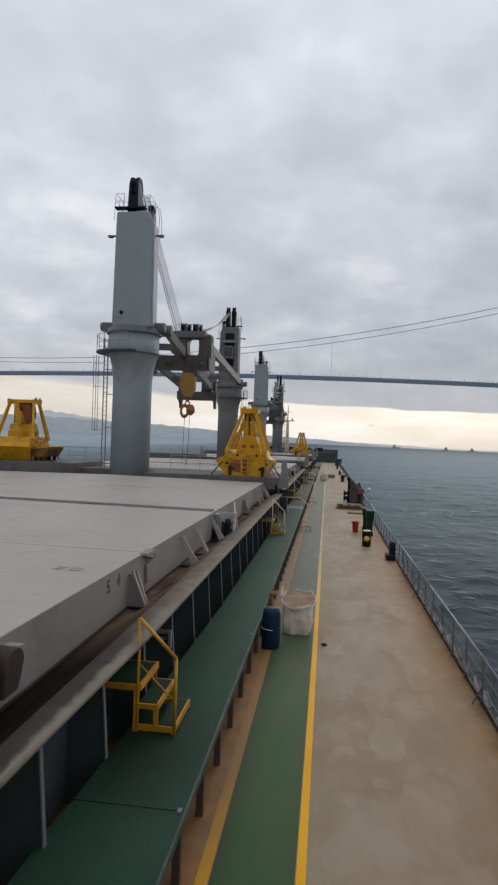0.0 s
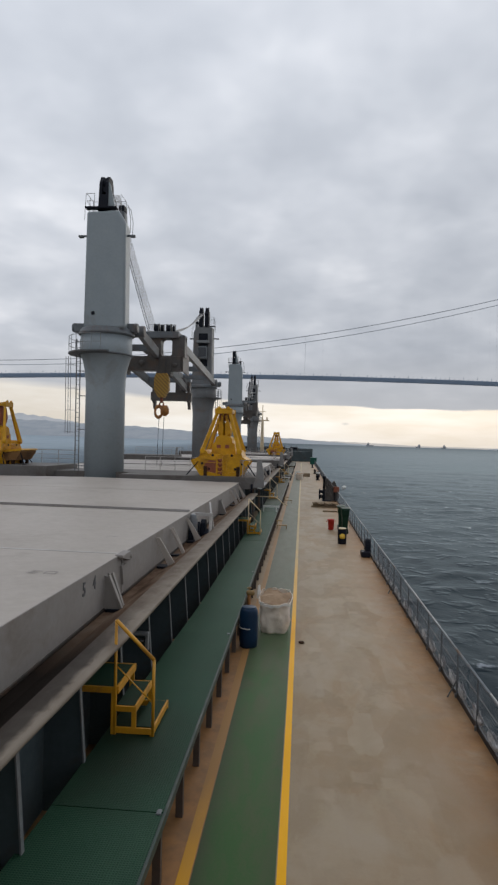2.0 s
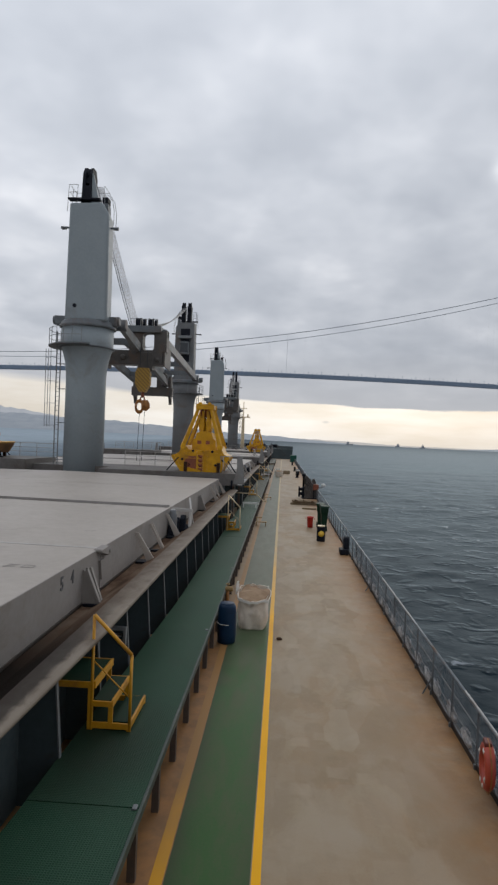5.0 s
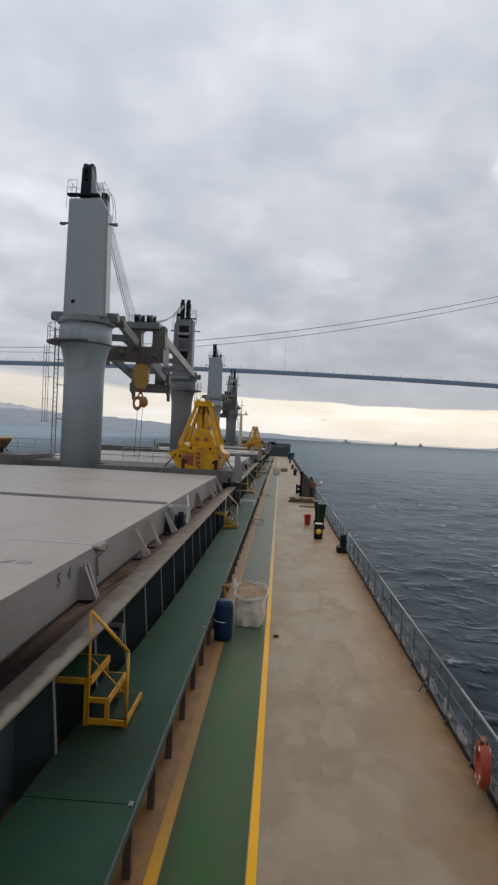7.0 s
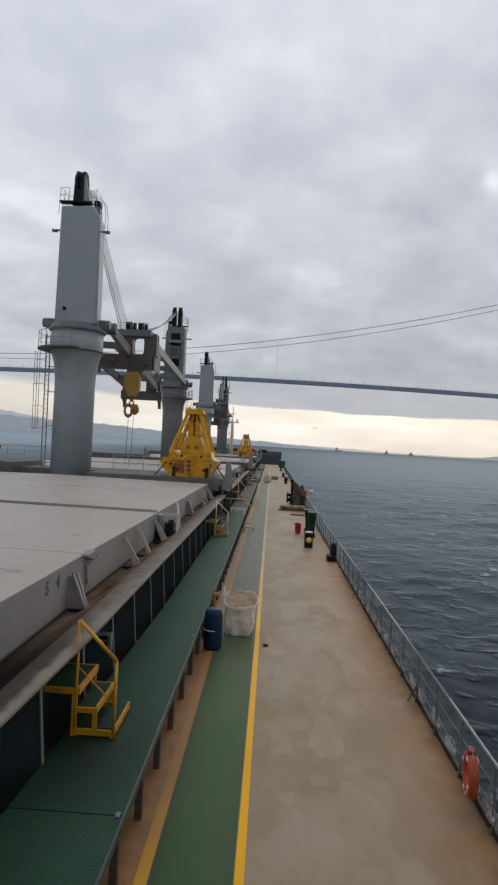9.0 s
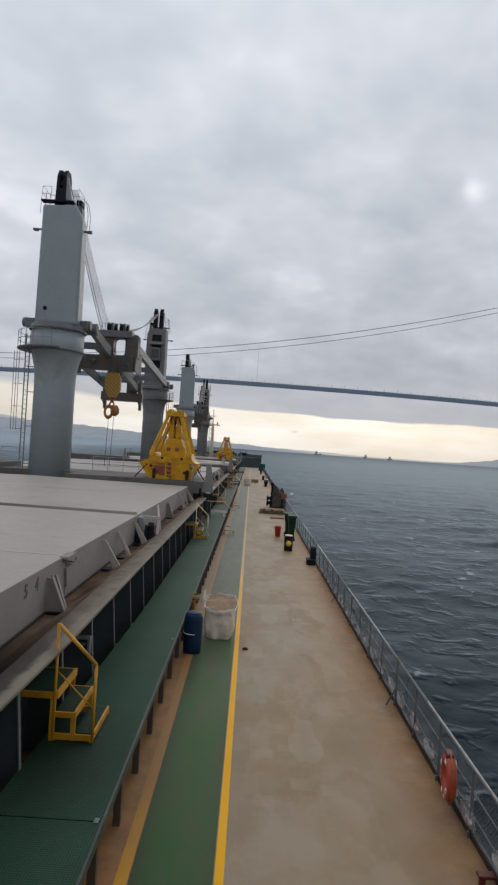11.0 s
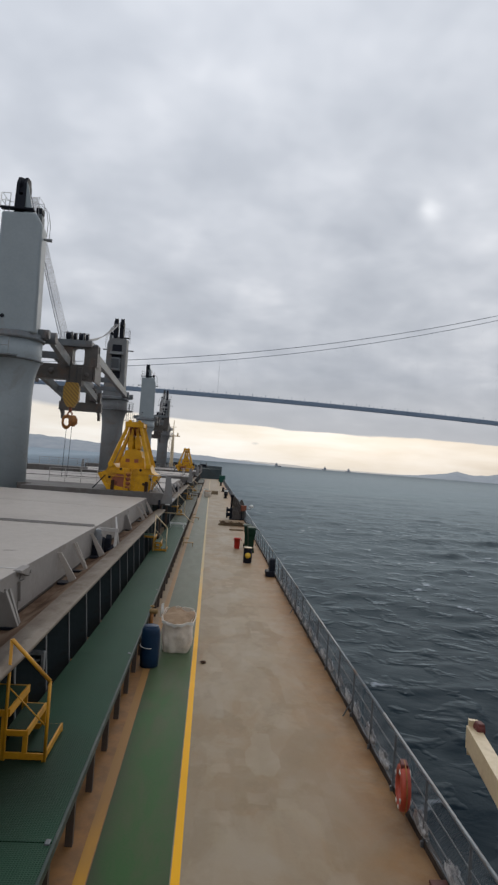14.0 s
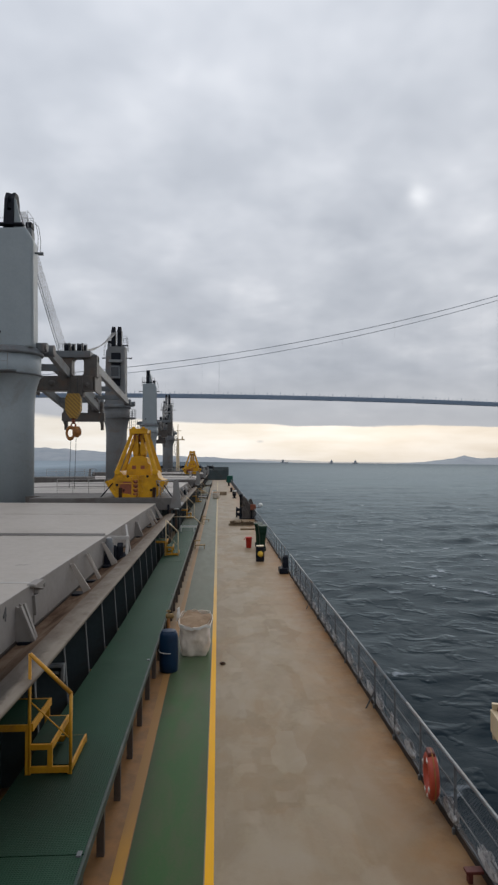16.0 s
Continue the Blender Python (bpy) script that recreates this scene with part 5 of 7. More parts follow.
def build_crossdeck(y0, y1):
    root = thing("crossdeck", (XC, y0, 0), "grey steel crossdeck house between two hatches with pipe rails", "deckhouse", "crossdecks")
    L = y1 - y0
    half = 9.9
    # dark tone of the lower house stands for shade under the slab
    bm = B()
    box(bm, -half + 0.5, half - 0.5, 0, L, 0, 2.3)
    part("house", bm, M_COAMING, root, "lower house, darkened for the shade under the slab")
    bm = B()
    # the slab leaves a bay for the crane's foot and steps up on the port side
    prism(bm, ((-3.4, 2.4), (1.9, 2.4), (1.9, -0.15), (half + 0.85, -0.15), (half + 0.85, L + 0.15), (-3.4, L + 0.15)), "z", 2.3, CROSS_Z)
    box(bm, -half - 0.85, -3.4, 1.2, L + 0.15, 2.3, CROSS_Z + PORT_RISE)
    box(bm, -3.4, 1.9, -0.15, 2.4, 2.3, 2.62)
    part("top_slab", bm, M_CROSSTOP, root)
    for s in (-1, 1):
        for yy in (0.3, L - 0.3):
            bm = B()
            box(bm, s * (half + 0.55) - 0.08, s * (half + 0.55) + 0.08, yy - 0.08, yy + 0.08, 0, 2.3, 0.01)
            part("support_post", bm, M_POST, root)
        bm = B()
        prism(bm, [(s * u, w) for u, w in ((half + 0.60, 2.42), (half + 1.30, 2.42), (half + 1.24, 3.2), (half + 1.12, 4.12), (half + 0.80, 4.12), (half + 0.80, 3.3))], "y", -0.30, -0.16)
        part("end_panel", bm, M_STEELWORK, root, "grey end panel")
        bm = B()
        box(bm, s * (half + 0.85) - 0.03, s * (half + 0.85) + 0.25 * s, 0.0, L, 2.3, 2.36)
        part("edge_strip", bm, M_STAY, root)
        bm = B()
        tube(bm, [(s * (half - 0.3), -0.05, CROSS_Z), (s * (half - 0.25), -0.05, 4.1), (s * (half + 0.85), -0.1, 4.14)], 0.03, 8)
        tube(bm, [(s * (half - 0.2), -0.05, 4.0), (s * (half + 0.5), -0.05, CROSS_Z + 0.05)], 0.024, 6)
        part("bent_rail", bm, M_STAY, root)
    for yy in (L - 0.1,):
        for a, b, rise in ((-half, -3.5, PORT_RISE), (1.9, 6.4, 0.0)):
            bm = B()
            k = max(2, round((b - a) / 1.25))
            for i in range(k + 1):
                x = a + (b - a) * i / k
                tube(bm, [(x, yy, CROSS_Z + rise), (x, yy, CROSS_Z + rise + 1.0)], 0.024, 6)
            for z in (0.36, 0.68, 1.0):
                tube(bm, [(a, yy, CROSS_Z + rise + z), (b, yy, CROSS_Z + rise + z)], 0.024 if z == 1.0 else 0.017, 6)
            part("pipe_rail", bm, M_SEAM, root, "pale grey pipe rail")
    bm = B()
    for a, b, y in ((half - 0.1, half - 0.1, 0),):
        for i in range(5):
            yy = 0.1 + i * (L - 0.2) / 4
            tube(bm, [(a, yy, CROSS_Z), (a, yy, CROSS_Z + 1.0)], 0.024, 6)
        for z in (0.5, 1.0):
            tube(bm, [(a, 0.1, CROSS_Z + z), (a, L - 0.1, CROSS_Z + z)], 0.022, 6)
    part("side_rail", bm, M_SEAM, root)
    bm = B()
    tube(bm, [(half + 0.5, -0.2, 1.95), (half + 0.5, -0.2, 2.64)], 0.06, 8)
    part("stop_pin", bm, M_BLACK, root)
    return root


CROSS = ((39.0, 45.6), (80.0, 86.4), (120.1, 126.9), (160.6, 168.0))
for cy0, cy1 in CROSS:
    build_crossdeck(cy0, cy1)


def build_forecastle():
    bm = B()
    half = RAIL_X - XC
    outline = [(XC - half + 0.2, 189.0), (XC + half - 0.2, 189.0), (XC + half - 4.6, 198.0), (XC + 6.6, 206.0), (XC + 1.0, 211.0), (XC - 1.0, 211.0), (XC - 6.6, 206.0), (XC - half + 4.6, 198.0)]
    prism(bm, outline, "z", 0.0, 3.0)
    single("forecastle", bm, M_COAMING, "dark painted forecastle block at the bow", "forecastle", kind="structure")
    bm = B()
    for a, b in zip(outline[1:], outline[2:] + outline[:1]):
        beam(bm, (*a, 3.45), (*b, 3.45), 0.12, 0.9)
    single("bulwark", bm, M_COAMING, "dark bulwark round the bow", "bulwark", kind="structure")
    root = thing("foremast", (XC + 1.6, 184.5, 0), "slim pale foremast with a crosstree and lamp brackets", "mast")
    bm = B()
    lathe(bm, [(0.62, 0), (0.50, 6), (0.36, 12.2), (0.16, 12.4), (0.12, 16.6)], 16)
    part("pole", bm, M_CREAM, root)
    bm = B()
    box(bm, -2.0, 2.0, -0.3, 0.3, 11.9, 12.2, 0.03)
    part("crosstree", bm, M_CREAM, root)
    bm = B()
    tube(bm, [(1.3, 0, 12.2), (1.3, 0, 13.0)], 0.22, 8)
    part("lamp", bm, M_CREAM, root)
    bm = B()
    box(bm, -0.9, 0.9, -0.12, 0.12, 14.6, 14.75)
    part("upper_yard", bm, M_CREAM, root)
    bm = B()
    for i in range(22):
        box(bm, -0.28, 0.28, -0.75, -0.71, 0.6 + i * 0.5, 0.64 + i * 0.5)
    part("ladder", bm, M_STAY, root)
    for wx in (-3.5, 2.4, 7.2, 11.0):
        w = thing("mooring_winch", (XC + wx, 191.5, 3.0), "dark mooring winch on the forecastle", "winch", "forecastle winches")
        bm = B()
        lathe(bm, [(0.9, -0.9), (0.9, -0.8), (0.4, -0.78), (0.4, 0.78), (0.9, 0.8), (0.9, 0.9)], 18, (0, 0, 0.95), "x")
        part("drum", bm, M_BLACK, w)
        for fx in (-1.1, 1.1):
            bm = B()
            box(bm, fx - 0.1, fx + 0.1, -0.5, 0.5, 0, 1.3, 0.04)
            part("frame", bm, M_CANVAS, w)


build_forecastle()


def build_house():
    """The accommodation block that the camera stands on; none of it comes into view."""
    bm = B()
    box(bm, XC - 16.0, RAIL_X - 0.8, AFT, 0.25, 0.0, 3.55)
    # height and upper slab, out of view, added to dim the near deck
    box(bm, XC - 14.5, RAIL_X - 1.6, AFT, -1.6, 3.55, 17.0)
    box(bm, XC - 16.0, RAIL_X - 0.8, AFT, 0.1, 7.4, 7.6)
    single("wall_house_front", bm, M_WHITE, "unseen white accommodation block with an added upper slab", "wall", kind="structure")


build_house()

# ---- cranes ----


def jib_head_near(root, tip):
    """Head of a jib that lies aft over the hatch: a cross beam with a portal frame on top."""
    cx, cy = tip.x, tip.y
    X = lambda v: -(v + 13.45)
    bm = B()
    box(bm, X(-10.28), X(-15.6), cy - 0.6, cy + 0.6, 11.16, 12.36, 0.05)
    beam_part = part("jib_head", bm, M_JIB_HEAD, root, "soiled brown-grey jib head beam")
    bm = B()
    lathe(bm, [(0.05, -0.05), (0.26, -0.05), (0.26, 0.05), (0.05, 0.05)], 18, (X(-13.6), cy + 0.62, 11.75), "y")
    part("sheave_boss", bm, M_JIB_HEAD, beam_part)
    bm = B()
    lathe(bm, [(0.05, -0.05), (0.20, -0.05), (0.20, 0.05), (0.05, 0.05)], 18, (X(-10.75), cy + 0.62, 11.6), "y")
    part("sheave_boss", bm, M_JIB_HEAD, beam_part)
    # portal: two legs with rounded inner corners and a top slab
    for x0, x1, top, s in ((-13.15, -12.02, 13.86, 1), (-11.05, -9.98, 14.05, -1)):
        bm = B()
        inner, outer = (x1, x0) if s > 0 else (x0, x1)
        r = 0.32
        low = [(inner + s * r * (1 - math.sin(radians(a))), 12.34 + r * (1 - math.cos(radians(a)))) for a in range(0, 91, 15)]
        high = [(inner + s * r * (1 - math.cos(radians(a))), 13.86 - r * (1 - math.sin(radians(a)))) for a in range(0, 91, 15)]
        pts = [(outer, 12.30), (inner + s * r, 12.30)] + low + high + [(inner, 13.86), (outer, top)]
        prism(bm, [(X(a), b) for a, b in pts], "y", cy - 0.5, cy + 0.5)
        part("portal_leg", bm, M_JIB_HEAD, root)
    bm = B()
    box(bm, X(-10.48), X(-13.30), cy - 0.65, cy + 0.75, 13.86, 14.40, 0.03)
    slab = part("head_platform", bm, M_CRANE_DARK, root, "grey platform slab")
    bm = B()
    prism(bm, [(X(a), b) for a, b in ((-10.62, 14.0), (-10.20, 13.55), (-9.98, 13.55), (-9.98, 14.1), (-10.2, 14.2))], "y", cy - 0.3, cy + 0.4)
    part("ear_plate", bm, M_CRANE_DARK, slab)
    for wx, w, h in ((-12.45, 0.42, 0.44), (-11.98, 0.16, 0.40), (-11.42, 0.40, 0.42), (-11.0, 0.14, 0.36)):
        bm = B()
        lathe(bm, [(0.05, -w / 2), (h, -w / 2), (h * 0.86, 0), (h, w / 2), (0.05, w / 2)], 20, (X(wx), cy + 0.1, 14.40 + h * 0.75), "x")
        part("head_sheave", bm, M_BLACK, root, "black sheave")
    bm = B()
    for wx in (-13.05, -12.75, -12.2, -11.7, -11.2, -10.75):
        tube(bm, [(X(wx), cy + 0.7, 14.4), (X(wx), cy + 0.7, 14.95)], 0.022, 5)
    tube(bm, [(X(-13.05), cy + 0.7, 14.95), (X(-10.75), cy + 0.7, 14.95)], 0.022, 5)
    part("head_rail", bm, M_STAY, slab)
    # side plates that carry the girders' ends
    for wx, s in ((-15.4, 1), (-10.15, -1)):
        bm = B()
        prism(bm, ((cy - 2.2, 11.0), (cy + 0.55, 11.1), (cy + 0.55, 12.9), (cy - 0.4, 13.5), (cy - 2.0, 12.7)), "x", X(wx) - 0.07, X(wx) + 0.07)
        part("side_plate", bm, M_JIB_HEAD, root)
    # hoisting tackle above the hook block
    bm = B()
    box(bm, X(-11.1), X(-12.35), cy - 0.35, cy + 0.66, 10.65, 12.2, 0.06)
    part("tackle_plate", bm, M_JIB_HEAD, root, "brown tackle plate")


def build_crane(place, turn, head, crane_paint):
    """A deck crane: pedestal, slewing column, cab, sheaves, twin-girder jib and its wires."""
    root = thing("deck_crane", place, "tall grey deck crane with its jib stowed level", "crane", "deck cranes", turn)
    bm = B()
    lathe(bm, [(1.36, 0.0), (1.34, 8.5), (1.36, 9.3), (1.43, 10.0), (1.57, 10.6), (1.70, 10.95), (1.75, 11.12), (1.75, 12.40)], 56, (-0.06, 0, 0))
    part("pedestal", bm, crane_paint, root)
    bm = B()
    lathe(bm, [(1.77, -0.06), (1.90, 0.0), (1.90, 0.14), (1.80, 0.18), (1.80, 0.34), (1.66, 0.46)], 56, (-0.05, 0, 12.40))
    part("slewing_ring", bm, M_CRANE_DARK, root, "soiled grey slewing ring")
    # column with rounded corners and a slight taper, its top cut aslant on one side
    bm = B()
    front = ((-1.31, 12.75), (1.58, 12.75), (1.48, 19.9), (1.02, 20.69), (-1.23, 20.65))
    rear = ((-1.22, 12.75), (1.42, 12.75), (1.34, 19.9), (0.95, 20.60), (-1.14, 20.58))
    rings = [[bm.verts.new((x, y, z)) for x, z in outline] for outline, y in ((front, -1.30), (rear, 0.45))]
    for i in range(5):
        bm.faces.new((rings[0][i], rings[0][(i + 1) % 5], rings[1][(i + 1) % 5], rings[1][i]))
    bm.faces.new(rings[0][::-1])
    bm.faces.new(rings[1])
    bmesh.ops.bevel(bm, geom=bm.edges[:], offset=0.17, segments=3, affect="EDGES", profile=0.5)
    for f in bm.faces:
        f.smooth = f.calc_area() < 1.5
    part("column", bm, crane_paint, root)
    bm = B()
    lathe(bm, [(0.10, -0.03), (0.13, -0.03), (0.13, 0.03), (0.10, 0.03)], 12, (-0.62, -1.31, 13.75), "y")
    part("porthole", bm, M_BLACK, root)
    for s in (-1, 1):
        bm = B()
        box(bm, s * 1.4, s * (2.0 if s > 0 else 2.3), -0.35, 0.35, 12.62, 13.25, 0.10)
        lathe(bm, [(0.30, -0.16), (0.34, 0), (0.30, 0.16)], 16, (s * (1.98 if s > 0 else 2.32), 0.05, 12.98), "x")
        part("side_lug", bm, M_CRANE_DARK, root)
        bm = B()
        tube(bm, [(s * 1.15, -0.6, 19.15), (s * 1.98, -0.6, 19.18)], 0.07, 6)
        box(bm, s * 1.80 - 0.16, s * 1.80 + 0.16, -0.75, -0.45, 19.06, 19.16, 0.02)
        part("lamp_arm", bm, M_CRANE_DARK, root)
    # sheaves and rails on top
    bm = B()
    if turn:
        for x in (-0.42, 0.36):
            box(bm, x - 0.27, x + 0.27, -0.6, 0.5, 20.55, 22.75, 0.06)
            lathe(bm, [(0.05, -0.20), (0.40, -0.20), (0.34, 0.0), (0.40, 0.20), (0.05, 0.20)], 18, (x, 0.0, 22.85), "x")
            lathe(bm, [(0.05, -0.22), (0.34, -0.22), (0.28, 0.0), (0.34, 0.22), (0.05, 0.22)], 18, (x, 0.35, 22.35), "x")
    else:
        # two cheek plates with sheaves between, joined by a solid lower web
        for x0, x1 in ((-0.60, -0.40), (-0.14, 0.04)):
            prism(bm, ((-0.85, 20.5), (0.55, 20.5), (0.55, 22.85), (0.30, 23.35), (-0.30, 23.35), (-0.62, 22.85)), "x", x0, x1)
        prism(bm, ((-0.80, 20.5), (0.5, 20.5), (0.5, 22.0), (-0.70, 22.0)), "x", -0.58, 0.0)
        prism(bm, ((-0.55, 22.22), (0.5, 22.22), (0.4, 23.2), (-0.28, 23.2)), "x", -0.58, 0.0)
        lathe(bm, [(0.05, -0.12), (0.52, -0.12), (0.46, 0.0), (0.52, 0.12), (0.05, 0.12)], 24, (-0.27, 0.0, 22.9), "x")
    part("sheave_head", bm, M_BLACK, root, "black sheave head")
    bm = B()
    prism(bm, ((0.70, 20.35), (1.15, 20.30), (1.12, 20.85), (1.05, 21.0), (0.85, 21.0), (0.80, 20.85)), "y", -0.35, 0.3)
    bracket = part("small_bracket", bm, M_CRANE_DARK, root)
    bm = B()
    box(bm, 0.72, 1.12, -0.4, 0.3, 20.98, 21.36, 0.05)
    part("bracket_sheave", bm, M_BLACK, bracket)
    if not turn:
        bm = B()
        prism(bm, ((0.05, 20.7), (0.60, 20.7), (0.16, 22.75), (0.05, 22.9)), "y", -0.62, -0.5)
        part("sheave_cheek", bm, crane_paint, root)
    bm = B()
    box(bm, -1.35, 0.80, -1.30, -0.80, 20.86, 20.96)
    part("top_stage", bm, M_BLACK, root)
    bm = B()
    for z in (21.4, 21.9):
        tube(bm, [(-0.75, -1.1, z), (-1.30, -1.1, z), (-1.34, 0.4, z), (1.0, 0.4, z), (1.0, -0.9, z)], 0.018, 5)
    for x, y in ((-1.34, -1.1), (-0.75, -1.1), (-1.34, -0.3), (-1.34, 0.4), (0, 0.4), (1.0, 0.4), (1.0, -0.9)):
        tube(bm, [(x * 1.06, y, 20.1), (x * 1.04, y, 20.9), (x, y, 21.9)], 0.018, 5)
    tube(bm, [(1.2, -0.9, 21.3), (1.55, -0.9, 21.1), (1.72, -0.9, 20.2), (1.70, -0.9, 19.3)], 0.02, 5)
    tube(bm, [(1.2, -0.3, 21.3), (1.55, -0.3, 21.1), (1.72, -0.3, 20.2), (1.70, -0.3, 19.3)], 0.02, 5)
    part("top_rail", bm, M_STAY, root)
    # cab and recess on the front
    bm = B()
    box(bm, -0.62, 0.62, 0.40, 0.52, 15.3, 19.7, 0.04)
    part("front_recess", bm, M_BLACK, root)
    bm = B()
    box(bm, -0.85, 0.85, 0.45, 1.0, 18.35, 18.72, 0.05)
    part("lamp_bar", bm, M_STAY, root, "pale grey lamp bar")
    bm = B()
    box(bm, -0.60, 0.60, 0.50, 1.25, 16.2, 17.9, 0.10)
    cab = part("cab", bm, M_CRANE_DARK, root)
    bm = B()
    box(bm, -0.50, 0.50, 1.20, 1.28, 16.5, 17.7, 0.02)
    part("cab_window", bm, M_GLASS_DARK, cab, "dark cab window")
    # access platform and ladder on one side
    bm = B()
    sector = [radians(100 + 190 * i / 20) for i in range(21)]
    prism(bm, [(2.62 * math.cos(a), 2.62 * math.sin(a)) for a in sector] + [(1.5 * math.cos(a), 1.5 * math.sin(a)) for a in reversed(sector)], "z", 11.05, 11.13)
    lathe(bm, [(1.70, 11.00), (1.86, 11.02), (1.86, 11.12), (1.76, 11.14)], 56, (-0.06, 0, 0))
    stage = part("platform", bm, M_CRANE_DARK, root)
    bm = B()
    for i in range(13):
        a = radians(110 + i * 14)
        tube(bm, [(2.58 * math.cos(a), 2.58 * math.sin(a), 11.1), (2.58 * math.cos(a), 2.58 * math.sin(a), 12.2)], 0.022, 5)
    for z in (11.65, 12.2):
        tube(bm, [(2.58 * math.cos(radians(110 + i * 7)), 2.58 * math.sin(radians(110 + i * 7)), z) for i in range(25)], 0.022, 5)
    part("platform_rail", bm, M_STAY, stage)
    bm = B()
    for x in (-1.92, -1.66):
        tube(bm, [(x, -0.6, 2.85), (x - 0.04, -0.6, 12.1)], 0.04, 6)
    for i in range(28):
        z = 3.2 + i * 0.32
        tube(bm, [(-1.93, -0.6, z), (-1.67, -0.6, z)], 0.018, 5)
    for z in (3.4, 5.9, 8.2, 9.9):
        tube(bm, [(-1.80, -0.6, z), (-1.15, -0.5, z)], 0.03, 5)
    climb = part("ladder", bm, M_STAY, root)
    bm = B()
    for x, y in ((-2.16, -1.0), (-2.40, -0.8), (-2.66, -0.6)):
        tube(bm, [(x, y, 5.6), (x - 0.05, y, 10.9)], 0.022, 5)
    for z in (5.7, 7.2, 8.7, 10.3):
        tube(bm, [(-1.94, -0.6, z), (-2.16, -1.0, z), (-2.40, -0.8, z), (-2.68, -0.6, z)], 0.018, 5)
    part("ladder_guard", bm, M_STAY, climb)
    # jib
    hx, hy, hz = head
    ahead = Vector((hx, hy - 2.0, 0)).normalized()
    side = Vector((ahead.y, -ahead.x, 0))
    foot_z = 13.05
    for s in (-1, 1):
        a = Vector((0, 1.7, foot_z)) + side * 1.75 * s
        b = Vector((hx, hy, hz)) + side * 1.65 * s
        bm = B()
        beam(bm, a, a + (b - a) * 0.15, 0.34, 0.55, 0.36, 0.78)
        beam(bm, a + (b - a) * 0.15, b, 0.36, 0.78, 0.34, 0.70)
        # girders of the forward-facing cranes take the darker grey
        girder = part("jib_girder", bm, crane_paint if turn else M_CRANE_DARK, root)
        bm = B()
        lathe(bm, [(0.3, -0.4), (0.42, -0.4), (0.42, 0.4), (0.3, 0.4)], 18, a, "x")
        part("jib_hinge", bm, M_CRANE_DARK, girder)
    base = Vector((0, 1.7, foot_z))
    tip = Vector((hx, hy, hz))
    for f in (0.2, 0.5, 0.78):
        c = base + (tip - base) * f
        bm = B()
        beam(bm, c - side * 1.7, c + side * 1.7, 0.4, 0.5)
        part("jib_crossbeam", bm, M_CRANE_DARK, root)
    if turn:
        jib_head_near(root, tip)
    else:
        # head: cross box, two side frames, a small platform with sheaves on top
        bm = B()
        low = Vector((0, 0, -0.95))
        beam(bm, tip + low - side * 2.3, tip + low + side * (3.3 if turn else 2.3), 1.2, 0.95)
        part("jib_head", bm, M_JIB_HEAD, root, "soiled brown-grey jib head beam")
        for s in (-1, 1):
            # side plates with a rounded cut-out
            bm = B()
            p = tip + side * 2.0 * s
            arc = [(-0.55 + 0.75 * math.sin(radians(a)), -2.35 + 0.75 * math.cos(radians(a))) for a in range(0, 91, 15)]
            prism(bm, [(0.85, -2.35), (0.85, 0.75), (-0.55, 0.75)] + arc, "x", -0.14, 0.14)
            bmesh.ops.transform(bm, verts=bm.verts, matrix=Matrix.Translation(p) @ Matrix.Rotation(math.atan2(-ahead.x, ahead.y), 4, "Z"))
            part("side_plate", bm, M_JIB_HEAD, root)
        # housing's shade is put into its brown-grey colour
        bm = B()
        beam(bm, tip + side * 0.5 + Vector((0, 0, 0.25)), tip + side * 1.6 + Vector((0, 0, 0.25)), 0.9, 1.5)
        part("sheave_box", bm, M_JIB_HEAD, root, "brown-grey sheave housing, shade put into its colour")
        for s in (-1, 1):
            bm = B()
            p = tip + side * 1.25 * s
            prism(bm, ((-0.9, -0.2), (0.9, -0.2), (0.55, 1.2), (-0.55, 1.2)), "x", -0.26, 0.26)
            bmesh.ops.transform(bm, verts=bm.verts, matrix=Matrix.Translation(p) @ Matrix.Rotation(math.atan2(-ahead.x, ahead.y), 4, "Z"))
            part("head_frame", bm, M_JIB_HEAD, root)
            bm = B()
            p = tip + side * 0.5 * s + Vector((0, 0, 1.75))
            lathe(bm, [(0.05, -0.14), (0.36, -0.14), (0.30, 0), (0.36, 0.14), (0.05, 0.14)], 18, p, "x")
            part("head_sheave", bm, M_BLACK, root, "black sheave")
        bm = B()
        beam(bm, tip - side * 1.4 + Vector((0, 0, 1.08)), tip + side * 1.4 + Vector((0, 0, 1.08)), 1.1, 0.3)
        deck = part("head_platform", bm, M_JIB_HEAD, root)
        bm = B()
        for s in (-1.5, -0.75, 0, 0.75, 1.5):
            p = tip + side * s + Vector((0, 0, 1.45))
            tube(bm, [p, p + Vector((0, 0, 0.6))], 0.022, 5)
        tube(bm, [tip + side * -1.5 + Vector((0, 0, 2.05)), tip + side * 1.5 + Vector((0, 0, 2.05))], 0.022, 5)
        part("head_rail", bm, M_STAY, deck)
    # luffing and hoisting wires, hanging a little slack
    count = 9 if turn == 0 else 4
    for k in range(count):
        g = k / (count - 1) - 0.5
        bm = B()
        a = Vector((0.2 + g * 0.5, 0.5, 22.4))
        b = tip + side * (g * 1.15 - (0.60 if turn == 0 else 0.0)) + Vector((0, 0, 1.5))
        sag = 2.2 if turn == 0 else 2.2 + 0.7 * k
        dark = turn or k in (0, 2)
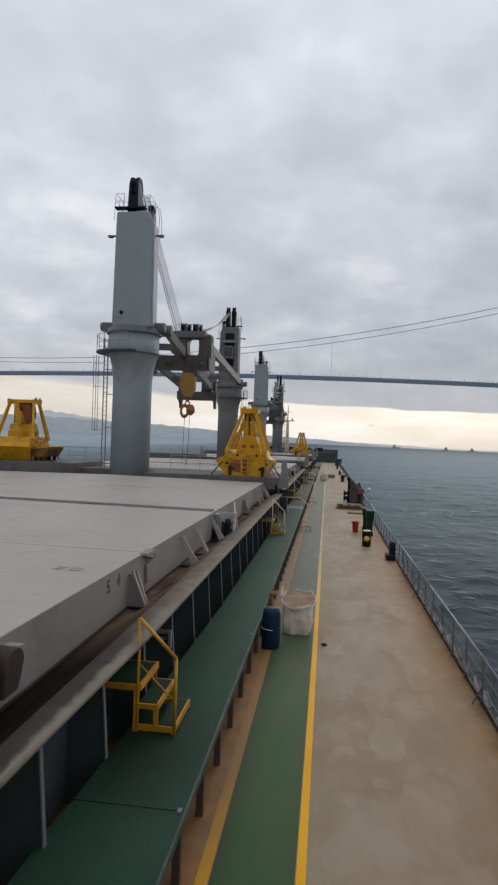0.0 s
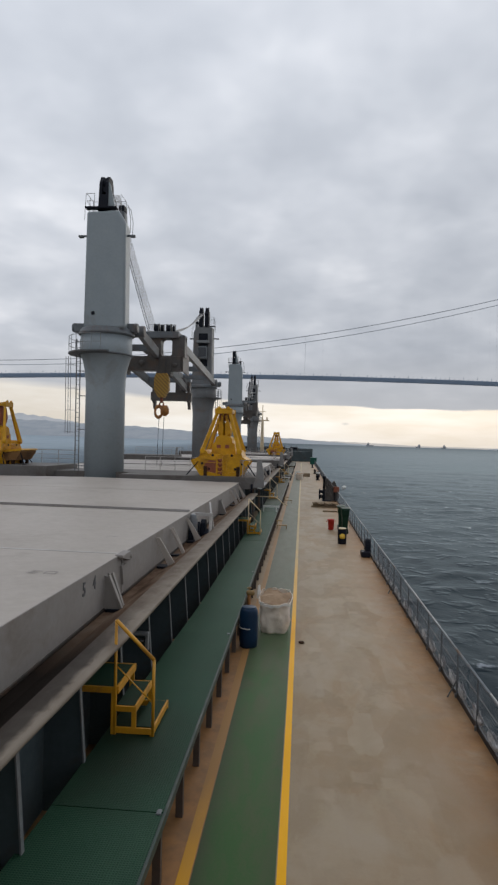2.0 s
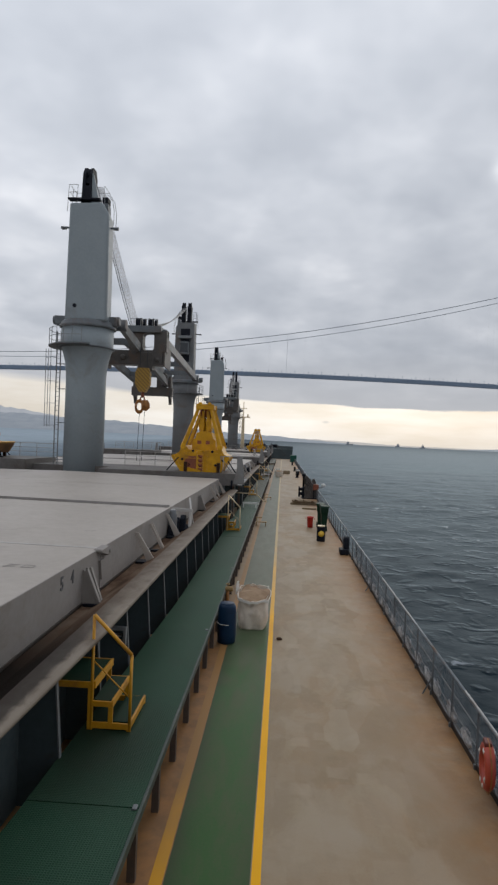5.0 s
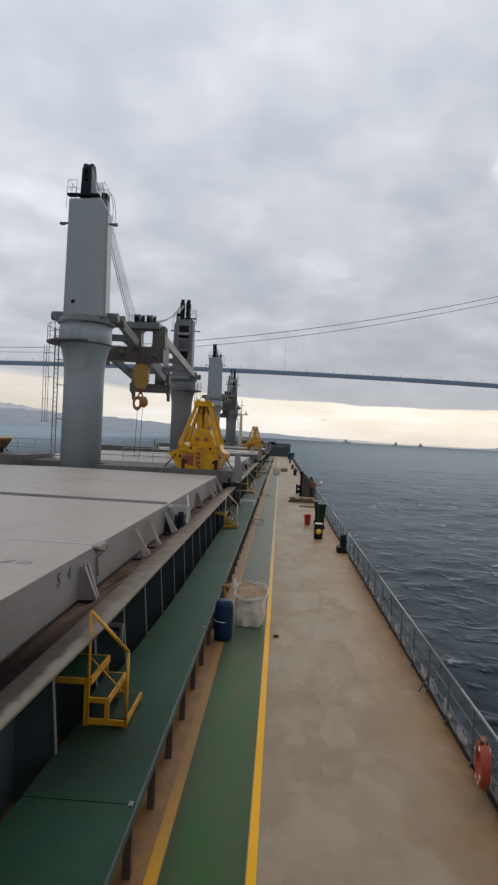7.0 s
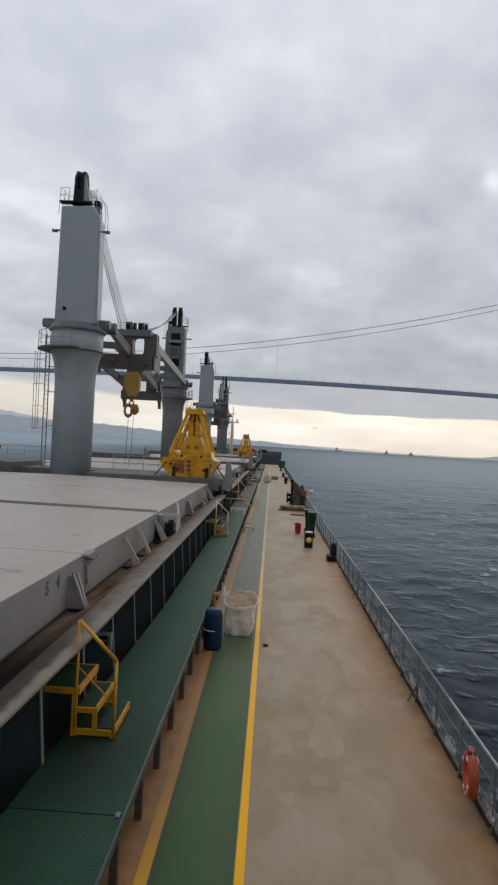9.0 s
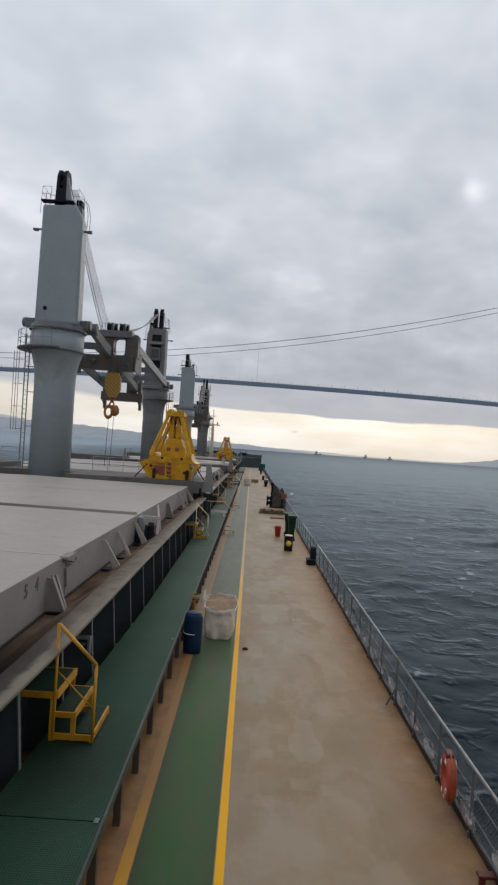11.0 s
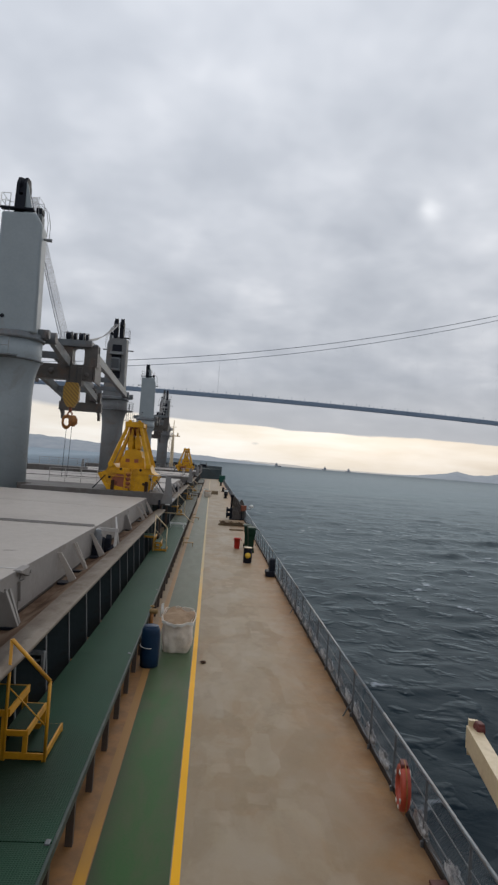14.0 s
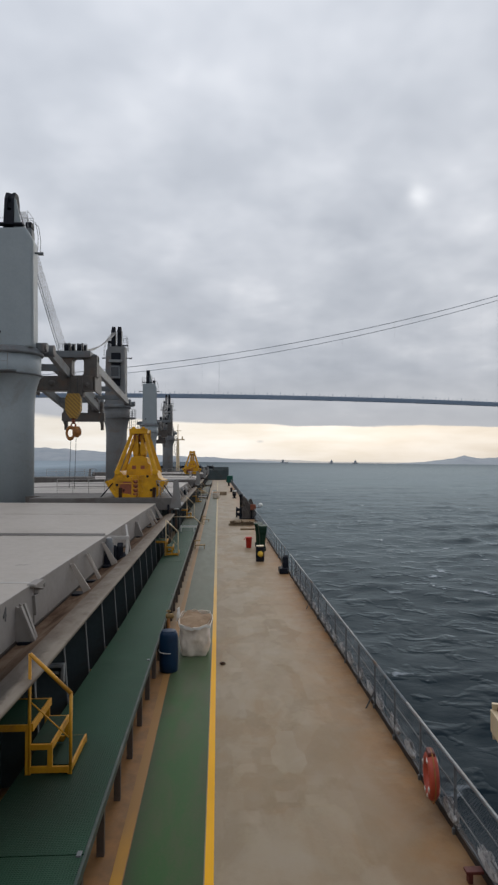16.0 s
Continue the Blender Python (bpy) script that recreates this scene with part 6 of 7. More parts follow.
        tube(bm, [a + (b - a) * f - Vector((0, 0, sag * f * (1 - f))) for f in [i / 8 for i in range(9)]], (0.05 if turn else 0.026) if dark else 0.016, 5)
        part("wire", bm, M_STANCHION if turn else M_WIRE if dark else M_SEAM, root)
    return root


CRANES = (((-13.62, 42.2, 0), 0, (-1.5, 28.5, 11.3)), ((-13.45, 82.6, 0), 180, (-1.65, 30.6, 13.1)), ((-13.45, 122.6, 0), 0, (-1.5, 28.5, 11.3)), ((-13.3, 164.5, 0), 180, (-1.65, 30.0, 13.1)))
# the two cranes that face aft take the darker grey
for c_place, c_turn, c_head in CRANES:
    build_crane(c_place, c_turn, c_head, M_CRANE_AFT if c_turn else M_CRANE)


def build_hook(place):
    root = thing("hook_block", place, "yellow and black striped hook block with a rusty double hook", "hook block")
    mt, n, l, b = material("hazard_stripes")
    tc = n.new("ShaderNodeTexCoord")
    sep = n.new("ShaderNodeSeparateXYZ")
    l.new(tc.outputs["Object"], sep.inputs[0])
    k = math_node(n, l, "ADD", sep.outputs[0], sep.outputs[2])
    w = math_node(n, l, "PINGPONG", math_node(n, l, "MULTIPLY", k, 3.2), 0.5)
    f = noise_node(n, l, tc.outputs["Object"], 6.0, 5.0, 0.6)
    c = mix_node(n, l, math_node(n, l, "GREATER_THAN", w, 0.27), (0.42, 0.235, 0.025), (0.26, 0.15, 0.022))
    c = mix_node(n, l, math_node(n, l, "MULTIPLY", f, 0.4), c, (0.12, 0.08, 0.05))
    l.new(c, b.inputs["Base Color"])
    b.inputs["Roughness"].default_value = 0.6
    bm = B()
    prism(bm, ((-0.45, 2.1), (0.45, 2.1), (0.62, 1.7), (0.62, 0.75), (0.25, 0.1), (-0.25, 0.1), (-0.62, 0.75), (-0.62, 1.7)), "y", -0.3, 0.3)
    part("block", bm, mt, root)
    bm = B()
    lathe(bm, [(0.14, -0.35), (0.14, 0.12)], 12)
    torus(bm, (0, 0, -0.45), 0.17, 0.06, "y", 18, 8)
    part("swivel", bm, M_GRAB_RED, root)
    bm = B()
    torus(bm, (-0.24, 0, -1.1), 0.30, 0.10, "y", 20, 8, 1.55)
    part("hook", bm, M_RUST_ORANGE, root, "rusty orange hook")
    bm = B()
    lathe(bm, [(0.12, 0.0), (0.36, 0.25), (0.36, 0.6), (0.2, 0.9)], 16, (0.28, 0, -1.45))
    part("shackle", bm, M_RUST_ORANGE, root)
    bm = B()
    for x in (-0.2, 0.22):
        tube(bm, [(x, 0, -1.5), (x - 0.1, 0, -5.6)], 0.02, 5)
    part("lashing_wire", bm, M_WIRE, root)
    bm = B()
    for x in (-0.3, 0.3):
        tube(bm, [(x, 0, 2.1), (x, 0, 3.6)], 0.03, 5)
    part("hoist_wire", bm, M_WIRE, root)


build_hook((-11.78, 51.2, 8.75))

# ---- grabs ----


def build_grab():
    """A four-arm clamshell grab standing closed on its lips."""
    root = thing("cargo_grab", (0, 0, 0), "yellow painted clamshell cargo grab with rust marks", "grab", "cargo grabs")
    for s, lip in ((-1, 1.0), (1, 0.87)):
        bm = B()
        prism(bm, ((0.03 * s, 0.0), (1.36 * s * lip, 0.03), (1.62 * s * lip, 0.42), (1.98 * s * lip, 0.97), (1.52 * s * lip, 1.22), (1.36 * s * lip, 1.62), (1.12 * s, 1.66), (0.90 * s, 1.42), (0.03 * s, 1.36)), "y", -1.3, 1.3)
        shell = part("shell", bm, M_YELLOW, root)
        for y in (-1.45, 1.45):
            bm = B()
            prism(bm, ((0.08 * s, -0.0), (0.22 * s, -0.0), (1.38 * s * lip, 0.0), (1.66 * s * lip, 0.40), (2.02 * s * lip, 0.95), (1.86 * s * lip, 1.08), (1.40 * s * lip, 0.36), (0.22 * s, 0.14), (0.08 * s, 0.14)), "y", y * 0.94 - 0.05, y * 0.94 + 0.05)
            part("shell_rib", bm, M_YELLOW, shell)
            bm = B()
            beam(bm, (1.32 * s * lip, y * 0.92, 1.52), (0.40 * s, y * 0.62, 4.12), 0.20, 0.26, 0.15, 0.18)
            arm = part("arm", bm, M_YELLOW, root)
            bm = B()
            lathe(bm, [(0.14, -0.12), (0.17, -0.12), (0.17, 0.12), (0.14, 0.12)], 12, (1.26 * s * lip, y * 0.92, 1.58), "y")
            part("arm_pin", bm, M_YELLOW, arm)
        bm = B()
        box(bm, 0.95 * s, 1.15 * s, -1.57, -1.37, 0.0, 0.62, 0.03)
        part("foot", bm, M_GUTTER, root, "rusty dark foot")
        bm = B()
        tube(bm, [(1.55 * s, -1.3, 0.9), (2.2 * s, -1.8, 0.05)], 0.035, 6)
        part("lashing_chain", bm, M_BLACK, root)
    bm = B()
    for y in (-0.95, 0.95):
        box(bm, -0.58, 0.58, y - 0.09, y + 0.09, 4.02, 4.36, 0.03)
    for x in (-0.46, 0.46):
        box(bm, x - 0.07, x + 0.07, -0.95, 0.95, 4.08, 4.32, 0.02)
    box(bm, -0.20, 0.20, -0.95, 0.95, 4.10, 4.30, 0.02)
    for x in (-0.30, 0.30):
        lathe(bm, [(0.03, -0.04), (0.13, -0.04), (0.13, 0.04), (0.03, 0.04)], 12, (x, -1.0, 4.36), "y")
    part("crosshead", bm, M_YELLOW, root)
    bm = B()
    for x in (-0.3, 0.0, 0.3):
        lathe(bm, [(0.05, -0.06), (0.42, -0.06), (0.36, 0), (0.42, 0.06), (0.05, 0.06)], 18, (x, 0.0, 3.9), "x")
    part("upper_sheave", bm, M_GRAB_RED, root, "rusty sheaves")
    bm = B()
    prism(bm, ((-0.80, 1.3), (0.80, 1.3), (0.74, 2.05), (0.58, 2.16), (0.50, 2.50), (0.22, 2.62), (-0.22, 2.62), (-0.50, 2.50), (-0.58, 2.16), (-0.74, 2.05)), "y", -0.80, 0.80)
    part("lower_block", bm, M_YELLOW, root)
    bm = B()
    for x in (-0.2, 0.2):
        lathe(bm, [(0.05, -0.17), (0.52, -0.17), (0.46, 0), (0.52, 0.17), (0.05, 0.17)], 18, (x, 0.0, 2.98), "x")
    part("lower_sheave", bm, M_YELLOW, root)
    for s in (-1, 1):
        bm = B()
        prism(bm, ((0.10 * s, 2.6), (0.40 * s, 2.7), (0.44 * s, 3.0), (0.30 * s, 3.40), (0.20 * s, 3.95), (0.07 * s, 3.95)), "y", -0.55, 0.45)
        part("rope_guard", bm, M_YELLOW, root)
        for hx, hz in ((1.30, 0.78), (0.62, 1.32), (0.85, 0.45)):
            bm = B()
            lathe(bm, [(0.0, -0.02), (0.085, -0.02), (0.085, 0.02), (0.0, 0.02)], 12, (hx * s, -1.305, hz), "y")
            part("drain_hole", bm, M_BLACK, root)
    bm = B()
    prism(bm, ((0.20, 0.10), (0.30, 0.10), (0.30, 1.25), (0.20, 1.25)), "y", -1.34, -1.30)
    part("centre_rib", bm, M_YELLOW, root)
    bm = B()
    prism(bm, ((-1.32, 1.06), (1.32, 1.06), (1.20, 1.22), (-1.20, 1.22)), "y", -1.36, -1.30)
    part("top_rib", bm, M_YELLOW, root)
    bm = B()
    for x in (-0.28, -0.1, 0.1, 0.28):
        tube(bm, [(x, -0.2, 3.0), (x * 0.9, -0.2, 3.95)], 0.025, 5)
    part("rope", bm, M_WIRE, root)
    bm = B()
    prism(bm, ((-1.22, 0.10), (-0.36, 0.06), (-0.36, 0.98), (-0.86, 1.0), (-1.12, 0.72)), "y", -1.325, -1.302)
    part("rust_plate", bm, M_GRAB_RED, root, "rust-red side plate")
    bm = B()
    for x in (-0.34, 0.06):
        tube(bm, [(x, -1.52, 0.05), (x, -1.52, 1.25), (x, -1.29, 1.30)], 0.03, 6)
    for z in (0.28, 0.56, 0.84, 1.12):
        tube(bm, [(-0.34, -1.52, z), (0.06, -1.52, z)], 0.025, 6)
    tube(bm, [(-1.15, -1.40, 0.86), (-0.34, -1.52, 0.86)], 0.022, 6)
    part("ladder", bm, M_YELLOW_STEP, root, "worn yellow ladder")
    # scalloped hinge line between the two shells
    bm = B()
    for z in (0.18, 0.46, 0.74, 1.02):
        lathe(bm, [(0.0, -0.03), (0.15, -0.03), (0.15, 0.03), (0.0, 0.03)], 12, (-0.12, -1.33, z), "y")
    part("hinge_line", bm, M_GRAB_RED, root, "rust-red scalloped joint between the shells")
    for x in (-0.3, 0.25):
        bm = B()
        box(bm, x - 0.13, x + 0.13, -0.84, -0.795, 1.78, 2.0)
        part("inspection_hole", bm, M_GRAB_RED, root)
    return root


grab = build_grab()
grab.matrix_world = pose(-5.1, 40.95, CROSS_Z, 0, 0, 0)
open_grab = copy_thing(grab, pose(-21.85, 42.7, CROSS_Z + PORT_RISE, 0, 0, 90))
tagged(open_grab, "yellow clamshell cargo grab with one jaw standing open")
bm = B()
prism(bm, ((-1.25, 0.78), (-2.45, 0.98), (-2.52, 0.88), (-2.15, 0.30), (-1.25, 0.22)), "x", -1.25, 1.25)
open_jaw = part("open_jaw", bm, M_JAW, open_grab, "rusty brown inside of the open jaw")
bm = B()
prism(bm, ((-1.0, 0.96), (-2.52, 1.10), (-2.60, 1.02), (-2.52, 0.96), (-1.0, 0.80)), "x", -1.32, 1.32)
part("jaw_lip", bm, M_YELLOW, open_jaw)
for side_x in (-1.0, 1.0):
    bm = B()
    beam(bm, (0.75 * side_x, 0.25, 4.05), (1.34 * side_x, -0.50, 1.25), 0.24, 0.28)
    part("inner_arm", bm, M_YELLOW, open_grab)
bm = B()
prism(bm, ((-0.02, 4.0), (-0.62, 4.0), (-0.74, 3.3), (-0.60, 2.75), (-0.42, 2.55), (-0.22, 2.8), (-0.08, 3.4)), "x", -0.45, 0.45)
bmesh.ops.bevel(bm, geom=bm.edges[:], offset=0.05, segments=2, affect="EDGES")
part("closing_gear", bm, M_GRAB_RED, open_grab, "rusty brown closing gear")
bm = B()
tube(bm, [(-1.2, -2.45, 0.92), (-1.3, -2.78, 0.03)], 0.04, 6)
tube(bm, [(-1.42, -2.72, 0.03), (-1.2, -2.84, 0.03)], 0.04, 6)
part("jaw_prop", bm, M_BLACK, open_jaw, "black steel prop")
for fx in (-1.1, 1.1):
    bm = B()
    box(bm, fx - 0.1, fx + 0.1, -2.0, -1.8, 0.0, 0.40, 0.02)
    part("foot", bm, M_GUTTER, open_grab)
copy_thing(grab, pose(-5.05, 121.6, CROSS_Z, 0, 0, 4))

# ---- loose things on the side deck ----


def build_drum(place, mat, label, r=0.27, h=0.92, lid=None):
    root = thing("drum", place, label, "drum", "deck drums")
    bm = B()
    prof = [(r * 0.93, 0.0), (r, 0.03)]
    for f in (0.33, 0.66):
        prof += [(r, h * f - 0.03), (r * 1.05, h * f), (r, h * f + 0.03)]
    prof += [(r, h - 0.10), (r * 0.92, h - 0.02), (r * 0.92, h)]
    lathe(bm, prof, 32)
    part("body", bm, mat, root)
    bm = B()
    lathe(bm, [(r * 0.88, 0.0), (r * 0.96, 0.0), (r * 0.96, 0.035), (r * 0.9, 0.05)], 32, (0, 0, h - 0.015))
    part("lid", bm, lid or mat, root)
    return root


blue_drum = thing("plastic_drum", (-1.26, 15.85, 0.005), "dark blue plastic drum standing by the walkway", "drum")
bm = B()
lathe(bm, [(0.20, 0.0), (0.228, 0.03), (0.236, 0.20), (0.240, 0.50), (0.236, 0.80), (0.222, 0.92), (0.190, 0.985), (0.14, 1.0)], 36)
part("body", bm, M_BLUE, blue_drum)
bm = B()
lathe(bm, [(0.0, 0.012), (0.17, 0.012), (0.185, 0.0), (0.185, -0.02), (0.0, -0.02)], 32, (0.0, 0.0, 1.0))
part("lid", bm, M_BLUE, blue_drum)
bm = B()
tube(bm, [(0.248 * math.cos(radians(a)), 0.248 * math.sin(radians(a)), 0.52 + 0.02 * math.sin(radians(a))) for a in range(165, 291, 15)], 0.009, 5)
part("lashing", bm, M_BAG_RIM, blue_drum, "pale lashing cord")


def build_bag(place):
    """A big woven bulk bag, open at the top and full of sweepings."""
    root = thing("bulk_bag", place, "off-white woven bulk bag full of brown cargo sweepings", "bulk bag", "bulk bags")
    bm = B()
    n, rows = 64, 20
    rings = []
    for j in range(rows + 1):
        f = j / rows
        ring = []
        for i in range(n):
            a = 2 * math.pi * i / n
            c, s = math.cos(a), math.sin(a)
            k = 1 / max(abs(c), abs(s)) * 0.45 + 0.55
            r = 0.475 * (0.80 + 0.16 * math.sin(math.pi * min(1, f * 0.9 + 0.1))) * k * (1.0 + 0.16 * f * f + 0.05 * f * c)
            r *= 1 + 0.10 * noise.noise((c * 1.9, s * 1.9, f * 2.4)) + 0.05 * noise.noise((c * 5 + f * 3, s * 5, f * 6)) + 0.018 * noise.noise((c * 14, s * 14, f * 5))
            z = (0.93 + 0.13 * s) * f + (0.07 * noise.noise((c * 2, s * 2, 4)) if f > 0.8 else 0)
            ring.append(bm.verts.new((r * c, r * s, max(0.0, z))))
        rings.append(ring)
    for a, b in zip(rings, rings[1:]):
        for i in range(n):
            bm.faces.new((a[i], a[(i + 1) % n], b[(i + 1) % n], b[i])).smooth = True
    bm.faces.new(rings[0][::-1])
    part("sack", bm, M_BAG, root)
    bm = B()
    inner = []
    for rr in (0.0, 0.18, 0.35, 0.49):
        inner.append([bm.verts.new((rr * 1.06 * math.cos(2 * math.pi * i / n), rr * 1.06 * math.sin(2 * math.pi * i / n), 0.90 + 0.21 * rr * math.sin(2 * math.pi * i / n) + 0.08 * (1 - rr / 0.49) + 0.25 * rr * noise.noise((3 * rr * math.cos(2 * math.pi * i / n), 3 * rr * math.sin(2 * math.pi * i / n), 2)))) for i in range(n)])
    for a, b in zip(inner, inner[1:]):
        for i in range(n):
            bm.faces.new((a[i], a[(i + 1) % n], b[(i + 1) % n], b[i])).smooth = True
    bmesh.ops.remove_doubles(bm, verts=bm.verts, dist=0.001)
    part("filling", bm, M_CARGO, root, "brown sweepings")
    bm = B()
    pts = []
    for i in range(n + 1):
        a = 2 * math.pi * i / n
        c, s = math.cos(a), math.sin(a)
        k = 1 / max(abs(c), abs(s)) * 0.45 + 0.55
        pts.append(((0.505 + 0.03 * c) * k * c, (0.505 + 0.03 * c) * k * s, 0.925 + 0.13 * s + 0.07 * noise.noise((c * 2, s * 2, 4)) + 0.04 * noise.noise((c * 5, s * 5, 1))))
    tube(bm, pts, 0.015, 7)
    rim = part("rim", bm, M_BAG, root)
    bm = B()
    fold = pts[34:58]
    for p, q in zip(fold, fold[1:]):
        w0, w1 = [0.05 + 0.035 * noise.noise((u[0] * 9, u[1] * 9, 3)) for u in (p, q)]
        out = [Vector((u[0], u[1], 0)).normalized() * 0.024 for u in (p, q)]
        bm.faces.new([bm.verts.new(Vector(u) + o + Vector((0, 0, z))) for u, o, z in ((p, out[0], 0.012), (q, out[1], 0.012), (q, out[1], -w1), (p, out[0], -w0))])
    bmesh.ops.remove_doubles(bm, verts=bm.verts, dist=0.0005)
    bmesh.ops.solidify(bm, geom=bm.faces[:], thickness=0.01)
    part("folded_edge", bm, M_BAG_RIM, rim, "white folded cloth edge")
    for a, up in ((35, 0.10), (160, 0.22)):
        bm = B()
        c, s = math.cos(radians(a)), math.sin(radians(a))
        prism(bm, ((-0.09, -0.12), (0.09, -0.12), (0.05, up), (-0.03, up + 0.03)), "y", -0.012, 0.012)
        bmesh.ops.transform(bm, verts=bm.verts, matrix=pose(0.54 * c, 0.54 * s, 0.95, 0, 0, a + 70))
        part("lifting_loop", bm, M_BAG_RIM, root)
    return root


big_bag = build_bag((-0.66, 17.35, 0.005))
big_bag.scale = (0.90, 0.92, 1.0)

pebble = B()
bmesh.ops.create_icosphere(pebble, subdivisions=2, radius=0.07)
for pv in pebble.verts:
    pv.co = Vector((pv.co.x * 1.2, pv.co.y, pv.co.z * 0.4 + 0.028)) * (1 + 0.2 * noise.noise(pv.co * 20))
single("cargo_lump", pebble, M_GUTTER, "small dark brown lump of dirt lying on the deck", "debris", m=pose(0.10, 16.3, 0))

valve = thing("deck_valve", (-1.46, 18.3, 0), "rusty orange painted fire hydrant valve beside the walkway", "valve")
bm = B()
tube(bm, [(0, 0, 0), (0, 0, 0.75)], 0.05, 10)
part("standpipe", bm, M_RUST_ORANGE, valve)
bm = B()
lathe(bm, [(0.05, -0.12), (0.075, -0.09), (0.075, 0.09), (0.05, 0.12)], 14, (0.04, 0, 0.78), "x")
body = part("valve_body", bm, M_STEP_WOOD, valve)
bm = B()
torus(bm, (0, 0, 0.92), 0.06, 0.012, "z", 18, 6)
tube(bm, [(0, 0, 0.8), (0, 0, 0.95)], 0.02, 6)
part("handwheel", bm, M_STEP_WOOD, body)


def build_lifebuoy(place):
    root = thing("lifebuoy", place, "orange lifebuoy with pale bands hung on the railing", "lifebuoy", turn=-9)
    bm = B()
    torus(bm, (0, 0, 0), 0.262, 0.078, "x", 40, 14)
    part("ring", bm, M_ORANGE, root)
    bm = B()
    box(bm, -0.06, 0.05, -0.10, 0.12, 0.27, 0.37, 0.03)
    part("top_pad", bm, M_DARK_RED, root, "dark brown pad")
    for a in (20, 110, 200, 245, 290):
        bm = B()
        c, s = math.cos(radians(a)), math.sin(radians(a))
        torus(bm, (0, 0.0, 0), 0.080, 0.010, "z", 16, 6)
        m = Matrix.Translation((0, 0.265 * c, 0.265 * s)) @ Matrix.Rotation(radians(a), 4, "X") @ Matrix.Rotation(radians(90), 4, "X")
        bmesh.ops.scale(bm, verts=bm.verts, vec=(1, 1, 3.0))
        bmesh.ops.transform(bm, verts=bm.verts, matrix=m)
        part("band", bm, M_BAG_RIM, root, "pale reflective band")
    bm = B()
    tube(bm, [(0.0, 0.37 * math.cos(radians(a)), 0.37 * math.sin(radians(a))) for a in range(0, 361, 20)], 0.01, 5)
    part("grab_line", bm, M_RUST_ORANGE, root)


build_lifebuoy((RAIL_X - 0.14, 9.35, 0.52))

# garbage drums and bins further forward
bin_drum = build_drum((2.20, 33.1, 0), M_BLACK, "black steel garbage drum with a pale lid and a yellow disc", 0.225, 0.80, M_CREAM)
bm = B()
lathe(bm, [(0.0, 0.0), (0.15, 0.0), (0.15, 0.012), (0.0, 0.012)], 24, (0.0, -0.245, 0.42), "y")
part("disc", bm, M_YDOT, bin_drum, "yellow disc mark")


def build_red_bin(place):
    root = thing("waste_bin", place, "bright red plastic waste bin on the deck", "bin")
    bm = B()
    lathe(bm, [(0.17, 0.0), (0.19, 0.02), (0.235, 0.62), (0.27, 0.63), (0.27, 0.68), (0.22, 0.68), (0.18, 0.06)], 28)
    part("tub", bm, M_RED, root)
    bm = B()
    tube(bm, [(-0.29, 0, 0.60), (-0.33, 0, 0.50)], 0.02, 6)
    tube(bm, [(0.29, 0, 0.60), (0.33, 0, 0.50)], 0.02, 6)
    part("handle", bm, M_RED, root)
    root.scale = (0.85, 0.85, 0.95)


build_red_bin((1.86, 38.4, 0))


def build_wheelie(place, turn, h):
    root = thing("wheelie_bin", place, "dark green wheeled garbage bin with a closed lid", "bin", "green bins", turn)
    bm = B()
    rings = []
    for z, w, d in ((0.12, 0.14, 0.20), (0.62 * h, 0.17, 0.28), (0.72 * h, 0.21, 0.33), (0.90 * h, 0.22, 0.34)):
        rings.append([bm.verts.new((x * w, y * d, z)) for x, y in ((-1, -1), (1, -1), (1, 1), (-1, 1))])
    for a, b in zip(rings, rings[1:]):
        for i in range(4):
            bm.faces.new((a[i], a[(i + 1) % 4], b[(i + 1) % 4], b[i]))
    bm.faces.new(rings[0][::-1])
    bm.faces.new(rings[-1])
    bmesh.ops.bevel(bm, geom=bm.edges[:], offset=0.02, segments=2, affect="EDGES")
    part("tub", bm, M_GREEN_BIN, root)
    bm = B()
    prism(bm, ((-0.42, 0.90 * h), (0.44, 0.90 * h), (0.44, 0.95 * h), (0.1, 1.0 * h), (-0.38, 0.96 * h)), "x", -0.25, 0.25)
    part("lid", bm, M_GREEN_BIN, root)
    for x in (-0.20, 0.20):
        bm = B()
        lathe(bm, [(0.03, -0.03), (0.12, -0.03), (0.12, 0.03), (0.03, 0.03)], 18, (x, 0.26, 0.12), "x")
        part("wheel", bm, M_BLACK, root)
    bm = B()
    box(bm, -0.20, 0.20, -0.25, -0.18, 0.0, 0.14, 0.02)
    part("foot", bm, M_GREEN_BIN, root)


build_wheelie((2.60, 37.1, 0), 4, 1.55)
build_wheelie((2.50, 38.9, 0), -6, 1.5)

# black fender net at the rail
fender = thing("rubber_fender", (RAIL_X - 0.20, 29.6, 0), "black rubber fender block lashed at the railing", "fender")
bm = B()
box(bm, -0.26, 0.14, -0.42, 0.32, 0.0, 0.26, 0.05)
part("base", bm, M_BLACK, fender)
bm = B()
prism(bm, ((-0.24, 0.24), (0.28, 0.24), (0.22, 0.66), (0.06, 0.84), (-0.14, 0.76), (-0.22, 0.52)), "x", -0.08, 0.16)
bmesh.ops.bevel(bm, geom=bm.edges[:], offset=0.03, segments=2, affect="EDGES")
part("block", bm, M_BLACK, fender)

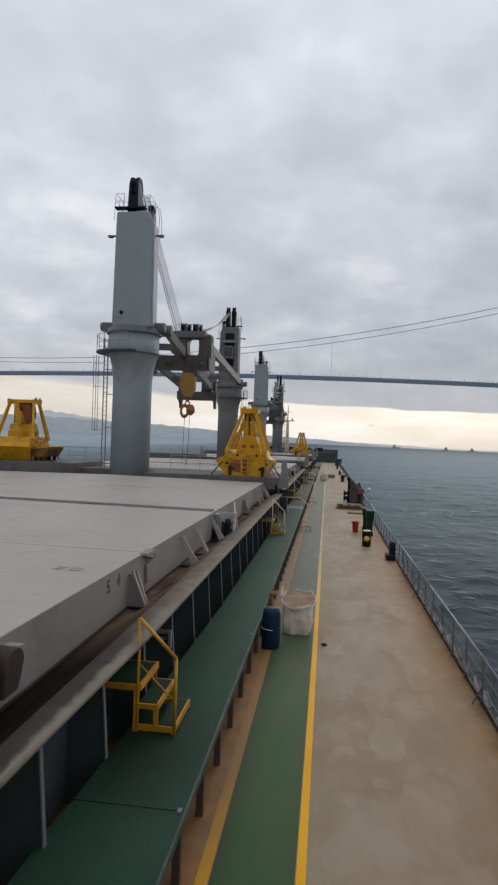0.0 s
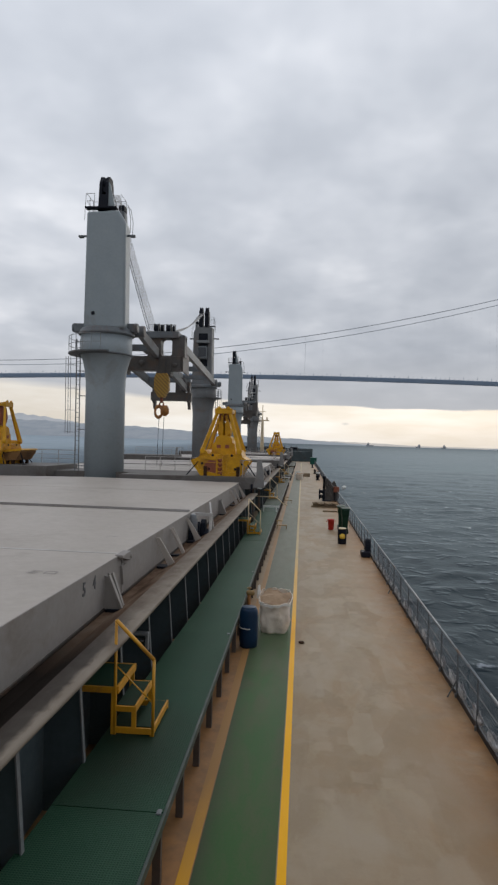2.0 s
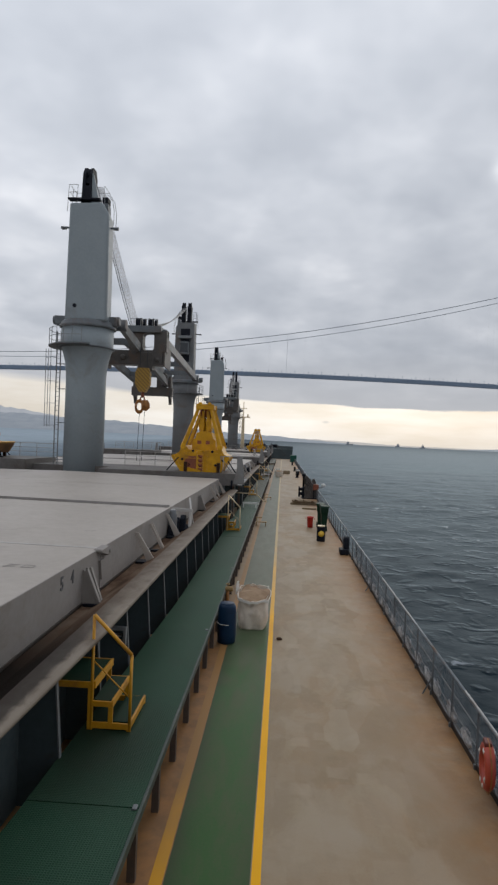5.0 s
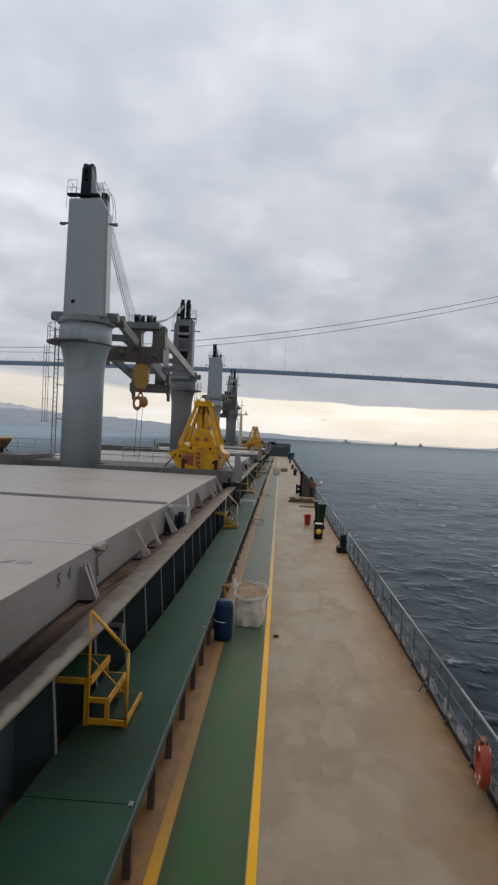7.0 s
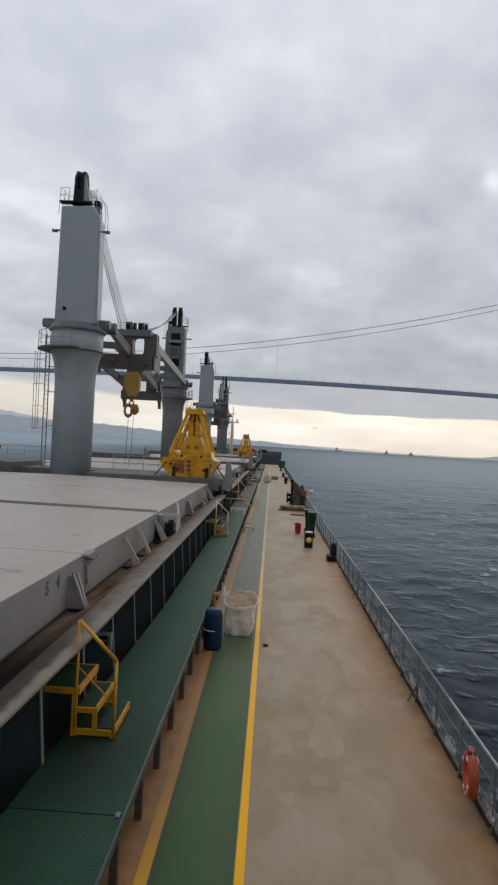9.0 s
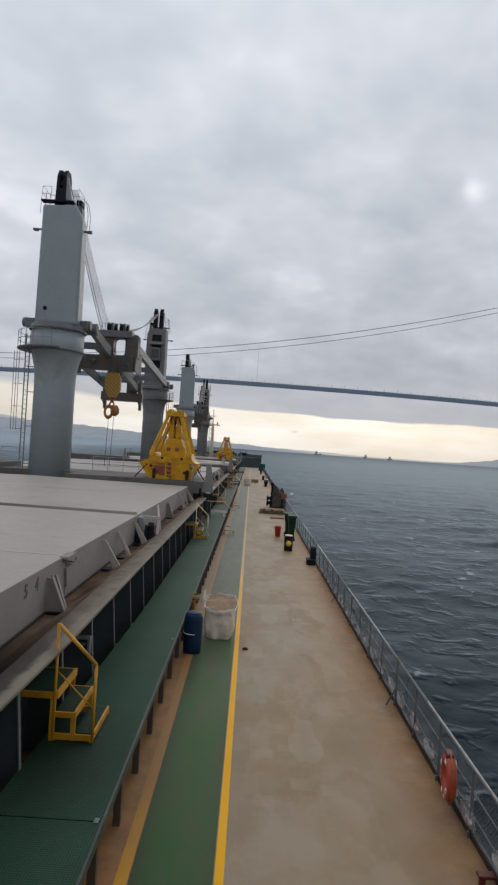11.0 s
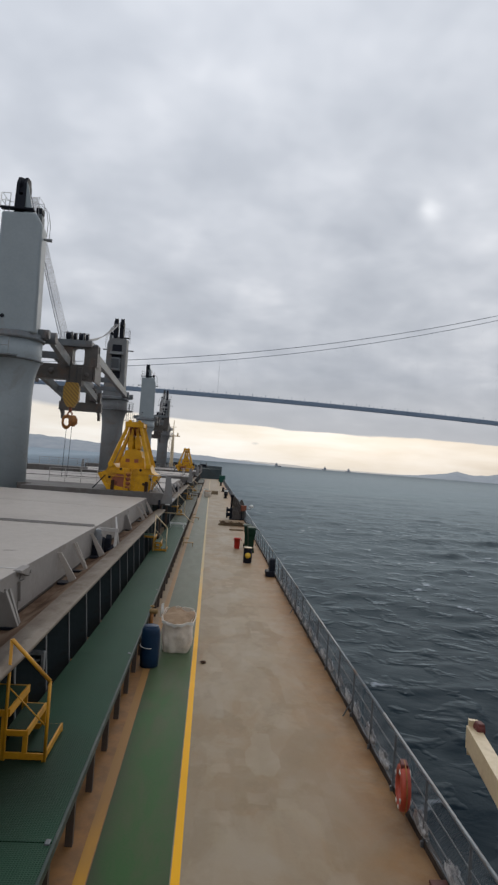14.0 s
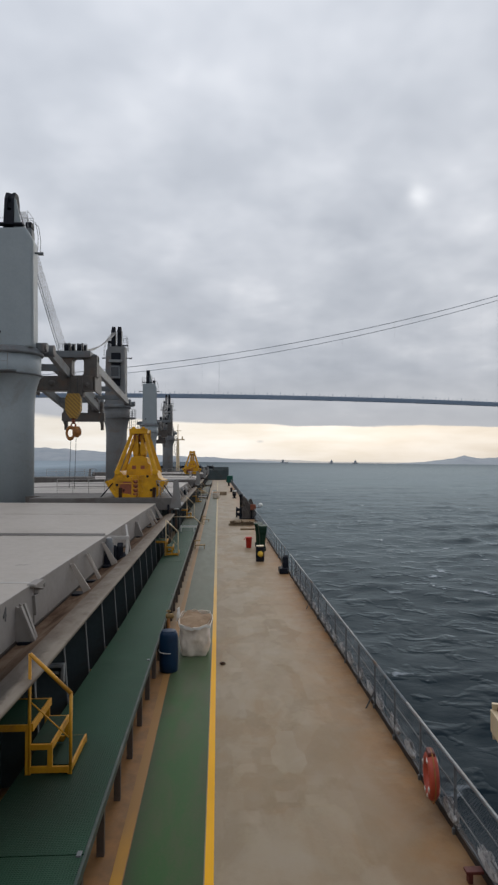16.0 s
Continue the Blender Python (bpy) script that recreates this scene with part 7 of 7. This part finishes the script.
# timber and a gangway plank across the deck
for k, (tx, ty, tl, tz, tt) in enumerate(((2.0, 52.2, 2.3, 0.0, 3), (1.9, 52.6, 2.1, 0.0, -2), (2.0, 52.4, 2.0, 0.13, 1), (1.35, 52.3, 0.8, 0.26, 4), (2.25, 48.6, 1.1, 0.0, 0))):
    bm = B()
    box(bm, -tl / 2, tl / 2, -0.12, 0.12, 0.0, 0.12, 0.01)
    single("timber_baulk", bm, M_WOOD, "weathered brown timber baulk lying on the deck", "timber", "loose timbers", m=pose(tx, ty, tz, 0, 0, tt))

ladder = thing("pilot_ladder", (2.0, 52.0, 0), "brown rope pilot ladder lying in a heap across the deck", "ladder")
for k in range(14):
    bm = B()
    box(bm, -0.24, 0.24, -0.06, 0.06, -0.015, 0.015, 0.005, pose(-0.9 + k * 0.14, 0.12 * math.sin(k * 1.7), 0.30 + 0.06 * math.sin(k * 2.3), 12 * math.sin(k), 20 * math.sin(k * 1.3), 80 + 25 * math.sin(k * 2.1)))
    part("rung", bm, M_WOOD, ladder)
for s in (-0.2, 0.2):
    bm = B()
    tube(bm, [(-1.0 + k * 0.1, s + 0.1 * math.sin(k * 1.1 + s), 0.30 + 0.06 * math.sin(k * 1.9)) for k in range(21)], 0.03, 6)
    part("side_rope", bm, M_WOOD, ladder)

# covered ladder winch and its davit at the ship's side
winch = thing("ladder_winch", (2.75, 58.5, 0), "grey canvas-covered ladder winch standing at the railing", "winch")
for y0, y1, k, shift, high in ((-0.55, 0.0, 0, -0.16, 0.92), (0.06, 0.62, 3, 0.34, 0.80)):
    bm = B()
    outline = [(-0.55, 0.09), (-0.62, 0.55), (-0.42, 1.0), (-0.48, 1.6), (-0.36, 2.2), (-0.10, 2.32), (0.08, 2.05), (0.22, 1.85), (0.36, 1.35), (0.46, 0.8), (0.48, 0.09)]
    prism(bm, [(u * 0.72 + shift + 0.10 * math.sin(k + 5 * w), w * high) for u, w in outline], "y", y0, y1)
    bmesh.ops.triangulate(bm, faces=bm.faces[:])
    bmesh.ops.subdivide_edges(bm, edges=bm.edges[:], cuts=3, use_grid_fill=True)
    for pv in bm.verts:
        pv.co += Vector((1, 1, 0.4)) * 0.16 * noise.noise(Vector((pv.co.x * 3.5, pv.co.y * 3.5 + k, pv.co.z * 2.2))) * (pv.co.z > 0.15)
    part("cover", bm, M_CANVAS, winch, "creased grey-brown canvas cover")
bm = B()
box(bm, -0.8, 0.55, -0.85, 1.1, 0.0, 0.09, 0.02)
part("base", bm, M_BLACK, winch)
bm = B()
lathe(bm, [(0.10, 0.08), (0.10, 1.95), (0.18, 2.0), (0.18, 2.18), (0.08, 2.25)], 14, (-0.62, 0.7, 0))
part("post", bm, M_BLACK, winch)
bm = B()
prism(bm, ((-0.45, 0.08), (0.25, 0.08), (0.3, 0.5), (0.1, 0.95), (-0.15, 1.1), (-0.35, 0.7)), "x", -0.78, -0.5)
bmesh.ops.bevel(bm, geom=bm.edges[:], offset=0.05, segments=2, affect="EDGES")
part("gear_case", bm, M_BLACK, winch, "black gear case")
for zz, rr in ((0.35, 0.30), (0.78, 0.26)):
    bm = B()
    lathe(bm, [(0.06, -0.26), (rr, -0.24), (rr, -0.12), (rr * 0.55, -0.1), (rr * 0.55, 0.1), (rr, 0.12), (rr, 0.24), (0.06, 0.26)], 20, (-0.86, -0.1, zz + 0.05), "x")
    part("cable_drum", bm, M_BLACK, winch, "black cable drum")
davit_box = thing("control_box", (3.05, 57.9, 0), "rust-brown control box with a white lamp beside the winch", "box")
bm = B()
box(bm, -0.04, 0.04, -0.04, 0.04, 0.0, 0.90, 0.01)
part("post", bm, M_BLACK, davit_box)
bm = B()
box(bm, -0.08, 0.42, -0.14, 0.14, 0.84, 1.36, 0.03)
part("body", bm, M_GRAB_RED, davit_box, "rust-brown box")
bm = B()
tube(bm, [(0.40, 0, 1.05), (0.86, 0, 1.08), (0.86, 0, 1.20)], 0.03, 8)
arm_part = part("lamp_arm", bm, M_STANCHION, davit_box)
bm = B()
lathe(bm, [(0.02, 0.30), (0.12, 0.27), (0.20, 0.16), (0.22, 0.04), (0.12, 0.0), (0.02, 0.0)], 18, (0.86, 0, 1.18))
part("lamp", bm, M_WHITE, arm_part, "white lamp cap")

# small things far forward


for fx, fy, fs in ((-0.34, 91.8, 1.1),):
    more = build_bag((fx, fy, 0.005))
    more.scale = (fs, fs, fs * 0.85)

bm = B()
box(bm, -0.6, 0.6, -0.5, 0.5, 0, 0.55, 0.03)
single("wooden_crate", bm, M_WOOD, "weathered wooden crate on the deck", "crate", m=pose(0.75, 101.0, 0))
far_drum = build_drum((2.55, 99.0, 0), M_BLACK, "black drum with a pale rim", 0.3, 0.9)
bm = B()
lathe(bm, [(0.31, 0.62), (0.32, 0.64), (0.32, 0.86), (0.31, 0.88)], 24)
part("pale_band", bm, M_WHITE, far_drum, "white band")
bm = B()
box(bm, -0.8, 0.8, -1.4, 1.4, 0, 1.8, 0.06)
single("green_locker", bm, M_LOCKER, "dark green deck locker near the bow", "locker", m=pose(3.0, 165.0, 0))
for fy in (62.5, 92.0, 112.0, 140.0, 170.0):
    bol = thing("mooring_bollard", (2.35, fy, 0), "dark twin mooring bollard", "bollard", "bollards")
    bm = B()
    box(bm, -0.3, 0.3, -0.75, 0.75, 0, 0.08, 0.02)
    part("base", bm, M_BLACK, bol)
    for yy in (-0.42, 0.42):
        bm = B()
        lathe(bm, [(0.17, 0.08), (0.17, 0.6), (0.22, 0.64), (0.22, 0.72), (0.17, 0.75)], 18, (0, yy, 0))
        part("post", bm, M_BLACK, bol)

# low steps off the walkway onto the deck
for ly in (38.0, 55.0):
    st = thing("low_step", (-1.22, ly, 0), "small weathered wooden step from the deck to the walkway", "step", "low steps")
    bm = B()
    box(bm, -0.22, 0.42, -0.16, 0.16, 0.22, 0.26, 0.006)
    part("tread", bm, M_STEP_WOOD, st)
    bm = B()
    box(bm, -0.26, 0.14, 0.20, 0.50, 0.45, 0.49, 0.006)
    part("tread", bm, M_STEP_WOOD, st)
    for xx in (-0.20, 0.36):
        bm = B()
        box(bm, xx - 0.02, xx + 0.02, -0.12, 0.12, 0.0, 0.22)
        if xx < 0:
            box(bm, xx - 0.02, xx + 0.02, 0.24, 0.46, 0.0, 0.45)
        part("side", bm, M_STEP_WOOD, st)

# cream davit arm that reaches out over the rail
davit = thing("davit", (3.0, 4.7, 0), "cream painted steel davit arm with a dark red end", "davit")
bm = B()
lathe(bm, [(0.2, 0.0), (0.2, 0.03), (0.13, 0.05), (0.13, 1.64)], 20)
part("column", bm, M_CREAM, davit)
bm = B()
beam(bm, (0, -0.5, 1.77), (0.71, 3.55, 1.77), 0.17, 0.28)
part("arm", bm, M_CREAM, davit)
bm = B()
beam(bm, (0.70, 3.52, 1.76), (0.72, 3.58, 1.76), 0.12, 0.46)
part("end_plate", bm, M_CREAM, davit)
bm = B()
lathe(bm, [(0.05, -0.05), (0.075, -0.05), (0.075, 0.05), (0.05, 0.05)], 16, (0.74, 3.42, 1.93), "x")
box(bm, 0.705, 0.79, 3.36, 3.50, 1.90, 2.01, 0.02)
part("sheave_guard", bm, M_DARK_RED, davit, "dark red sheave guard")

def build_net(y0, y1):
    """A fine grey net laced along the inside of the rails, sagging at its foot."""
    root = thing("safety_net", (RAIL_X + 0.015, y0, 0.08), "fine grey safety net laced to the ship's railing", "net", "nets on the railing")
    L, top, pitch = y1 - y0, 0.86, 0.06

    def place(y, h):
        bulge = 0.03 * math.sin(math.pi * h / top) * (1.0 + 0.8 * noise.noise((y * 0.8 + y0, h * 2, 1)))
        fold = 0.025 * noise.noise((y * 1.7 + y0, 0, 7)) * (1 - h / top)
        return Vector((-bulge + fold, y, h + 0.03 * noise.noise((y * 0.9 + y0, 3, 2)) * (1 - h / top)))

    bm = B()
    n = int(L / pitch)
    for i in range(-int(top / pitch), n + 1):
        for lean in (1, -1):
            pts = []
            for k in range(7):
                h = top * k / 6
                y = i * pitch + (h if lean > 0 else top - h)
                if 0 <= y <= L:
                    pts.append(place(y, h))
            if len(pts) > 1:
                tube(bm, pts, 0.0017, 3)
    tagged(part("mesh", bm, M_NET, root), kind="stuff")
    bm = B()
    tube(bm, [place(L * k / 24, 0.02) for k in range(25)], 0.012, 6)
    part("foot_rope", bm, M_NET, root)
    # bunched folds of pale netting at the foot
    for k in range(3):
        at = L * (0.15 + 0.33 * k + 0.08 * noise.noise((y0, k, 3)))
        bm = B()
        bmesh.ops.create_icosphere(bm, subdivisions=3, radius=0.09)
        for pv in bm.verts:
            c = pv.co
            pv.co = Vector((c.x * 0.45, c.y * 3.2, c.z * 1.4 + 0.12)) * (1 + 0.55 * noise.noise(c * 26 + Vector((k, y0, 0))))
            pv.co += place(at, 0.03)
        part("bunched_fold", bm, M_NET_PALE, root, "bunched pale fold of net")


for ny in range(8):
    build_net(3.4 + 3.0 * ny, 6.4 + 3.0 * ny)

# rusty socket at the deck edge
socket = thing("deck_socket", (3.13, 7.75, 0), "rusty red-brown steel socket on the deck edge", "deck fitting")
bm = B()
box(bm, -0.08, 0.14, -0.06, 0.06, 0.12, 0.16, 0.01)
part("top_plate", bm, M_DARK_RED, socket)
bm = B()
box(bm, -0.05, 0.01, -0.04, 0.04, 0.0, 0.12, 0.006)
part("leg", bm, M_DARK_RED, socket)

# bent grey pipe on the coaming behind the steps
pipe = thing("pipe_bracket", (-3.50, 12.6, 1.2), "bent grey pipe bracket on the dark coaming", "pipe")
bm = B()
tube(bm, [(0.02, 0.0, -0.3), (0.10, 0.02, 0.2), (0.14, 0.10, 0.26), (0.14, 0.85, 0.22), (0.10, 0.95, 0.14), (0.02, 0.97, -0.3)], 0.03, 8)
part("bent_pipe", bm, M_STAY_FACE, pipe)
for k in (0.0, 0.97):
    bm = B()
    box(bm, 0.0, 0.05, k - 0.07, k + 0.07, -0.36, -0.22, 0.008)
    part("clamp", bm, M_STAY_FACE, pipe)
